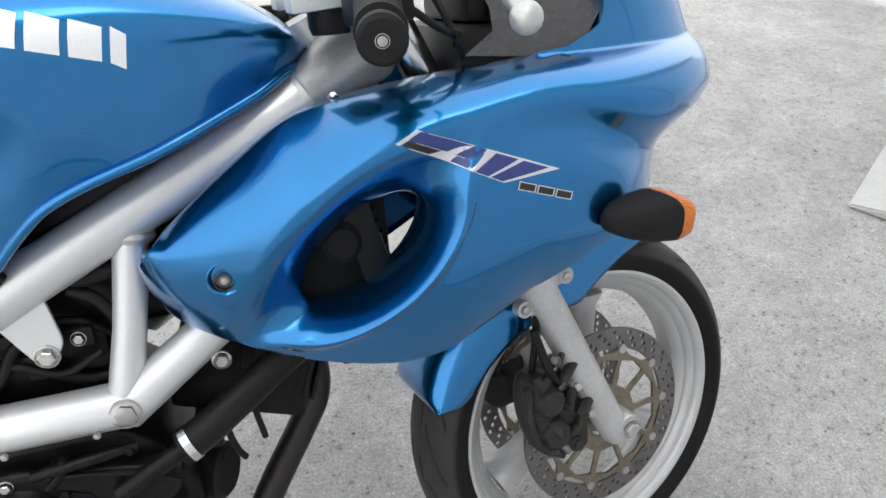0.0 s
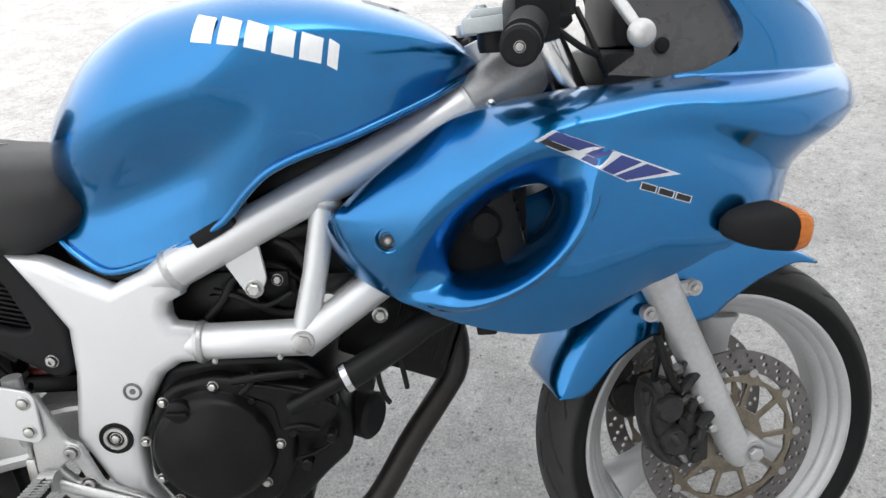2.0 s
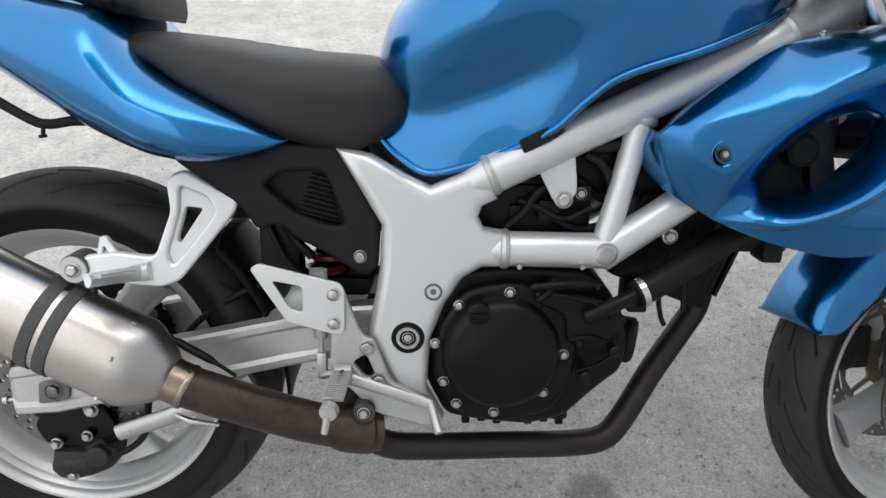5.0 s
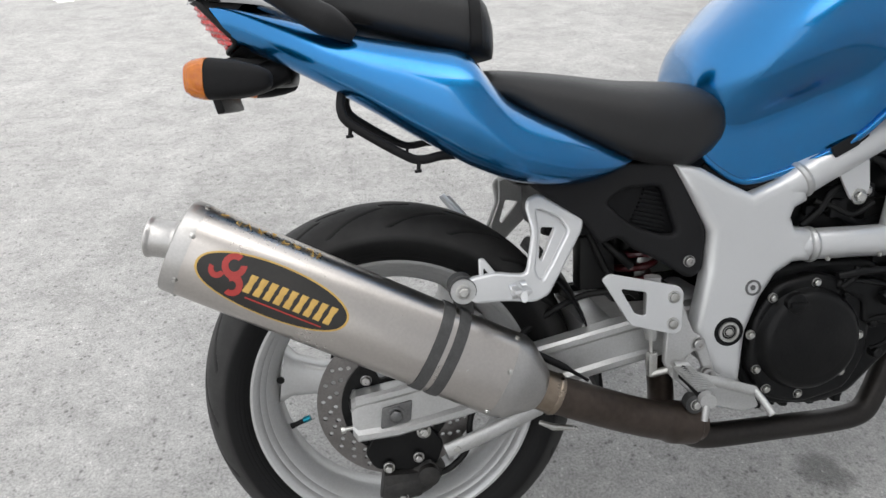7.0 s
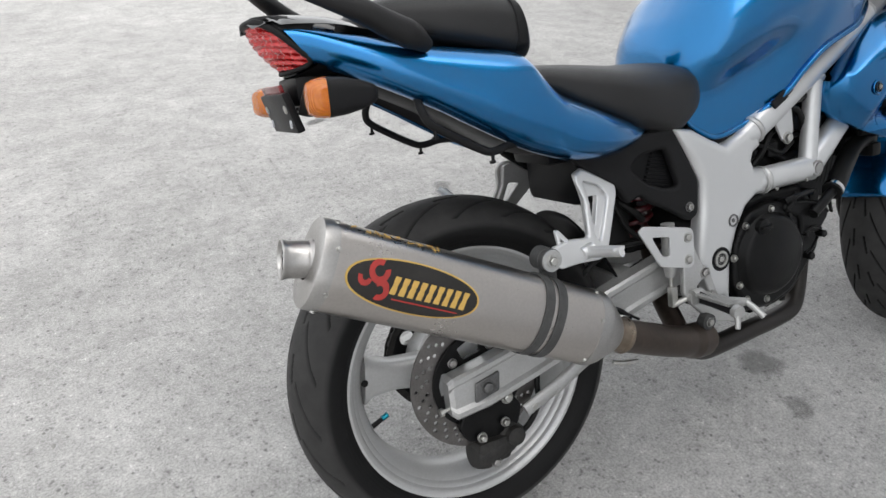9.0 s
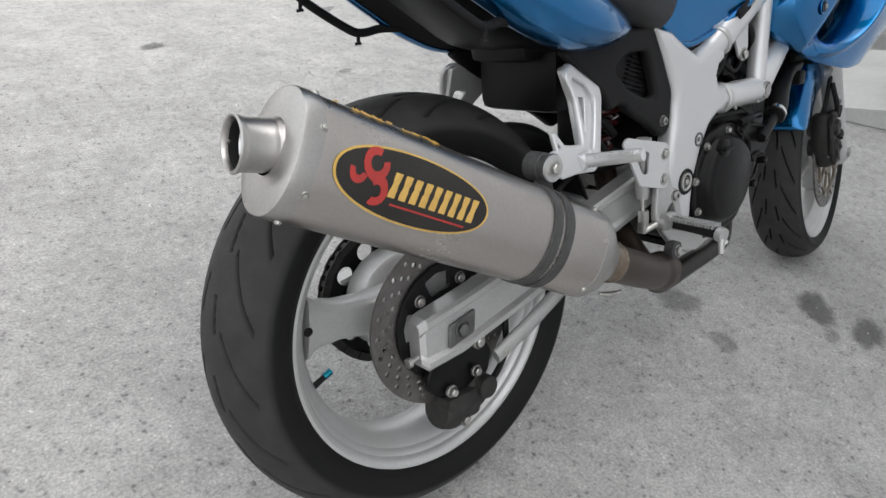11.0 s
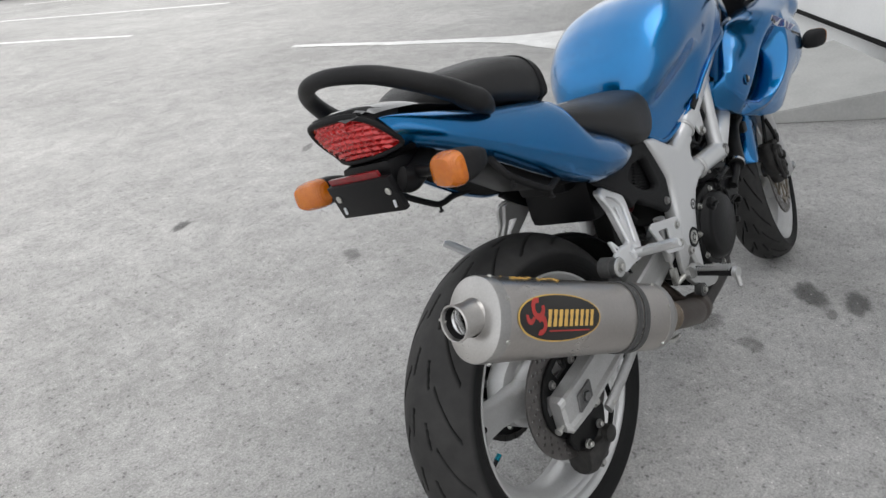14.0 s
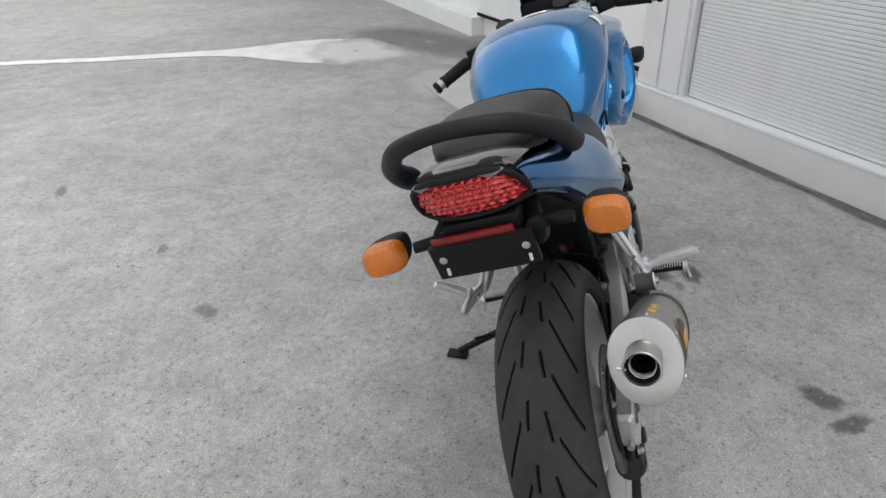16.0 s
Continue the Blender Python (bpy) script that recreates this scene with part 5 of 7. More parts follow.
# ---------------------------------------------------------------- tail
tl_top = pchip([(-0.252, 0.914), (-0.224, 0.914), (-0.129, 0.897), (-0.048, 0.874), (0.06, 0.853), (0.125, 0.840), (0.150, 0.812), (0.179, 0.778), (0.264, 0.730), (0.330, 0.698), (0.362, 0.682)])
tl_bot = pchip([(-0.252, 0.905), (-0.200, 0.868), (-0.128, 0.832), (-0.027, 0.776), (0.06, 0.722), (0.130, 0.682), (0.20, 0.657), (0.26, 0.650), (0.310, 0.656), (0.345, 0.668), (0.362, 0.680)])
tl_w = pchip([(-0.252, 0.078), (-0.222, 0.085), (-0.18, 0.097), (-0.10, 0.117), (0.0, 0.133), (0.12, 0.147), (0.22, 0.152), (0.30, 0.146), (0.345, 0.136), (0.362, 0.128)])
tl_in = pchip([(-0.252, 0.070), (-0.222, 0.076), (-0.16, 0.082), (-0.05, 0.094), (0.10, 0.112), (0.135, 0.106), (0.16, 0.098), (0.22, 0.118), (0.30, 0.132), (0.362, 0.124)])


tl_puff = pchip([(-0.252, 0.0), (-0.222, 0.002), (-0.15, 0.009), (0.0, 0.018), (0.15, 0.030), (0.24, 0.028), (0.32, 0.012), (0.362, 0.0)])


def tail_mesh(s):
    bm = bmesh.new()
    rings = []
    for x in np.linspace(-0.223, 0.362, 72):
        # the rear edge slants forward towards its foot, along the tail light
        slant = 0.036 * max(0, (-0.08 - x) / 0.143)
        t, b, w, i, puff = tl_top(x), tl_bot(x + slant), tl_w(x), tl_in(x), tl_puff(x)
        h = t - b
        wide, mid, foot = w + puff, b + 0.46 * h, w * 0.85
        prof = [(i - 0.014, t - 0.010)] + [(i + (wide - i) * math.sin(a), mid + (t - mid) * math.cos(a)) for a in np.linspace(0, math.pi / 2, 22)]
        prof += [(foot + (wide - foot) * math.cos(a), mid - (mid - b) * math.sin(a)) for a in np.linspace(0, math.pi / 2, 18)[1:]] + [(foot - 0.006, b + 0.004)]
        rings.append([(x + slant * (1 - min(max((p[1] - b) / h, 0), 1)), s * p[0], p[1]) for p in prof])
    loft(bm, rings, False)
    return bm


tail = part("tail_cowl", tail_mesh(-1), M_BLUE, bike, "metallic blue tail cowl", sharp=60)
part("cowl_side", tail_mesh(1), M_BLUE, tail, sharp=60)
bm = bmesh.new()
rings = []
for x in np.linspace(0.10, 0.165, 8):
    z = tl_top(x)
    rings.append([(x, y, z + 0.004 - 0.004 * (y / 0.1)**2) for y in np.linspace(-0.112, 0.112, 13)])
loft(bm, rings, False)
part("seat_hump", bm, M_BLUE, tail)
dk_z = pchip([(-0.262, 0.932), (-0.235, 0.940), (-0.17, 0.934), (-0.10, 0.915), (-0.02, 0.90)])
bm = bmesh.new()
rings = []
for x in np.linspace(-0.262, -0.02, 26):
    w = pchip([(-0.262, 0.05), (-0.245, 0.072), (-0.20, 0.083), (-0.10, 0.095), (-0.02, 0.105)])(x)
    z = dk_z(x)
    rings.append([(x + 0.018 * (y / 0.1)**2, y, z - (abs(y) / w)**2.6 * (0.020 if x > -0.24 else 0.012)) for y in np.linspace(-w, w, 21)])
loft(bm, rings, False)
part("tail_deck", bm, M_GLOSSBLK, tail, "gloss black plastic tail top", sharp=60)


def lens_edge(y):
    """Upper and lower edge of the tail light and its sweep at a distance from the middle."""
    q = min(abs(y) / 0.0825, 1.0)
    return 0.871 + 0.055 * (1 - q**4.5)**0.55, 0.871 - 0.012 * (1 - q**2.6)**0.55, -0.258 + 0.034 * q**2.4


def lens_x(y, z):
    v = (0.926 - z) / 0.074
    return lens_edge(y)[2] + 0.048 * max(v, 0)**1.25 - 0.006 * math.sin(math.pi * min(max(v, 0), 1))


# tail light: bulged red lens with moulded ribs
bm = bmesh.new()
rings = []
for y in 0.0820 * np.sin(np.linspace(-math.pi / 2, math.pi / 2, 111)):
    zt, zb, sweep = lens_edge(y)
    row = []
    for v in np.linspace(0, 1, 46):
        z = zt + (zb - zt) * v
        rib = 0.0040 * abs(((z * 105 + 1.6 * (y / 0.09)**2) % 1) - 0.5) * 2 + 0.0034 * abs(((y * 80 + 0.3 * math.sin(z * 300)) % 1) - 0.5) * 2
        row.append((lens_x(y, z) + rib, y, z))
    rings.append(row)
loft(bm, rings, False)
part("tail_light", bm, M_RED, tail, "red ribbed tail light lens", sharp=12)
bm = bmesh.new()
rings = []
for y in np.linspace(-0.0815, 0.0815, 41):
    zt = lens_edge(y)[0]
    x = lens_x(y, zt)
    rings.append([(x - 0.003, y, zt + 0.004), (x + 0.006, y, zt + 0.012), (x + 0.030, y, max(zt + 0.012, dk_z(x + 0.03) - 0.001 - (abs(y) / 0.086)**2.6 * 0.020)), (x + 0.060, y, dk_z(x + 0.06) - 0.002 - (abs(y) / 0.092)**2.6 * 0.020)])
loft(bm, rings, False)
part("tail_trim", bm, M_MATT, tail, sharp=60)
# black rim all round the lens, thicker above
ys = 0.0825 * np.sin(np.linspace(-math.pi / 2, math.pi / 2, 40))
loop = [(lens_x(y, lens_edge(y)[0]), y, lens_edge(y)[0] + 0.004) for y in ys] + [(lens_x(y, lens_edge(y)[1]) + 0.003, y, lens_edge(y)[1] - 0.003) for y in ys[-2:0:-1]]
loop.append(loop[0])
bm = bmesh.new()
tube(bm, loop, [0.0052 if i < 40 else 0.0036 for i in range(len(loop))], 12, caps=False)
part("tail_rim", bm, M_MATT, tail, "black plastic rim round the tail light", sharp=60)
bm = bmesh.new()
rings = []
for y in np.linspace(-0.088, 0.088, 21):
    q = abs(y) / 0.088
    rings.append([(-0.212 + 0.030 * q**2.4, y, 0.850 + 0.012 * q**3), (-0.192 + 0.022 * q**2, y, 0.842 + 0.014 * q**3), (-0.14, y, 0.845), (-0.02, y * 1.15, 0.800)])
loft(bm, rings, False)
part("tail_underside", bm, M_BLACK, tail, "black tail underside")

bm = bmesh.new()
rings = []
for x in np.linspace(-0.16, 0.33, 26):
    w, z = tl_w(x) * 0.80, tl_bot(x) + 0.006
    rings.append([(x, y, z + 0.028 * (1 - (y / w)**4)) for y in np.linspace(-w, w, 15)])
loft(bm, rings, False)
part("tail_floor", bm, M_MATT, tail, "black plastic panel under the tail")

# grab rail
bm = bmesh.new()
rail_half = [(-0.030, -0.128, 0.866), (-0.052, -0.136, 0.880), (-0.085, -0.138, 0.898), (-0.120, -0.134, 0.920), (-0.160, -0.117, 0.944), (-0.203, -0.086, 0.971), (-0.231, -0.044, 0.986)]
rail = spline(rail_half + [(-0.239, 0.0, 0.991)] + [(x, -y, z) for x, y, z in reversed(rail_half)], 8)
k = len(rail)
tube(bm, rail, [(0.0126 + 0.011 * (abs(i - k / 2) / (k / 2))**1.5) * min(1, 0.45 + 0.05 * min(i, k - 1 - i)) for i in range(k)], 20)
part("grab_rail", bm, M_FOAM, bike, "black padded grab rail loop", sharp=60)

# side covers, rear inner guard, under-tail tray
cover_outline = [(0.205, 0.655), (0.335, 0.676), (0.425, 0.676), (0.452, 0.628), (0.482, 0.570), (0.478, 0.505), (0.457, 0.494), (0.405, 0.528), (0.365, 0.548), (0.344, 0.568), (0.315, 0.556), (0.295, 0.588)]
cover_hole = [(0.323, 0.620), (0.350, 0.639), (0.408, 0.641), (0.436, 0.566), (0.410, 0.566), (0.364, 0.584)]
cm = plate_mesh([cover_outline, cover_hole], -0.128, -0.108, 0.007, 0.012, 3)
side_cover = part("side_panel", cm, M_MATT, bike, "black textured plastic side panel with a slatted vent")
part("side_panel", mirrored(cm), M_MATT, side_cover)
part("vent_back", plate_mesh([[(0.31, 0.625), (0.35, 0.65), (0.415, 0.65), (0.45, 0.56), (0.41, 0.555), (0.35, 0.575)]], -0.106, -0.100, 0.001, 0.004), M_BLACK, side_cover)
for k in range(9):
    z = 0.574 + k * 0.0068
    x0 = 0.372 + 0.002 * k * 0.5
    x1 = 0.430 - 0.0030 * k
    bm = bmesh.new()
    box(bm, (x0, -0.1125, z), (x1, -0.104, z + 0.0028), 0.0006, Matrix.Translation((0.4, 0, 0.6)) @ Matrix.Rotation(radians(14), 4, "Y") @ Matrix.Translation((-0.4, 0, -0.6)))
    part("vent_slat", bm, M_BLACK, side_cover)
bolt(side_cover, (0.454, -0.129, 0.524), 0.0062, 0.006, socket=True, mat=M_CAP)
bm = bmesh.new()
rings = []
for w in np.linspace(radians(-2), radians(44), 16):
    r = 0.338
    rings.append([(r * math.cos(w), y, 0.31 + r * math.sin(w) - 0.03 * (abs(y) / 0.09)**2.5) for y in np.linspace(-0.09, 0.09, 13)])
loft(bm, rings, False)
box(bm, (0.24, -0.085, 0.56), (0.42, 0.085, 0.68), 0.02)
tray = part("rear_mudguard", bm, M_BLACK, bike, "black plastic rear inner mudguard")
tray.modifiers.new("thickness", "SOLIDIFY").thickness = 0.003
bm = bmesh.new()
rings = []
for x in np.linspace(-0.13, 0.28, 16):
    z = pchip([(-0.13, 0.838), (0.0, 0.772), (0.11, 0.706), (0.17, 0.672), (0.28, 0.645)])(x)
    w = pchip([(-0.13, 0.060), (0.0, 0.072), (0.13, 0.085), (0.28, 0.11)])(x)
    rings.append([(x, -w, z + 0.035), (x, -w * 0.95, z + 0.008), (x, -w * 0.8, z), (x, 0, z - 0.004), (x, w * 0.8, z), (x, w * 0.95, z + 0.008), (x, w, z + 0.035)])
loft(bm, rings, False)
box(bm, (0.20, -0.06, 0.640), (0.28, 0.06, 0.69), 0.015)
part("under_tray", bm, M_BLACK, tray, "black plastic under-tail tray")
bm = bmesh.new()
lathe(bm, [(-0.05, 0.0), (-0.05, 0.024), (0.06, 0.024), (0.06, 0.0)], (0.395, -0.01, 0.50), (0.2, 0, 1), 18)
box(bm, (0.36, -0.06, 0.44), (0.46, 0.06, 0.47), 0.01)
part("shock_body", bm, M_ENGINE, tray)
bm = bmesh.new()
coil = [(0.41 + 0.036 * math.cos(a) + 0.012 * (a / 6.28 - 2), -0.02 + 0.036 * math.sin(a), 0.46 + 0.014 * a / 6.28 * 1.6) for a in np.linspace(0, 6.28 * 5, 70)]
tube(bm, coil, 0.0062, 8)
part("shock_spring", bm, M_SPRING, tray, "dark red shock absorber spring")
bm = bmesh.new()
box(bm, (0.30, -0.075, 0.47), (0.36, -0.03, 0.56), 0.01)
part("relay_box", bm, M_HOSE, tray)
for pts, r in (([(0.34, -0.07, 0.55), (0.36, -0.085, 0.53), (0.38, -0.085, 0.51)], 0.007), ([(0.30, -0.06, 0.60), (0.32, -0.08, 0.55), (0.345, -0.085, 0.50), (0.39, -0.09, 0.46)], 0.005)):
    bm = bmesh.new()
    tube(bm, spline(pts, 5), r, 10)
    part("hose", bm, M_HOSE, tray)
# luggage hook rails below the tail
for s in (1, -1):
    bm = bmesh.new()
    tube(bm, spline([(-0.050, -s * 0.108, 0.797), (-0.052, -s * 0.130, 0.770), (-0.038, -s * 0.137, 0.749), (0.03, -s * 0.137, 0.706), (0.055, -s * 0.134, 0.698), (0.085, -s * 0.128, 0.702), (0.12, -s * 0.115, 0.70)], 5), 0.0065, 12)
    part("hook_rail", bm, M_MATT, tray, "black luggage hook rail")
    for x, z in ((-0.040, 0.747), (0.051, 0.695)):
        bm = bmesh.new()
        tube(bm, [(x, -s * 0.138, z + 0.008), (x - 0.002, -s * 0.139, z - 0.010)], 0.0028, 8)
        lathe(bm, [(-0.002, 0), (-0.002, 0.0052), (0.002, 0.0052), (0.002, 0)], (x - 0.0025, -s * 0.139, z - 0.012), (0.1, 0, -1), 10)
        bm.normal_update()
        part("hook", bm, M_MATT, tray)

# number plate bracket and rear indicators
bm = bmesh.new()
box(bm, (-0.006, -0.078, -0.030), (0.006, 0.078, 0.030), 0.003, Matrix.Translation((-0.228, 0, 0.800)) @ Matrix.Rotation(radians(-14), 4, "Y"))
tube(bm, spline([(-0.215, -0.078, 0.815), (-0.20, -0.08, 0.81), (-0.17, -0.07, 0.815), (-0.13, -0.06, 0.83)], 4), 0.020, 14, flat=0.8)
box(bm, (-0.215, -0.06, 0.805), (-0.12, 0.06, 0.85), 0.012)
bracket = part("plate_bracket", bm, M_BLACK, bike, "empty black number plate bracket")
bm = bmesh.new()
box(bm, (-0.003, -0.062, -0.0075), (0.003, 0.062, 0.0075), 0.0015, Matrix.Translation((-0.2335, 0.008, 0.833)) @ Matrix.Rotation(radians(-14), 4, "Y"))
part("reflector", bm, M_REFLECT, bracket, "dark red strip reflector")
for y in (0.061, -0.064):
    bolt(bracket, (-0.234, y, 0.806), 0.0060, 0.004, (-0.97, 0, -0.2), M_BOLT, "screw", False)
    bm = bmesh.new()
    box(bm, (-0.2335, y - 0.0035, 0.778), (-0.2305, y + 0.0015, 0.790), 0.001)
    part("slot", bm, M_SILVERFILM, bracket, "pale slot in the bracket")


def indicator(parent, base, tip, lens_dir, size, label, lens_shift=0.0):
    """A pod on a short stalk: black housing and an amber lens facing lens_dir."""
    d = Vector(lens_dir).normalized()
    b, t = Vector(base), Vector(tip)
    arm = (t - b).normalized()
    up = arm.cross(d).normalized()
    if up.z < 0:
        up = -up
    bm = bmesh.new()
    tube(bm, [b, b + (t - b) * 0.55], [0.0105, 0.009], 14)
    stalk = part("indicator", bm, M_BLACK, parent, label)
    w, h, dep = size

    def ring(o, kw, kh, n=28):
        out = []
        for q in range(n):
            a = 2 * math.pi * q / n
            c, s = math.cos(a), math.sin(a)
            out.append(t + d * o + arm * (w * kw * math.copysign(abs(c)**0.62, c)) + up * (h * kh * math.copysign(abs(s)**0.62, s)))
        return out
    bm = bmesh.new()
    loft(bm, [ring(o, kw, kh) for o, kw, kh in ((-dep * 1.0, 0.22, 0.30), (-dep * 0.93, 0.45, 0.48), (-dep * 0.7, 0.72, 0.72), (-dep * 0.35, 0.92, 0.92), (0.0, 1.0, 1.0))])
    part("housing", bm, M_MATT, stalk, "black plastic housing")
    bm = bmesh.new()
    loft(bm, [ring(o, kw, kh) for o, kw, kh in ((0.0005, 1.0, 1.0), (dep * 0.10, 1.0, 1.0), (dep * 0.26, 0.93, 0.92), (dep * 0.38, 0.74, 0.74), (dep * 0.42, 0.4, 0.4))])
    part("lens", bm, M_AMBER, stalk, "amber lens")
    return stalk


indicator(bracket, (-0.185, -0.075, 0.818), (-0.205, -0.178, 0.816), (-1, -0.02, 0.05), (0.033, 0.026, 0.070), "rear indicator on a short black stalk")
indicator(bracket, (-0.185, 0.060, 0.818), (-0.205, 0.160, 0.816), (-1, 0.02, 0.05), (0.033, 0.026, 0.070), "rear indicator on a short black stalk")


# ---------------------------------------------------------------- foot controls
def splay(me):
    """Sets a flat hanger outwards towards its foot."""
    for v in me.vertices:
        v.co.y += 0.042 + 0.227 * (v.co.x - 0.219) + 0.395 * (v.co.z - 0.63)
    return me


for s in (-1, 1):
    def side(me, s=s):
        return me if s < 0 else mirrored(me)
    hanger = part("foot_hanger", side(plate_mesh([[(0.430, 0.488), (0.447, 0.440), (0.458, 0.414), (0.474, 0.408), (0.496, 0.344), (0.556, 0.318), (0.572, 0.282), (0.545, 0.276), (0.475, 0.296), (0.432, 0.340), (0.411, 0.368), (0.414, 0.430)],
                                                  [(0.442, 0.374), (0.462, 0.388), (0.476, 0.352), (0.462, 0.350)]], -0.150, -0.138, 0.003, 0.008)), M_CAST, bike, "cast aluminium footrest hanger")
    if s < 0:
        part("heel_guard", plate_mesh([[(0.308, 0.512), (0.320, 0.520), (0.428, 0.494), (0.435, 0.484), (0.434, 0.424), (0.424, 0.418), (0.355, 0.437)], [(0.337, 0.496), (0.378, 0.488), (0.377, 0.451), (0.360, 0.456)]], -0.156, -0.151, 0.0012, 0.006), M_SILVER, hanger, "silver heel guard plate")
        for x, z in ((0.420, 0.478), (0.4195, 0.436)):
            bolt(hanger, (x, -0.156, z), 0.0066, 0.005, hexa=False)
        for x, z in ((0.464, 0.398), (0.480, 0.349)):
            bolt(hanger, (x, -0.150, z), 0.0078, 0.007, socket=True, mat=M_CAP)
        bm = bmesh.new()
        tube(bm, [(0.396, -0.132, 0.505), (0.396, -0.132, 0.428), (0.397, -0.132, 0.412), (0.397, -0.132, 0.404)], [0.0125, 0.0125, 0.0105, 0.009], 16)
        part("master_cylinder", bm, M_CAST, hanger, "rear brake master cylinder")
        bm = bmesh.new()
        tube(bm, [(0.397, -0.132, 0.406), (0.398, -0.134, 0.345)], 0.0035, 10)
        box(bm, (0.391, -0.141, 0.344), (0.405, -0.127, 0.384), 0.003)
        tube(bm, [(0.398, -0.136, 0.348), (0.432, -0.150, 0.362)], 0.006, 10)
        part("push_rod", bm, M_BOLT, hanger)
        bm = bmesh.new()
        tube(bm, spline([(0.432, -0.153, 0.354), (0.47, -0.157, 0.343), (0.552, -0.163, 0.318)], 4), 0.0085, 12, flat=0.6)
        tube(bm, [(0.553, -0.160, 0.320), (0.558, -0.176, 0.310), (0.566, -0.195, 0.292)], [0.006, 0.0062, 0.0065], 12)
        lathe(bm, [(-0.004, 0), (-0.004, 0.013), (0.006, 0.013), (0.006, 0)], (0.430, -0.155, 0.358), seg=20)
        part("brake_pedal", bm, M_CAST, hanger, "worn alloy brake pedal")
        bm = bmesh.new()
        lathe(bm, [(-0.006, 0), (-0.006, 0.0155), (0.010, 0.0155), (0.010, 0.012), (0.012, 0.008), (0.012, 0)], (0.459, -0.152, 0.303), (0, -1, 0), 24)
        part("exhaust_mount", bm, M_WORN, hanger, "round rubber exhaust mount")
        bolt(hanger, (0.459, -0.163, 0.303), 0.0062, 0.006)
    bm = bmesh.new()
    peg = [(0.432, s * 0.160, 0.362), (0.431, s * 0.200, 0.361), (0.427, s * 0.252, 0.359)]
    tube(bm, peg, [0.0115, 0.0105, 0.0095], 14, flat=0.8)
    pegob = part("footpeg", bm, M_MATT, hanger, "footpeg with black ribbed rubber")
    for k in range(14):
        y = s * (0.170 + k * 0.0058)
        bm = bmesh.new()
        box(bm, (0.417, y - 0.0014, 0.3665), (0.444, y + 0.0014, 0.3725), 0.0008)
        part("rib", bm, M_CAST, pegob)
    bm = bmesh.new()
    tube(bm, [(0.4275, s * 0.252, 0.359), (0.426, s * 0.262, 0.3585)], [0.0125, 0.0115], 14)
    part("peg_end", bm, M_CAST, pegob)
    bm = bmesh.new()
    tube(bm, [(0.425, s * 0.258, 0.352), (0.421, s * 0.262, 0.330)], [0.0055, 0.0045], 10)
    part("feeler", bm, M_CAST, pegob)
    bm = bmesh.new()
    lathe(bm, [(-0.011, 0.0), (-0.011, 0.014), (0.011, 0.014), (0.011, 0.0)], (0.432, s * 0.160, 0.362), (1, 0, 0), 18)
    part("hinge", bm, M_CAST, pegob)
    # passenger hanger
    cast = M_SILVER if s < 0 else M_CAST
    hang2 = part("passenger_hanger", side(splay(plate_mesh([[(0.205, 0.634), (0.222, 0.640), (0.290, 0.600), (0.287, 0.584), (0.224, 0.502), (0.202, 0.495), (0.155, 0.502), (0.112, 0.504), (0.098, 0.520), (0.108, 0.538), (0.146, 0.541), (0.172, 0.536), (0.192, 0.534), (0.207, 0.588), (0.200, 0.622)],
                                                            [(0.216, 0.620), (0.250, 0.606), (0.264, 0.586), (0.234, 0.545), (0.214, 0.521), (0.206, 0.535), (0.218, 0.588)]], -0.172, -0.161, 0.004, 0.007))), cast, bike, "silver cast passenger footrest hanger" if s < 0 else "grey cast passenger footrest hanger")
    part("web", side(splay(plate_mesh([[(0.209, 0.630), (0.222, 0.635), (0.284, 0.598), (0.281, 0.586), (0.220, 0.507), (0.202, 0.502), (0.197, 0.530), (0.212, 0.588)],
                                       [(0.223, 0.592), (0.245, 0.589), (0.219, 0.546), (0.215, 0.550)]], -0.164, -0.151, 0.002, 0.004))), cast, hang2)
    part("hanger_fin", side(splay(plate_mesh([[(0.122, 0.526), (0.124, 0.560), (0.132, 0.560), (0.156, 0.528)], [(0.129, 0.532), (0.130, 0.548), (0.142, 0.532)]], -0.170, -0.162, 0.002, 0.003))), cast, hang2)
    bm = bmesh.new()
    q0, q1 = Vector((0.178, s * 0.184, 0.515)), Vector((0.163, -0.288, 0.537)) if s < 0 else Vector((0.119, 0.240, 0.588))
    tube(bm, [q0, q0 + (q1 - q0) * 0.3, q1], [0.010, 0.0095, 0.0075], 12, flat=0.6)
    lathe(bm, [(-0.012, 0), (-0.012, 0.012), (0.012, 0.012), (0.012, 0)], q0, (1, 0, 0.2), 16)
    pegob = part("footpeg", bm, M_SILVER, hang2, "ribbed alloy passenger footpeg")
    for k in range(16):
        c = q0 + (q1 - q0) * (0.28 + 0.042 * k) + Vector((0, 0, 0.005))
        bm = bmesh.new()
        box(bm, (c.x - 0.011, c.y - 0.0014, c.z - 0.002), (c.x + 0.011, c.y + 0.0014, c.z + 0.003), 0.0006)
        part("rib", bm, M_SILVER, pegob)
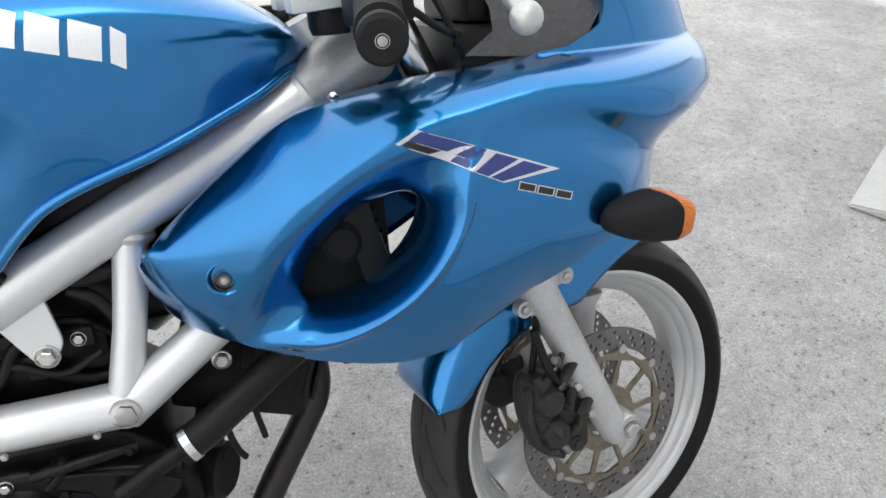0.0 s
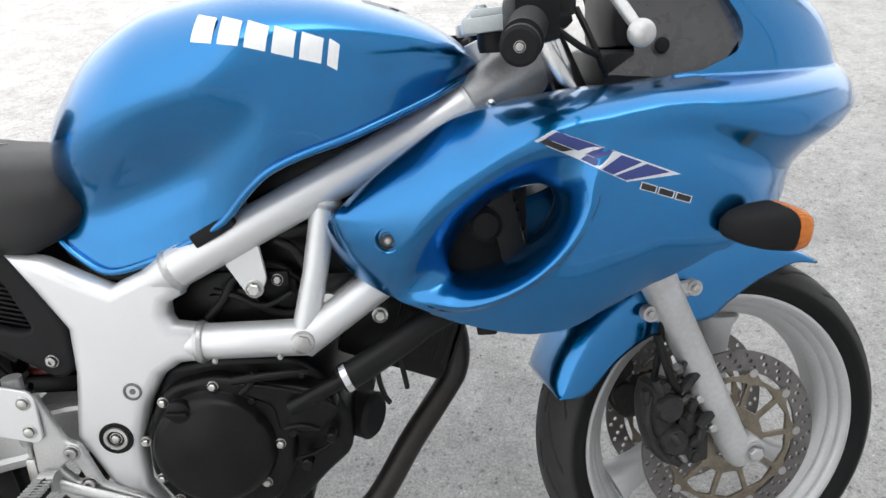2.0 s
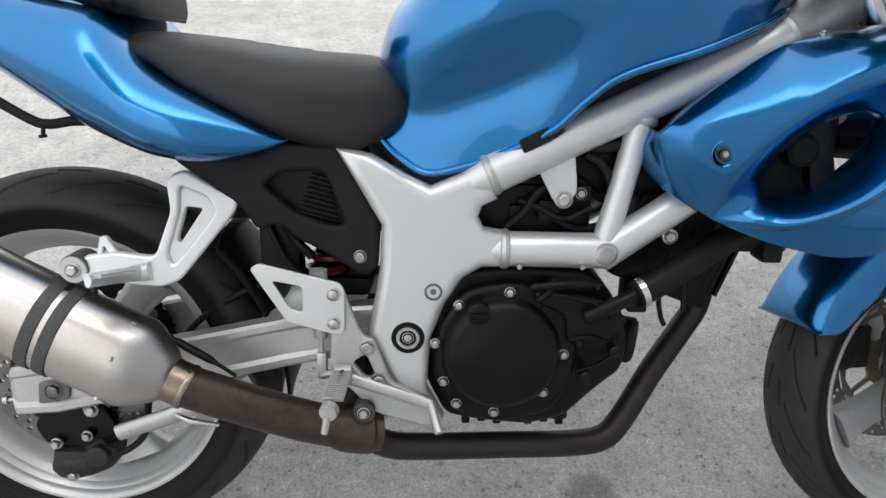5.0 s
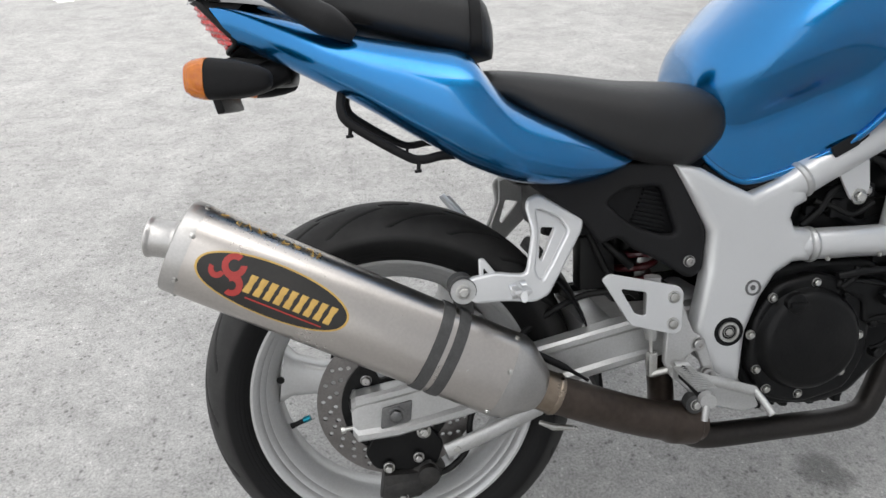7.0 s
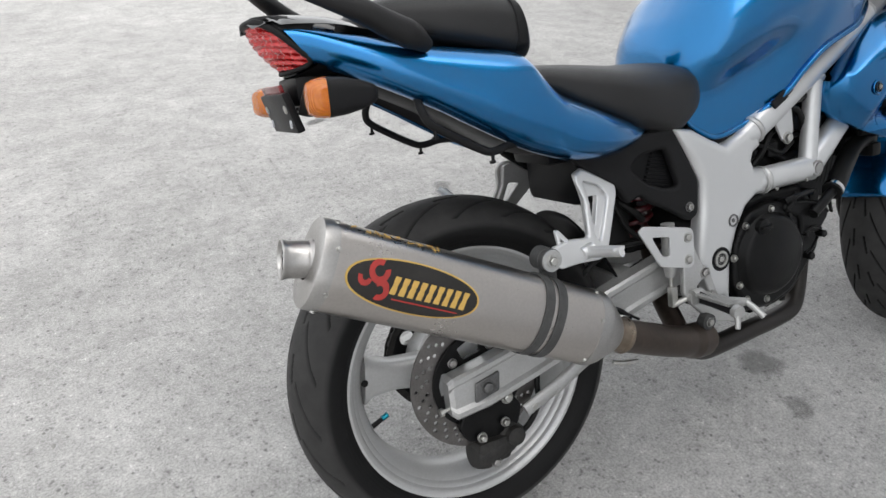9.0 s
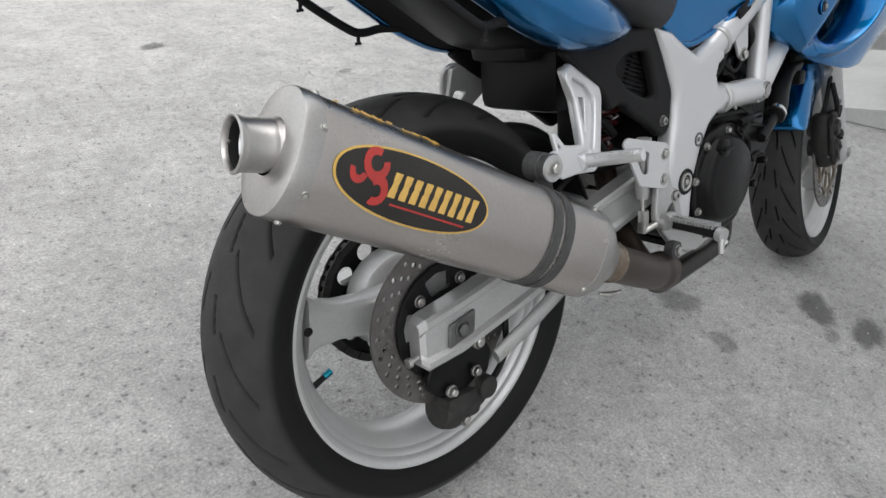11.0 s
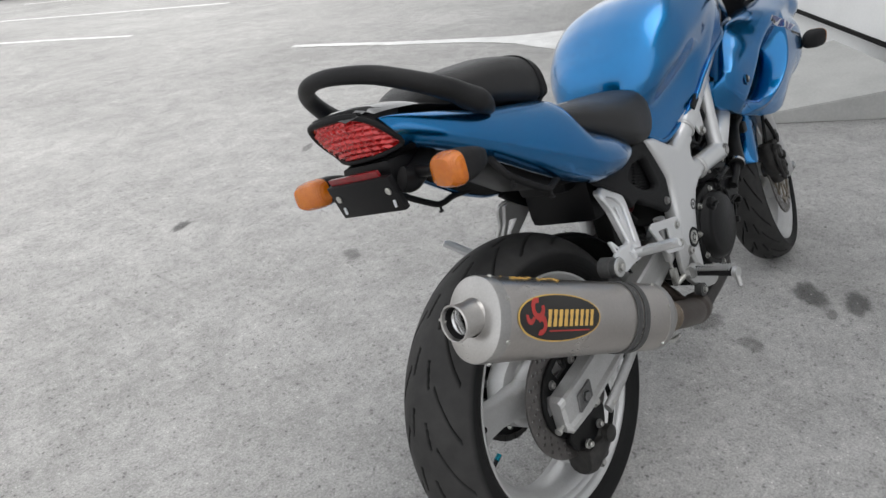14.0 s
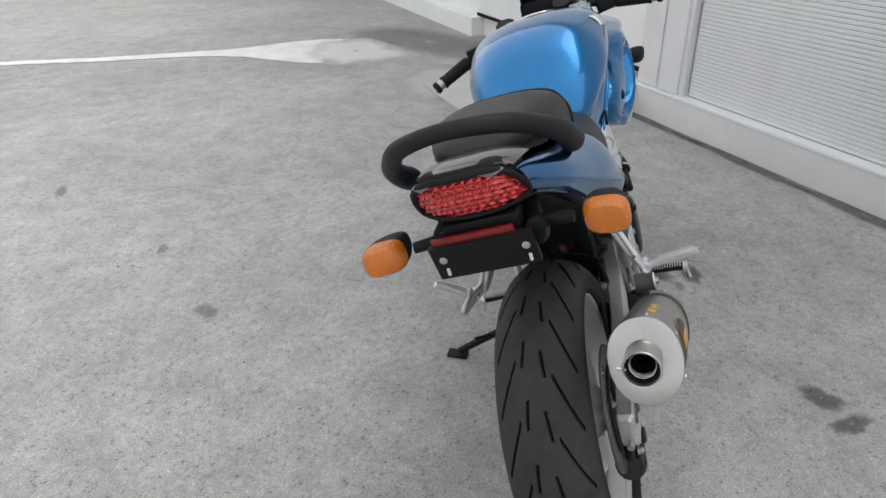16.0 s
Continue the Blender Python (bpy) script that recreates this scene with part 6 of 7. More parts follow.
    if s < 0:
        bm = bmesh.new()
        lathe(bm, [(-0.028, 0.0), (-0.028, 0.019), (-0.006, 0.019), (-0.005, 0.0175), (0.004, 0.0175), (0.005, 0.019), (0.007, 0.0185), (0.008, 0.012), (0.008, 0.0)], (0.098, -0.192, 0.522), (0, -1, 0), 32)
        part("silencer_mount", bm, M_WORN, hang2, "rubber-bushed silencer mount")
        bm = bmesh.new()
        lathe(bm, [(0.007, 0.0178), (0.0095, 0.0172), (0.0095, 0.0)], (0.098, -0.192, 0.522), (0, -1, 0), 28)
        part("washer", bm, M_CAST, hang2)
        bolt(hang2, (0.098, -0.201, 0.522), 0.0072, 0.007)
        bm = bmesh.new()
        box(bm, (0.086, -0.186, 0.462), (0.114, -0.176, 0.512), 0.003)
        part("mount_tongue", bm, M_WORN, hang2)

# ---------------------------------------------------------------- fairing
fr_zb = pchip([(0.832, 0.664), (0.845, 0.641), (0.893, 0.607), (0.958, 0.577), (1.025, 0.557), (1.093, 0.547), (1.129, 0.550), (1.199, 0.579), (1.27, 0.618), (1.32, 0.650)])
fr_zt = pchip([(0.832, 0.676), (0.845, 0.698), (0.870, 0.722), (0.941, 0.772), (1.010, 0.812), (1.056, 0.825), (1.142, 0.838), (1.24, 0.846), (1.32, 0.853)])
fr_w = pchip([(0.832, 0.118), (0.838, 0.136), (0.850, 0.152), (0.88, 0.171), (0.95, 0.188), (1.05, 0.206), (1.15, 0.215), (1.25, 0.215)])
fr_dt = pchip([(0.832, 0.010), (0.90, 0.040), (0.96, 0.066), (1.06, 0.092), (1.15, 0.088), (1.25, 0.078)])
fr_nose = pchip([(0.60, 1.47), (0.70, 1.472), (0.73, 1.486), (0.76, 1.516), (0.78, 1.545), (0.805, 1.562), (0.83, 1.560), (0.86, 1.548), (0.90, 1.530), (0.94, 1.492), (1.0, 1.42), (1.08, 1.31)])
fr_end = pchip([(0.640, 1.322), (0.655, 1.340), (0.690, 1.405), (0.711, 1.445), (0.735, 1.475), (0.75, 1.50)])
fr_screen = pchip([(0.853, 1.32), (0.874, 1.366), (0.896, 1.374), (0.939, 1.352), (1.0, 1.300), (1.06, 1.245)])
fr_hollow = pchip([(1.10, 0.792), (1.294, 0.783), (1.327, 0.772), (1.38, 0.750), (1.42, 0.735)])
IN_C, IN_A, IN_AX, IN_BX = (1.064, 0.674), radians(38), 0.083, 0.0385


def intake(x, z):
    dx, dz = x - IN_C[0], z - IN_C[1]
    a, b = dx * math.cos(IN_A) + dz * math.sin(IN_A), -dx * math.sin(IN_A) + dz * math.cos(IN_A)
    return (abs(a / IN_AX)**1.9 + abs(b / IN_BX)**1.9)**(1 / 1.9)


def smooth01(t):
    t = min(max(t, 0), 1)
    return t * t * (3 - 2 * t)


def fairing_width(x, z):
    """Half width of the fairing's skin at a place of its side view."""
    xx = min(x, 1.25)
    w, top, bot = fr_w(xx), fr_zt(xx), fr_zb(xx)
    if z > 0.70:
        s = (z - 0.70) / max(top - 0.70, 0.02)
        y = w - fr_dt(xx) * min(s, 1)**(2.6 + 5.5 * smooth01((xx - 1.0) / 0.16)) - max(0, z - top) * 0.32
    else:
        s = (0.70 - z) / max(0.70 - bot, 0.02)
        y = w - 0.034 * min(s, 1.2)**2
    if x > 1.25:
        n = max(fr_nose(z), 1.27)
        t = min(max((x - 1.25) / (n - 1.25), 0), 1)
        y *= max(1 - t**2.6, 0)**0.5
    # long hollow below the ridge, deepening towards the lamp
    y -= 0.024 * math.exp(-((z - fr_hollow(x)) / 0.028)**2) * smooth01((x - 1.14) / 0.20) * max(1 - max(x - 1.25, 0) / 0.30, 0)**0.5
    e = intake(x, z)
    b = -(x - IN_C[0]) * math.sin(IN_A) + (z - IN_C[1]) * math.cos(IN_A)
    far = 1.46 + 0.85 * smooth01(b / 0.05 + 0.35)
    y -= 0.052 * min(max((far - e) / (far - 1.0), 0), 1)**1.7
    y += 0.0030 * math.exp(-((e - 1.48) / 0.12)**2) * (1 - smooth01(b / 0.03 + 0.7))
    return y


def fairing_mesh():
    bm = bmesh.new()
    xs = np.concatenate([[0.832, 0.834, 0.838, 0.844], np.linspace(0.852, 1.32, 112)])
    nz = 72
    grid = []
    for x in xs:
        b, t = fr_zb(x), fr_zt(x)
        col = []
        for v in np.linspace(0, 1, nz):
            z = b + (t - b) * v
            xx = x
            e = intake(xx, z)
            col.append(bm.verts.new((xx, -fairing_width(xx, z), z)))
        grid.append(col)
    for a, b in zip(grid, grid[1:]):
        for i in range(nz - 1):
            q = (a[i], b[i], b[i + 1], a[i + 1])
            if all(intake(v.co.x, v.co.z) < 1.5 for v in q):
                continue
            bm.faces.new(q)
    loose = [v for v in bm.verts if not v.link_faces]
    bmesh.ops.delete(bm, geom=loose, context="VERTS")
    # dished surround of the opening, on rings of its own, and its throat
    rings = []
    n = 120
    for lev in (1.62, 1.56, 1.50, 1.45, 1.40, 1.30, 1.22, 1.15, 1.09, 1.04, 1.0):
        ring = []
        for k in range(n):
            w = 2 * math.pi * k / n
            dx, dz = math.cos(w), math.sin(w)
            r = lev / intake(IN_C[0] + dx, IN_C[1] + dz)
            x, z = IN_C[0] + dx * r, IN_C[1] + dz * r
            ring.append((x, -fairing_width(x, z) - 0.0005, z))
        rings.append(ring)
    for back, grow in ((0.006, 0.985), (0.016, 0.99), (0.030, 1.02)):
        rings.append([(IN_C[0] + (x - IN_C[0]) * grow, y + back, IN_C[1] + (z - IN_C[1]) * grow) for x, y, z in rings[10]])
    loft(bm, rings, True, False)
    # nose
    zb, zt = fr_zb(1.32), fr_zt(1.32)
    zs = [zb + (zt - zb) * v for v in np.linspace(0, 1, nz)] + list(np.linspace(zt + 0.004, 1.05, 40))
    rows = []
    for z in zs:
        x0 = 1.32 if z <= zt + 1e-6 else fr_screen(z)
        x1 = max(min(fr_nose(z), fr_end(z) if z < 0.75 else 9), x0 + 0.002)
        rows.append([bm.verts.new((x, -fairing_width(x, z), z)) for x in (x0 + (x1 - x0) * math.sin(u * math.pi / 2) for u in np.linspace(0, 1, 40))])
    lamp = []
    for a, b in zip(rows, rows[1:]):
        for i in range(39):
            f = bm.faces.new((a[i], a[i + 1], b[i + 1], b[i]))
            c = f.calc_center_median()
            if 0.778 < c.z < 0.895 and i > 24:
                f.material_index = 1
    bmesh.ops.remove_doubles(bm, verts=bm.verts, dist=0.0006)
    # inward flanges along the open edges
    outer = [e for e in bm.edges if e.is_boundary and not any(intake(v.co.x, v.co.z) < 1.3 for v in e.verts) and not all(abs(v.co.y) < 0.004 for v in e.verts)]
    res = bmesh.ops.extrude_edge_only(bm, edges=outer)
    for v in res["geom"]:
        if isinstance(v, bmesh.types.BMVert):
            v.co.y += 0.030
            v.co.z += 0.006 if v.co.z < 0.70 else -0.006
    return to_mesh(bm)


fm = fairing_mesh()
fairing = part("fairing", fm, [M_BLUE, M_LAMP], bike, "metallic blue half fairing with an air opening", sharp=70)
part("fairing_side", mirrored(fm), [M_BLUE, M_LAMP], fairing, sharp=70)
for s in (-1, 1):
    bm = bmesh.new()
    lathe(bm, [(-0.004, 0.0), (-0.004, 0.0085), (0.0, 0.0145), (0.0012, 0.0160), (0.0, 0.0172)], (0.921, s * (fairing_width(0.921, 0.679) - 0.0006), 0.679), (0, s, 0), 28)
    part("bolt_recess", bm, M_BLUE, fairing)
    bolt(fairing, (0.921, s * (fairing_width(0.921, 0.679) + 0.0012), 0.679), 0.0074, 0.002, (0, s, 0), M_GLOSSBLK, "washer", False)
    bolt(fairing, (0.921, s * (fairing_width(0.921, 0.679) + 0.0030), 0.679), 0.0030, 0.002, (0, s, 0), M_BOLT, "bolt", False)
    bolt(fairing, (1.059, s * 0.118, 0.826), 0.0042, 0.004, (0, s * 0.4, 1), M_CHROME, "bolt", False)
    indicator(fairing, (1.335, s * 0.150, 0.700), (1.376, s * 0.228, 0.685), (1, s * 0.06, 0.02), (0.030, 0.0265, 0.058), "front indicator on a short black stalk")
    # smoked screen
    bm = bmesh.new()
    rows = []
    for v in np.linspace(0, 1, 14):
        row = []
        for u in np.linspace(0, 1, 18):
            z = 0.842 + 0.30 * v
            xf = fr_screen(max(z, 0.853)) - max(0, z - 1.06) * 0.92 + 0.004
            xb = pchip([(0.842, 1.205), (0.875, 1.245), (0.90, 1.235), (1.0, 1.20), (1.142, 1.16)])(z)
            x = xf + (xb - xf) * (1 - u)
            y = fairing_width(max(min(x, 1.30), 0.9), min(max(z, 0.852), 0.9)) - 0.012 - max(0, z - 0.86) * 0.22
            if x > 1.30:
                y = min(y, fairing_width(x, z) - 0.003)
            row.append(bm.verts.new((x, s * y, z + 0.01 * (1 - u) * (1 - v))))
        rows.append(row)
    for a, b in zip(rows, rows[1:]):
        for i in range(17):
            bm.faces.new((a[i], a[i + 1], b[i + 1], b[i]))
    part("windscreen", bm, M_SCREEN, fairing, "dark smoked windscreen", sharp=60)
    bm = bmesh.new()
    lathe(bm, [(0, 0.0095), (0.003, 0.0085), (0.0035, 0.0)], (1.272, s * (fairing_width(1.272, 0.87) - 0.010), 0.883), (0, s, 0.1), 18)
    part("screen_bolt", bm, M_DARKGAP, fairing)


def fairing_patch(outline, lift, mat, name, label="", n=10):
    """A thin film on the fairing's right side over a four-cornered outline of (x, z)."""
    a, b, c, d = [Vector((*p, 0)) for p in outline]
    bm = bmesh.new()
    rows = []
    for i in range(n + 1):
        u = i / n
        row = []
        for j in range(5):
            v = j / 4
            p = (a * (1 - u) + b * u) * (1 - v) + (d * (1 - u) + c * u) * v
            row.append(bm.verts.new((p.x, -fairing_width(p.x, p.y) - lift, p.y)))
        rows.append(row)
    for p, q in zip(rows, rows[1:]):
        for j in range(4):
            bm.faces.new((p[j], p[j + 1], q[j + 1], q[j]))
    return part(name, bm, mat, fairing, label)


def blend(quad, u, v):
    a, b, c, d = [Vector(p) for p in quad]
    return (a * (1 - u) + b * u) * (1 - v) + (d * (1 - u) + c * u) * v


EM_A = [(1.100, 0.790), (1.122, 0.801), (1.195, 0.774), (1.172, 0.757)]
EM_B = [(1.172, 0.757), (1.195, 0.774), (1.268, 0.746), (1.205, 0.741)]
for quad in (EM_A, EM_B):
    fairing_patch(quad, 0.0008, M_SILVERFILM, "emblem_ground", "silver-edged emblem on the fairing")
for quad, m, corners in ((EM_A, M_NAVY, ((0.40, 0.06), (0.97, 0.06), (0.97, 0.94), (0.40, 0.86))), (EM_A, M_DARKFILM, ((0.05, 0.08), (0.36, 0.06), (0.36, 0.52), (0.05, 0.44))), (EM_A, M_NAVY, ((0.05, 0.52), (0.36, 0.60), (0.36, 0.88), (0.05, 0.94))),
                         (EM_B, M_NAVY, ((0.03, 0.08), (0.93, 0.08), (0.93, 0.42), (0.03, 0.46))), (EM_B, M_NAVY, ((0.03, 0.54), (0.93, 0.50), (0.93, 0.88), (0.03, 0.90)))):
    fairing_patch([blend(quad, u, v) for u, v in corners], 0.0013, m, "emblem_shape")
for k in range(3):
    x, z = 1.222 + k * 0.0205, 0.7405 - k * 0.0068
    fairing_patch([(x, z), (x + 0.019, z - 0.0063), (x + 0.0165, z - 0.0145), (x - 0.0025, z - 0.0085)], 0.0010, M_SILVERFILM, "emblem_edge")
    fairing_patch([(x + 0.001, z - 0.0014), (x + 0.0172, z - 0.0068), (x + 0.0152, z - 0.0130), (x - 0.0010, z - 0.0078)], 0.0015, M_DARKFILM, "emblem_bar")

# parts behind the fairing
bm = bmesh.new()
box(bm, (-0.018, -0.135, -0.10), (0.018, 0.135, 0.10), 0.006, Matrix.Translation((1.078, 0, 0.655)) @ Matrix.Rotation(radians(-14), 4, "Y"))
radiator = part("radiator", bm, M_ENGINE, bike, "black radiator")
for k in range(14):
    bm = bmesh.new()
    box(bm, (0.0185, -0.125, -0.093 + k * 0.0135), (0.0215, 0.125, -0.088 + k * 0.0135), 0.0, Matrix.Translation((1.078, 0, 0.655)) @ Matrix.Rotation(radians(-14), 4, "Y"))
    part("fin", bm, M_ENGINE, radiator)
# neck coloured near-black so it sinks into the opening's painted shade
bm = bmesh.new()
lathe(bm, [(-0.02, 0), (-0.02, 0.022), (0.05, 0.022), (0.055, 0.016), (0.055, 0)], (1.045, -0.09, 0.675), (0, -1, 0.1), 20)
part("filler_neck", bm, M_DARKGAP, radiator)
# near-black panel paints the opening's inner shade and hides the radiator
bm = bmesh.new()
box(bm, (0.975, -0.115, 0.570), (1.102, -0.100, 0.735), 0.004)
part("air_duct", bm, M_DARKGAP, bike, "duct panel inside the fairing opening, blackened for its shade")
bm = bmesh.new()
box(bm, (0.96, -0.09, 0.525), (1.075, 0.09, 0.57), 0.012)
part("radiator_hose", bm, M_HOSE, bike, "black hose under the fairing")
bm = bmesh.new()
box(bm, (1.03, -0.105, 0.515), (1.06, -0.06, 0.545), 0.006)
part("radiator_bracket", bm, M_HOSE, bike)

# ---------------------------------------------------------------- fork, handlebars, front mudguard
FORK_D = Vector((-math.sin(RAKE), 0, math.cos(RAKE)))
UN = STEERED.inverted()
fork = None
for s in (-1, 1):
    foot = Vector((FAX[0] + 0.004, s * 0.092, FAX[1] - 0.022))
    bm = bmesh.new()
    tube(bm, [foot + FORK_D * d for d in (0.0, 0.012, 0.05, 0.28, 0.325, 0.345, 0.350)], [0.016, 0.0215, 0.0240, 0.0250, 0.0268, 0.0272, 0.0225], 24)
    lathe(bm, [(-0.020, 0), (-0.020, 0.019), (-0.016, 0.0215), (0.016, 0.0215), (0.016, 0)], (FAX[0] + 0.012, s * 0.092, FAX[1]), (0, 1, 0), 26)
    me = steer(to_mesh(bm))
    if fork is None:
        fork = part("front_fork", me, M_FORK, bike, "scuffed grey front fork leg")
    else:
        part("fork_leg", me, M_FORK, fork)
    bm = bmesh.new()
    tube(bm, [foot + FORK_D * d for d in (0.345, 0.755)], 0.0205, 22)
    part("stanchion", steer(to_mesh(bm)), M_CHROME, fork, "chrome fork tube")
    bm = bmesh.new()
    tube(bm, [foot + FORK_D * d for d in (0.348, 0.352, 0.362)], [0.026, 0.0265, 0.0225], 22)
    part("dust_seal", steer(to_mesh(bm)), M_BLACK, fork)
    for p in ((1.267, -0.085, 0.521), (1.332, -0.066, 0.551)):
        q = UN @ Vector(p)
        q.y = s * 0.094
        base = foot + FORK_D * ((q.z - foot.z) / FORK_D.z - 0.006)
        bm = bmesh.new()
        tube(bm, [base, q], [0.015, 0.0115], 14, flat=0.5, up=(0, 0, 1))
        lathe(bm, [(-0.007, 0), (-0.007, 0.0115), (0.007, 0.0115), (0.007, 0)], q, (0, 1, 0), 20)
        part("mudguard_lug", steer(to_mesh(bm)), M_FORK, fork)
        q2 = STEERED @ (q + Vector((0, s * 0.007, 0)))
        bolt(fork, q2, 0.0058, 0.004, (0.13 * -s, s, 0), M_CAP, "bolt", False)
    q2 = STEERED @ Vector((FAX[0] + 0.012, s * 0.112, FAX[1]))
    bolt(fork, q2, 0.0115, 0.010, (0.13 * -s, s, 0), M_CAST, "axle_nut")
bm = bmesh.new()
for zc, hh in ((0.685, 0.022), (0.915, 0.016)):
    c = Vector((FAX[0], 0, FAX[1])) + FORK_D * ((zc - FAX[1]) / FORK_D.z)
    box(bm, (-0.035, -0.118, -hh), (0.030, 0.118, hh), 0.012, Matrix.Translation(c) @ Matrix.Rotation(-RAKE, 4, "Y"))
part("yoke", steer(to_mesh(bm)), M_BLACK, fork, "black fork yokes")
for s in (-1, 1):
    bm = bmesh.new()
    c = Vector((FAX[0] - 0.075, s * 0.082, FAX[1] + 0.050))
    tube(bm, spline([c + Vector((-0.052, 0, 0.075)), c + Vector((-0.060, 0, 0.035)), c + Vector((-0.045, 0, -0.02)), c + Vector((-0.010, 0, -0.052))], 5), [0.020] + [0.028] * 13 + [0.026, 0.020], 14, up=(0, 1, 0))
    lathe(bm, [(-0.036, 0.0), (-0.036, 0.018), (-0.030, 0.022), (0.034, 0.022), (0.034, 0)], c + Vector((-0.050, 0, 0.040)), (0, -s, 0), 20)
    lathe(bm, [(-0.036, 0.0), (-0.036, 0.018), (-0.030, 0.022), (0.034, 0.022), (0.034, 0)], c + Vector((-0.042, 0, -0.012)), (0, -s, 0), 20)
    box(bm, tuple(c + Vector((-0.03, -0.02, -0.06))), tuple(c + Vector((0.02, 0.02, 0.02))), 0.008)
    cal = part("front_caliper", steer(to_mesh(bm)), M_GRIME, fork, "dirty black front brake caliper")
    for dx, dz in ((-0.01, 0.045), (0.012, -0.005)):
        bolt(cal, STEERED @ (c + Vector((dx + 0.012, s * 0.018, dz))), 0.0072, 0.008, (0.13 * -s, s, 0), M_CAST)
    bm = bmesh.new()
    tube(bm, spline([c + Vector((-0.06, s * 0.0, 0.07)), c + Vector((-0.055, s * 0.01, 0.14)), c + Vector((-0.06, s * 0.02, 0.22)), c + Vector((-0.12, s * 0.02, 0.34)), c + Vector((-0.18, 0, 0.45))], 6), 0.0052, 10)
    tube(bm, spline([c + Vector((-0.03, s * 0.02, 0.06)), c + Vector((-0.05, s * 0.03, 0.09)), c + Vector((-0.065, s * 0.02, 0.15))], 5), 0.006, 10)
    part("brake_hose", steer(to_mesh(bm)), M_HOSE, cal)
    bm = bmesh.new()
    box(bm, tuple(c + Vector((-0.012, -0.010, 0.07))), tuple(c + Vector((0.03, 0.010, 0.105))), 0.004)
    part("caliper_bracket", steer(to_mesh(bm)), M_CAST, cal)
    rnd = random.Random(17)
    for k in range(16):
        at = c + Vector((rnd.uniform(-0.085, 0.012), s * rnd.uniform(0.012, 0.030), rnd.uniform(-0.06, 0.10)))
        to = at + Vector((rnd.uniform(-0.022, 0.022), s * rnd.uniform(-0.004, 0.010), rnd.uniform(-0.026, 0.026)))
        r = rnd.uniform(0.004, 0.0095)
        bm = bmesh.new()
        tube(bm, [at, (at + to) / 2 + Vector((0, 0, 0.003)), to], [r * 0.8, r, r * 0.7], 9)
        part("caliper_lug", steer(to_mesh(bm)), M_GRIME if k % 4 else M_DULL, cal)
    # grimy lumps of the caliper: banjo, pad pin, bleed nipple and web
    for dx, dz, r, h in ((-0.055, 0.070, 0.010, 0.030), (-0.020, 0.020, 0.007, 0.034), (-0.048, -0.040, 0.006, 0.036), (-0.005, -0.048, 0.011, 0.030)):
        bm = bmesh.new()
        lathe(bm, [(0.0, r), (h - 0.006, r), (h - 0.004, r * 0.75), (h, r * 0.7), (h, 0.0)], c + Vector((dx, 0, dz)), (0, s, 0.1), 14)
        part("caliper_boss", steer(to_mesh(bm)), M_GRIME, cal)
    bm = bmesh.new()
    tube(bm, spline([c + Vector((-0.075, s * 0.02, 0.06)), c + Vector((-0.082, s * 0.024, 0.02)), c + Vector((-0.066, s * 0.024, -0.025)), c + Vector((-0.03, s * 0.022, -0.055))], 4), 0.006, 8)
    part("caliper_rib", steer(to_mesh(bm)), M_GRIME, cal)
sk = pchip([(64, 0.300), (70, 0.292), (80, 0.262), (92, 0.228), (102, 0.208), (112, 0.215), (128, 0.233), (140, 0.243), (149, 0.250), (154, 0.258), (157, 0.272), (158.6, 0.296)])
crn = pchip([(64, 0.308), (74, 0.318), (90, 0.328), (112, 0.326), (140, 0.318), (152, 0.314), (157, 0.309), (158.6, 0.301)])
bm = bmesh.new()
rings = []
for deg in np.concatenate([np.linspace(64, 148, 52), np.linspace(148.6, 158.6, 20)]):
    a = radians(deg)
    rc, rs = crn(deg), min(sk(deg), crn(deg) - 0.004)
    prof = spline([(0.074, rs), (0.075, rs + 0.25 * (rc - rs)), (0.071, rs + 0.62 * (rc - rs)), (0.054, rs + 0.90 * (rc - rs)), (0.028, rs + 0.985 * (rc - rs)), (0, rc)], 4)
    full = [(p[0], p[1]) for p in prof] + [(-p[0], p[1]) for p in prof[-2::-1]]
    rings.append([(FAX[0] + r * math.cos(a), y, FAX[1] + r * math.sin(a)) for y, r in full])
loft(bm, rings, False)
guard = part("front_mudguard", steer(to_mesh(bm)), M_BLUE, bike, "metallic blue front mudguard", sharp=60)
guard.modifiers.new("thickness", "SOLIDIFY").thickness = 0.0025

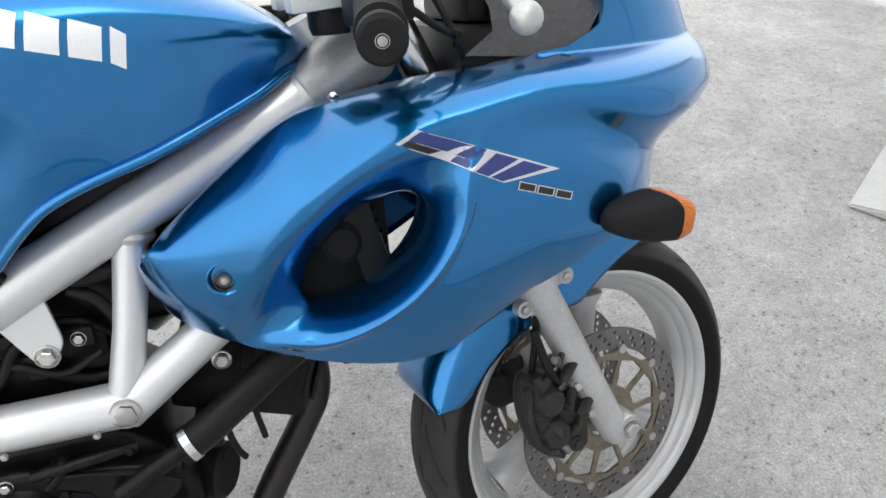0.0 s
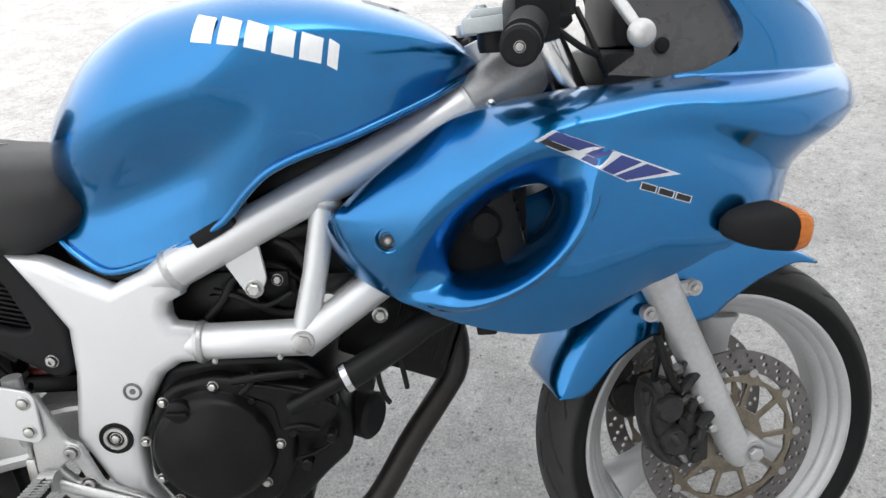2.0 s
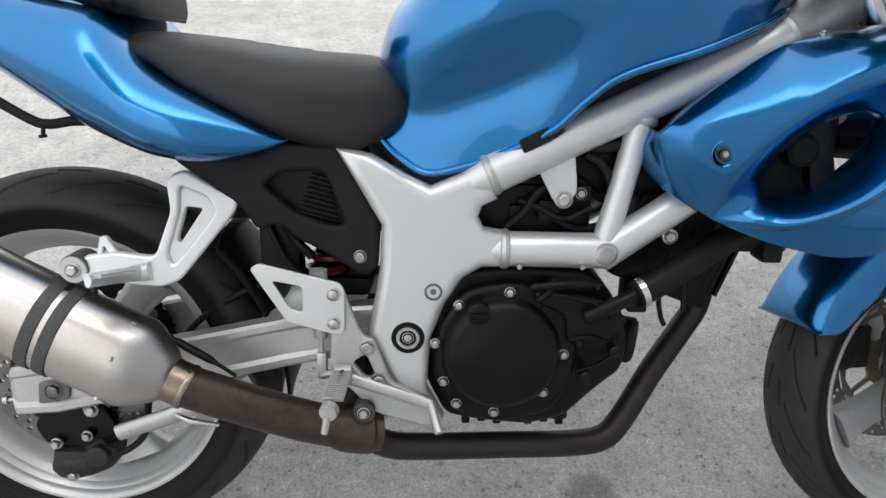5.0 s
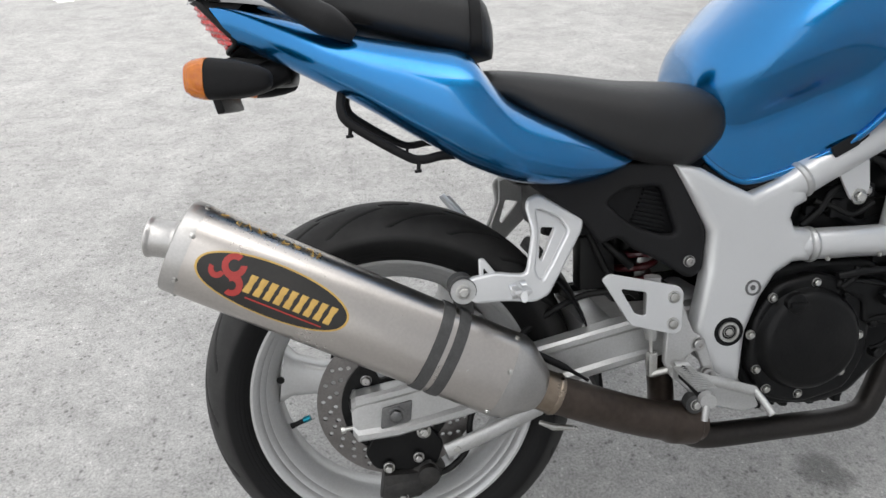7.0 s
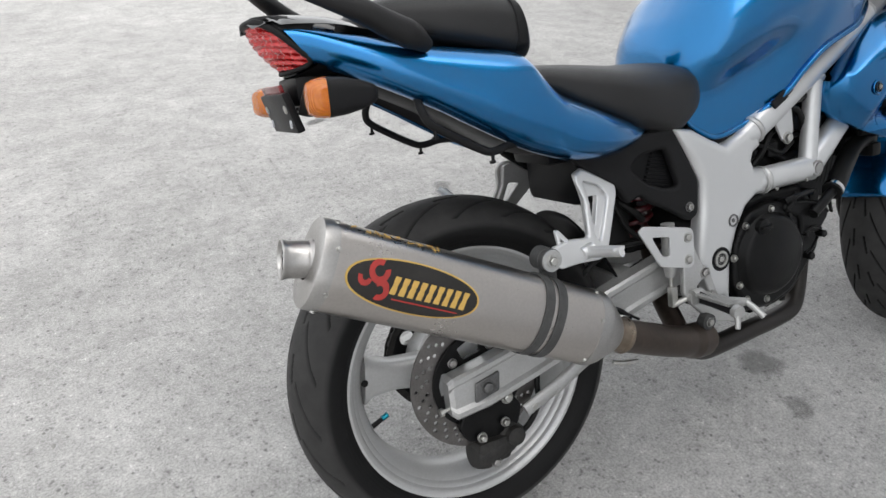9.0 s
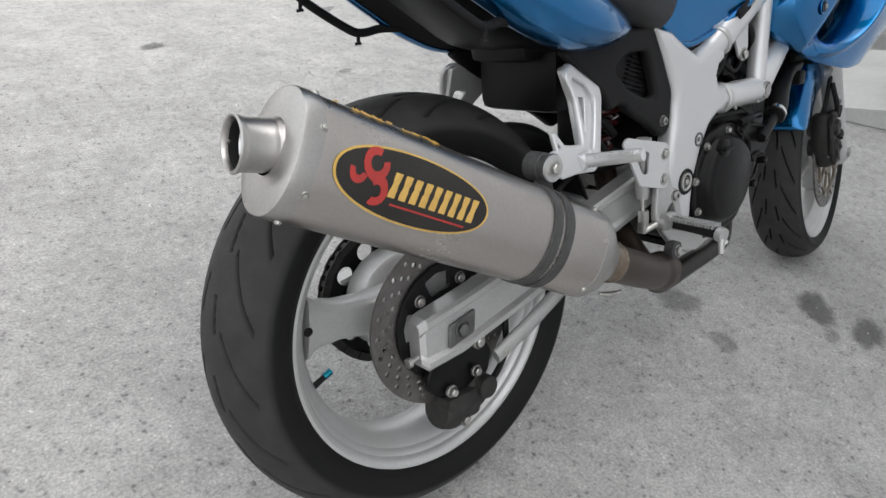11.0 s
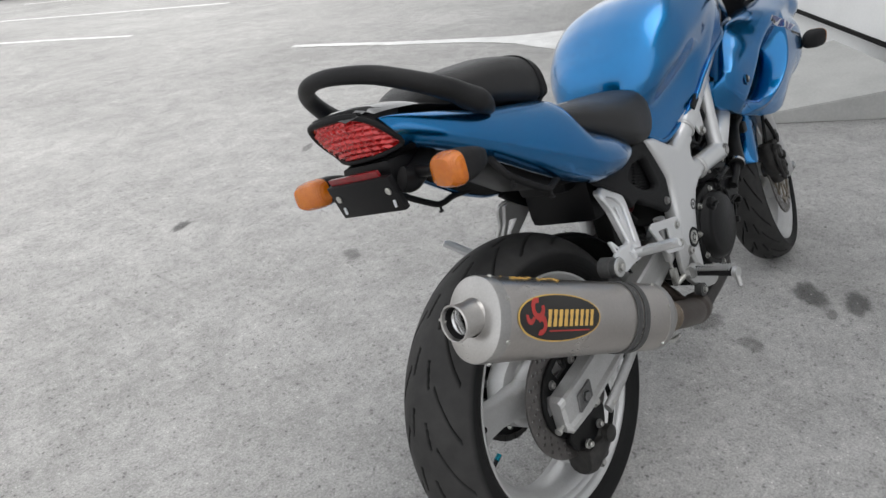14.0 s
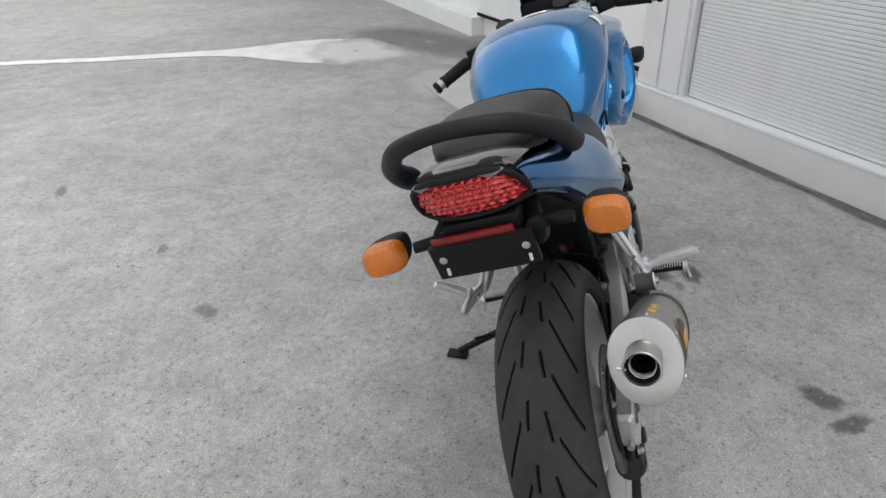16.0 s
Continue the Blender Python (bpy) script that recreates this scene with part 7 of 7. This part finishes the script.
for s in (-1, 1):
    e = UN @ Vector((1.055, -0.337, 0.891))
    e.y *= -s
    clamp = Vector((FAX[0], s * 0.092, FAX[1])) + FORK_D * 0.715
    d = (clamp - e).normalized()
    bm = bmesh.new()
    tube(bm, [e + d * 0.034, e + d * 0.036] + [e + d * (0.040 + k * 0.0045) for k in range(21)] + [e + d * 0.136], [0.0150, 0.0185] + [0.0178 + 0.0012 * (k % 3 == 0) + 0.0018 * k / 20 for k in range(21)] + [0.015], 22)
    bar = part("handlebar", steer(to_mesh(bm)), M_MATT, bike, "clip-on handlebar with black rubber grip")
    bm = bmesh.new()
    tube(bm, [e, e + d * 0.003, e + d * 0.013], [0.0150, 0.0182, 0.0182], 28)
    part("bar_end", steer(to_mesh(bm)), M_MATT, bar, "round black bar end weight")
    bm = bmesh.new()
    tube(bm, [e + d * 0.012, e + d * 0.0125, e + d * 0.033, e + d * 0.034], [0.012, 0.0150, 0.0150, 0.012], 24)
    part("collar", steer(to_mesh(bm)), M_FORK, bar, "bare metal throttle tube end")
    bm = bmesh.new()
    lathe(bm, [(0.030, 0.0150), (0.031, 0.0198), (0.034, 0.0202), (0.036, 0.0195), (0.037, 0.0150)], e, d, 24)
    part("grip_flange", steer(to_mesh(bm)), M_MATT, bar)
    bolt(bar, STEERED @ e, 0.0036, 0.0015, STEERED.to_3x3() @ (-d), M_CAP, "screw", False)
    bm = bmesh.new()
    tube(bm, [e + d * 0.13, clamp], 0.0115, 14)
    box(bm, (-0.026, -0.026, -0.024), (0.026, 0.026, 0.026), 0.007, Matrix.Translation(e + d * 0.165))
    part("switch_block", steer(to_mesh(bm)), M_BLACK, bar, "black switch housing")
    bm = bmesh.new()
    lathe(bm, [(-0.02, 0), (-0.02, 0.030), (0.02, 0.030), (0.02, 0)], clamp, FORK_D, 24)
    part("clamp", steer(to_mesh(bm)), M_BLACK, bar)
    if s > 0:
        continue
    bm = bmesh.new()
    pts = [UN @ Vector(p) for p in ((1.163, -0.330, 0.897), (1.157, -0.305, 0.915), (1.145, -0.27, 0.945), (1.150, -0.22, 0.957), (1.140, -0.185, 0.955))]
    pts = [Vector((p.x, -s * p.y, p.z)) for p in pts]
    tube(bm, spline(pts, 5), [0.006] * 4 + [0.0065] * 8 + [0.008] * 9, 12, flat=0.75)
    bmesh.ops.create_uvsphere(bm, u_segments=18, v_segments=12, radius=0.0125, matrix=Matrix.Translation(pts[0]))
    part("lever", steer(to_mesh(bm)), M_CAST, bar, "alloy lever with a ball end")
    bm = bmesh.new()
    c = e + d * 0.20 + Vector((0.03, 0, 0.02))
    lathe(bm, [(-0.02, 0), (-0.02, 0.02), (0.015, 0.022), (0.02, 0.019), (0.02, 0)], c, (0, 0, 1), 22)
    part("fluid_reservoir", steer(to_mesh(bm)), M_BLACK, bar, "black brake fluid reservoir")
# machined clamps beside the steering head
for s in (-1, 1):
    at = Matrix.Translation((1.072, s * 0.100, 0.919)) @ Matrix.Rotation(radians(-4), 4, "Y")
    bm = bmesh.new()
    box(bm, (-0.045, -0.036, -0.010), (0.045, 0.036, 0.008), 0.004, at)
    box(bm, (-0.034, -0.026, 0.008), (0.030, 0.026, 0.017), 0.003, at)
    grip_clamp = part("bar_clamp", bm, M_PALE, bike, "pale machined handlebar clamp")
    for dx in (-0.020, 0.016):
        bolt(grip_clamp, at @ Vector((dx, s * 0.010, 0.017)), 0.0065, 0.005, (0, 0, 1), M_PALE, "bolt", False, True)
    bm = bmesh.new()
    lathe(bm, [(-0.034, 0.0), (-0.034, 0.020), (-0.026, 0.0225), (-0.010, 0.0225), (-0.010, 0.0)], at @ Vector((-0.004, 0, 0)), (0, 0, 1), 24)
    part("fork_cap", bm, M_BLACK, grip_clamp, "black fork top cap")
for pts in ([(1.13, -0.16, 0.91), (1.165, -0.16, 0.885), (1.19, -0.13, 0.875), (1.205, -0.09, 0.86)], [(1.17, -0.10, 0.93), (1.185, -0.125, 0.89), (1.20, -0.12, 0.86), (1.215, -0.09, 0.84)]):
    bm = bmesh.new()
    tube(bm, spline(pts, 6), 0.0040, 10)
    part("control_cable", bm, M_HOSE, bike, "black control cable")
bm = bmesh.new()
box(bm, (1.20, -0.115, 0.80), (1.30, 0.115, 0.88), 0.015)
box(bm, (1.22, -0.09, 0.88), (1.30, 0.09, 0.97), 0.015)
part("instrument_panel", bm, M_BLACK, bike, "black instrument panel")

# ---------------------------------------------------------------- stand
bm = bmesh.new()
tube(bm, spline([(0.475, 0.10, 0.285), (0.485, 0.18, 0.245), (0.508, 0.30, 0.195), (0.528, 0.415, 0.146)], 5), 0.0105, 14)
box(bm, (-0.020, -0.030, -0.003), (0.020, 0.030, 0.003), 0.002, Matrix.Translation((0.532, 0.428, 0.1335)) @ Matrix.Rotation(radians(LEAN), 4, "X"))
tube(bm, [(0.505, 0.29, 0.20), (0.470, 0.335, 0.215)], 0.005, 8)
part("side_stand", bm, M_BLACK, bike, "black steel side stand")


# ---------------------------------------------------------------- building and yard markings
WALL_A = radians(35.6)
WD = Vector((math.cos(WALL_A), math.sin(WALL_A), 0))
WN = Vector((-WD.y, WD.x, 0))
W0 = Vector((3.235, -0.18, 0))
WALL = Matrix((( WD.x, WN.x, 0, W0.x), (WD.y, WN.y, 0, W0.y), (0, 0, 1, 0), (0, 0, 0, 1)))


def wall_box(name, lo, hi, mat, label="", category="", parent=None, bevel=0.004):
    bm = bmesh.new()
    box(bm, lo, hi, bevel, WALL)
    ob = finish(name, bm, mat, parent, smooth=False)
    if parent is None:
        tagged(ob, label, category, kind="structure")
    elif label:
        ob["label"] = label
    return ob


plinth = wall_box("baseboard", (-4.3, -0.30, 0.0), (0.02, 0.0, 0.172), M_PLINTH, "painted grey plinth along the building's foot", "plinth")
wall_box("plinth_edge", (-4.304, -0.292, 0.172), (0.024, 0.006, 0.186), M_WALL, "white ledge", "", plinth, 0.002)
wall_box("wall_north", (-4.3, -0.50, 0.0), (-0.0, -0.16, 4.2), M_SHUTTER, "grey-painted building wall", "wall")
post = wall_box("trim", (-0.42, -0.16, 0.186), (-0.02, -0.03, 4.18), M_SHUTTER, "light grey door post panels", "door post")
wall_box("post_panel", (-0.205, -0.03, 0.19), (-0.035, -0.018, 4.18), M_PLINTH, "", "", post, 0.003)
wall_box("post_panel", (-0.39, -0.03, 0.19), (-0.235, -0.018, 4.18), M_SHUTTER, "", "", post, 0.003)
shutter = new("shutter_door")
tagged(shutter, "closed grey ribbed metal roller shutter", "roller shutter", kind="structure")
bm = bmesh.new()
box(bm, (-1.0, -0.010, -0.0102), (1.0, 0.006, 0.0102), 0.005)
slat_mesh = to_mesh(bm, "slat")
slat_mesh.materials.append(M_SHUTTER)
for k in range(188):
    ob = new("slat", slat_mesh)
    ob.parent = shutter
    ob.matrix_local = WALL @ Matrix.Translation((-2.34, -0.075, 0.200 + k * 0.021)) @ Matrix.Diagonal((1.91, 1, 1, 1))
wall_box("wall_east", (0.0, -0.55, 0.0), (14.0, -0.25, 4.2), M_WALL, "white painted building wall", "wall")
door = wall_box("door_1", (0.08, -0.25, 0.215), (2.6, -0.19, 2.6), M_WALL, "white up-and-over garage door", "garage door")
wall_box("door_seal", (0.06, -0.25, 0.185), (2.62, -0.185, 0.215), M_DARKGAP, "", "", door, 0.002)
wall_box("plinth_far", (2.6, -0.25, 0.0), (14.0, -0.12, 0.17), M_WALL, "white plinth along the building", "plinth")
wall_box("wall_west", (-4.3, -6.0, 0.0), (-4.0, -0.5, 4.2), M_SHUTTER, "grey-painted end wall of the building", "wall")
wall_box("roof_edge", (-4.45, -6.2, 4.2), (14.0, 0.40, 4.4), M_PLINTH, "grey roof edge of the building", "roof edge")

# concrete ramp up to the garage door
bm = bmesh.new()
lo0, lo1 = Vector((3.185, -0.21, 0)), Vector((2.63, 0.62, 0))
along, low = WD * 1.12, Vector((0.95, 0.62, 0))
h0 = 0.178
v = [bm.verts.new(p) for p in (lo0 - WN * 0.05, lo1, lo1 + low, lo0 + along - WN * 0.05, lo0 - WN * 0.05 + Vector((0, 0, h0)), lo1 + Vector((0, 0, 0.012)), lo1 + low + Vector((0, 0, 0.012)), lo0 + along - WN * 0.05 + Vector((0, 0, h0)))]
for f in ((3, 2, 1, 0), (4, 5, 6, 7), (0, 1, 5, 4), (1, 2, 6, 5), (2, 3, 7, 6), (3, 0, 4, 7)):
    bm.faces.new([v[i] for i in f])
bmesh.ops.bevel(bm, geom=bm.edges[:], offset=0.006, segments=2, affect="EDGES")
tagged(finish("ramp", bm, M_CONCRETE), "pale concrete ramp up to the garage door", "ramp", kind="structure")

stripe("line_worn", [(3.437, 5.142), (3.615, 4.776), (3.879, 4.125), (4.170, 3.540), (4.360, 3.080), (4.470, 2.760), (4.550, 2.480), (4.580, 2.300)], [0.11, 0.13, 0.16, 0.20, 0.36, 0.74, 0.98, 1.0], "worn white painted line spreading into a smear", 3, fray=0.016)
blot("line_smear", (4.590, 2.100), (0.50, 0.42), 0.1, M_SMEAR, "smeared white paint at the line's end", "road marking", 0.35, 31, 0.0045)
stripe("line_far", [(-3.02, 6.2), (-2.64, 5.56), (-2.32, 4.98)], [0.13, 0.14, 0.13], "white parking bay line", 9)
stripe("line_far", [(2.195, 9.909), (2.699, 9.073), (3.223, 8.089)], [0.13, 0.13, 0.12], "white parking bay line", 5)
stripe("line_far", [(3.296, 12.748), (4.541, 11.03), (5.662, 9.566)], [0.14, 0.14, 0.13], "white parking bay line", 6)
stripe("line_far", [(4.737, 15.543), (6.632, 13.795), (8.177, 12.343)], [0.15, 0.15, 0.14], "white parking bay line", 7)
for c, sz, a, m, sd, rg in (((1.163, -0.249), (0.068, 0.048), 0.7, M_STAIN, 3, 0.30), ((1.179, -0.373), (0.062, 0.040), 0.2, M_STAIN, 8, 0.35), ((1.078, -0.328), (0.030, 0.016), 0.4, M_FAINT, 9, 0.4), ((0.852, -0.036), (0.055, 0.05), 0.3, M_FAINT, 5, 0.3),
                            ((0.806, -0.19), (0.045, 0.025), 0.9, M_FAINT, 6, 0.4), ((0.548, -0.659), (0.055, 0.042), 1.2, M_STAIN, 11, 0.35), ((0.454, -0.709), (0.06, 0.030), 2.4, M_STAIN, 12, 0.45), ((0.370, 2.095), (0.050, 0.032), 0.4, M_STAIN, 13, 0.25),
                            ((0.588, 1.222), (0.045, 0.032), 0.9, M_FAINT, 14, 0.35), ((0.951, 1.619), (0.04, 0.02), 0.2, M_FAINT, 15, 0.4), ((1.363, 2.421), (0.06, 0.03), 0.7, M_FAINT, 16, 0.4)):
    blot("oil_stain", c, sz, a, m, "dark oil stain soaked into the asphalt" if m is M_STAIN else "faint damp stain on the asphalt", "stain", rg, sd)
for k in range(5):
    c = W0 - WD * (0.25 + k * 0.72) + WN * 0.035
    blot("wall_dirt", (c.x, c.y), (0.42, 0.045), WALL_A, M_STAIN, "dark dirt gathered along the wall's foot", "dirt", 0.35, 40 + k, 0.0035)
blot("cement_apron", (3.72, 1.10), (0.52, 0.34), 0.30, M_APRON, "pale cement dust spread at the ramp's foot", "ground patch", 0.20, 17, 0.0025)
blot("damp_patch", (5.095, 1.56), (0.95, 0.42), WALL_A + 0.35, M_FAINT, "damp darker patch of asphalt", "stain", 0.18, 21, 0.003)


# ---------------------------------------------------------------- parked car far across the yard
car = new("parked_car")
car.matrix_world = Matrix.Translation((6.605, 15.66, 0)) @ Matrix.Rotation(math.atan2(-0.95, 0.31), 4, "Z")
tagged(car, "silver parked hatchback with alloy wheels across the yard", "car")
M_CAR = material("silver_car_paint", (0.55, 0.56, 0.57), 0.3, 0.6, (0.5, 0.51, 0.52), 2, 600, coat=1.0)
M_GLASS = material("dark_car_glass", (0.02, 0.022, 0.024), 0.06, 0.0, (0.03, 0.03, 0.03), 2, 20, coat=1.0)
bm = bmesh.new()
rings = []
for x in np.linspace(-3.4, 0.85, 40):
    low = pchip([(-3.4, 0.45), (-3.2, 0.24), (0.6, 0.24), (0.85, 0.40)])(x)
    top = pchip([(-3.4, 0.55), (-3.1, 0.92), (-2.3, 0.98), (-1.7, 1.40), (-0.3, 1.44), (0.5, 1.05), (0.85, 0.70)])(x)
    w = pchip([(-3.4, 0.66), (-3.0, 0.82), (0.4, 0.84), (0.85, 0.70)])(x)
    mid = min(0.86, top - 0.02)
    half = spline([(w * 0.9, low), (w, low + 0.12), (w, mid - 0.15), (w * 0.93, mid), (w * 0.74, top - 0.05 if top > 1.0 else top - 0.01), (0, top)], 3)
    rings.append([(x, p[0], p[1]) for p in half] + [(x, -p[0], p[1]) for p in half[-2::-1]])
loft(bm, rings)
part("body", bm, M_CAR, car, "silver car body", sharp=50)
for x in (-2.55, 0.0):
    for s in (-1, 1):
        bm = bmesh.new()
        lathe(bm, [(-0.10, 0.20), (-0.10, 0.29), (-0.07, 0.31), (0.07, 0.31), (0.10, 0.29), (0.10, 0.20)], (x, s * 0.79, 0.31), seg=40)
        wheel = part("wheel", bm, M_RUBBER, car, "black car tyre")
        spokes = [circle(x, 0.31, 0.205, 48)]
        for k in range(5):
            a = 2 * math.pi * k / 5 + 0.3
            spokes.append([(x + r * math.cos(a + w), 0.31 + r * math.sin(a + w)) for r, w in ((0.07, -0.40), (0.175, -0.48), (0.185, 0.0), (0.175, 0.48), (0.07, 0.40))])
        me = plate_mesh(spokes, 0.86, 0.88, 0.004, 0.01)
        part("rim", me if s > 0 else mirrored(me), M_WHEEL, wheel, "alloy rim")
        # flat black disc paints the shade of the arch and behind the rim
        bm = bmesh.new()
        lathe(bm, [(0.0, 0.34), (0.012, 0.345), (0.012, 0.0)], (x, s * 0.835, 0.315), (0, s, 0), 40)
        part("wheel_arch", bm, M_DARKGAP, car)
for s in (-1, 1):
    me = plate_mesh([[(-1.95, 0.93), (-1.55, 1.30), (-0.45, 1.33), (0.25, 0.96)]], 0.775, 0.79, 0.002, 0.05)
    part("side_window", me if s > 0 else mirrored(me), M_GLASS, car, "dark side window")


# loose grit on the asphalt
rnd = random.Random(11)
bm = bmesh.new()
verts, faces = [], []
for k in range(15000):
    x, y = rnd.uniform(-1.6, 3.4), rnd.uniform(-0.9, 2.6)
    if noise.noise(Vector((x * 1.7, y * 1.7, 3.0))) * 0.6 + noise.noise(Vector((x * 9, y * 9, 7.0))) * 0.7 < rnd.uniform(-0.15, 0.55):
        continue
    r = 0.0015 + 0.0042 * rnd.random()**3.5
    b = len(verts)
    a = rnd.uniform(0, 6.28)
    for q in range(4):
        verts.append((x + r * rnd.uniform(0.7, 1.3) * math.cos(a + q * 1.57), y + r * rnd.uniform(0.7, 1.3) * math.sin(a + q * 1.57), 0.0))
    verts.append((x + rnd.uniform(-0.3, 0.3) * r, y + rnd.uniform(-0.3, 0.3) * r, r * rnd.uniform(0.6, 1.1)))
    faces += [(b, b + 1, b + 4), (b + 1, b + 2, b + 4), (b + 2, b + 3, b + 4), (b + 3, b, b + 4)]
bm.free()
me = bpy.data.meshes.new("grit")
me.from_pydata(verts, [], faces)
grit_mat = material("loose_grit", (0.34, 0.335, 0.325), 0.85, 0.0, (0.20, 0.197, 0.19), 30, 200)
tagged(finish("grit", me, grit_mat, smooth=False), "loose grit scattered over the asphalt", "grit", kind="stuff")
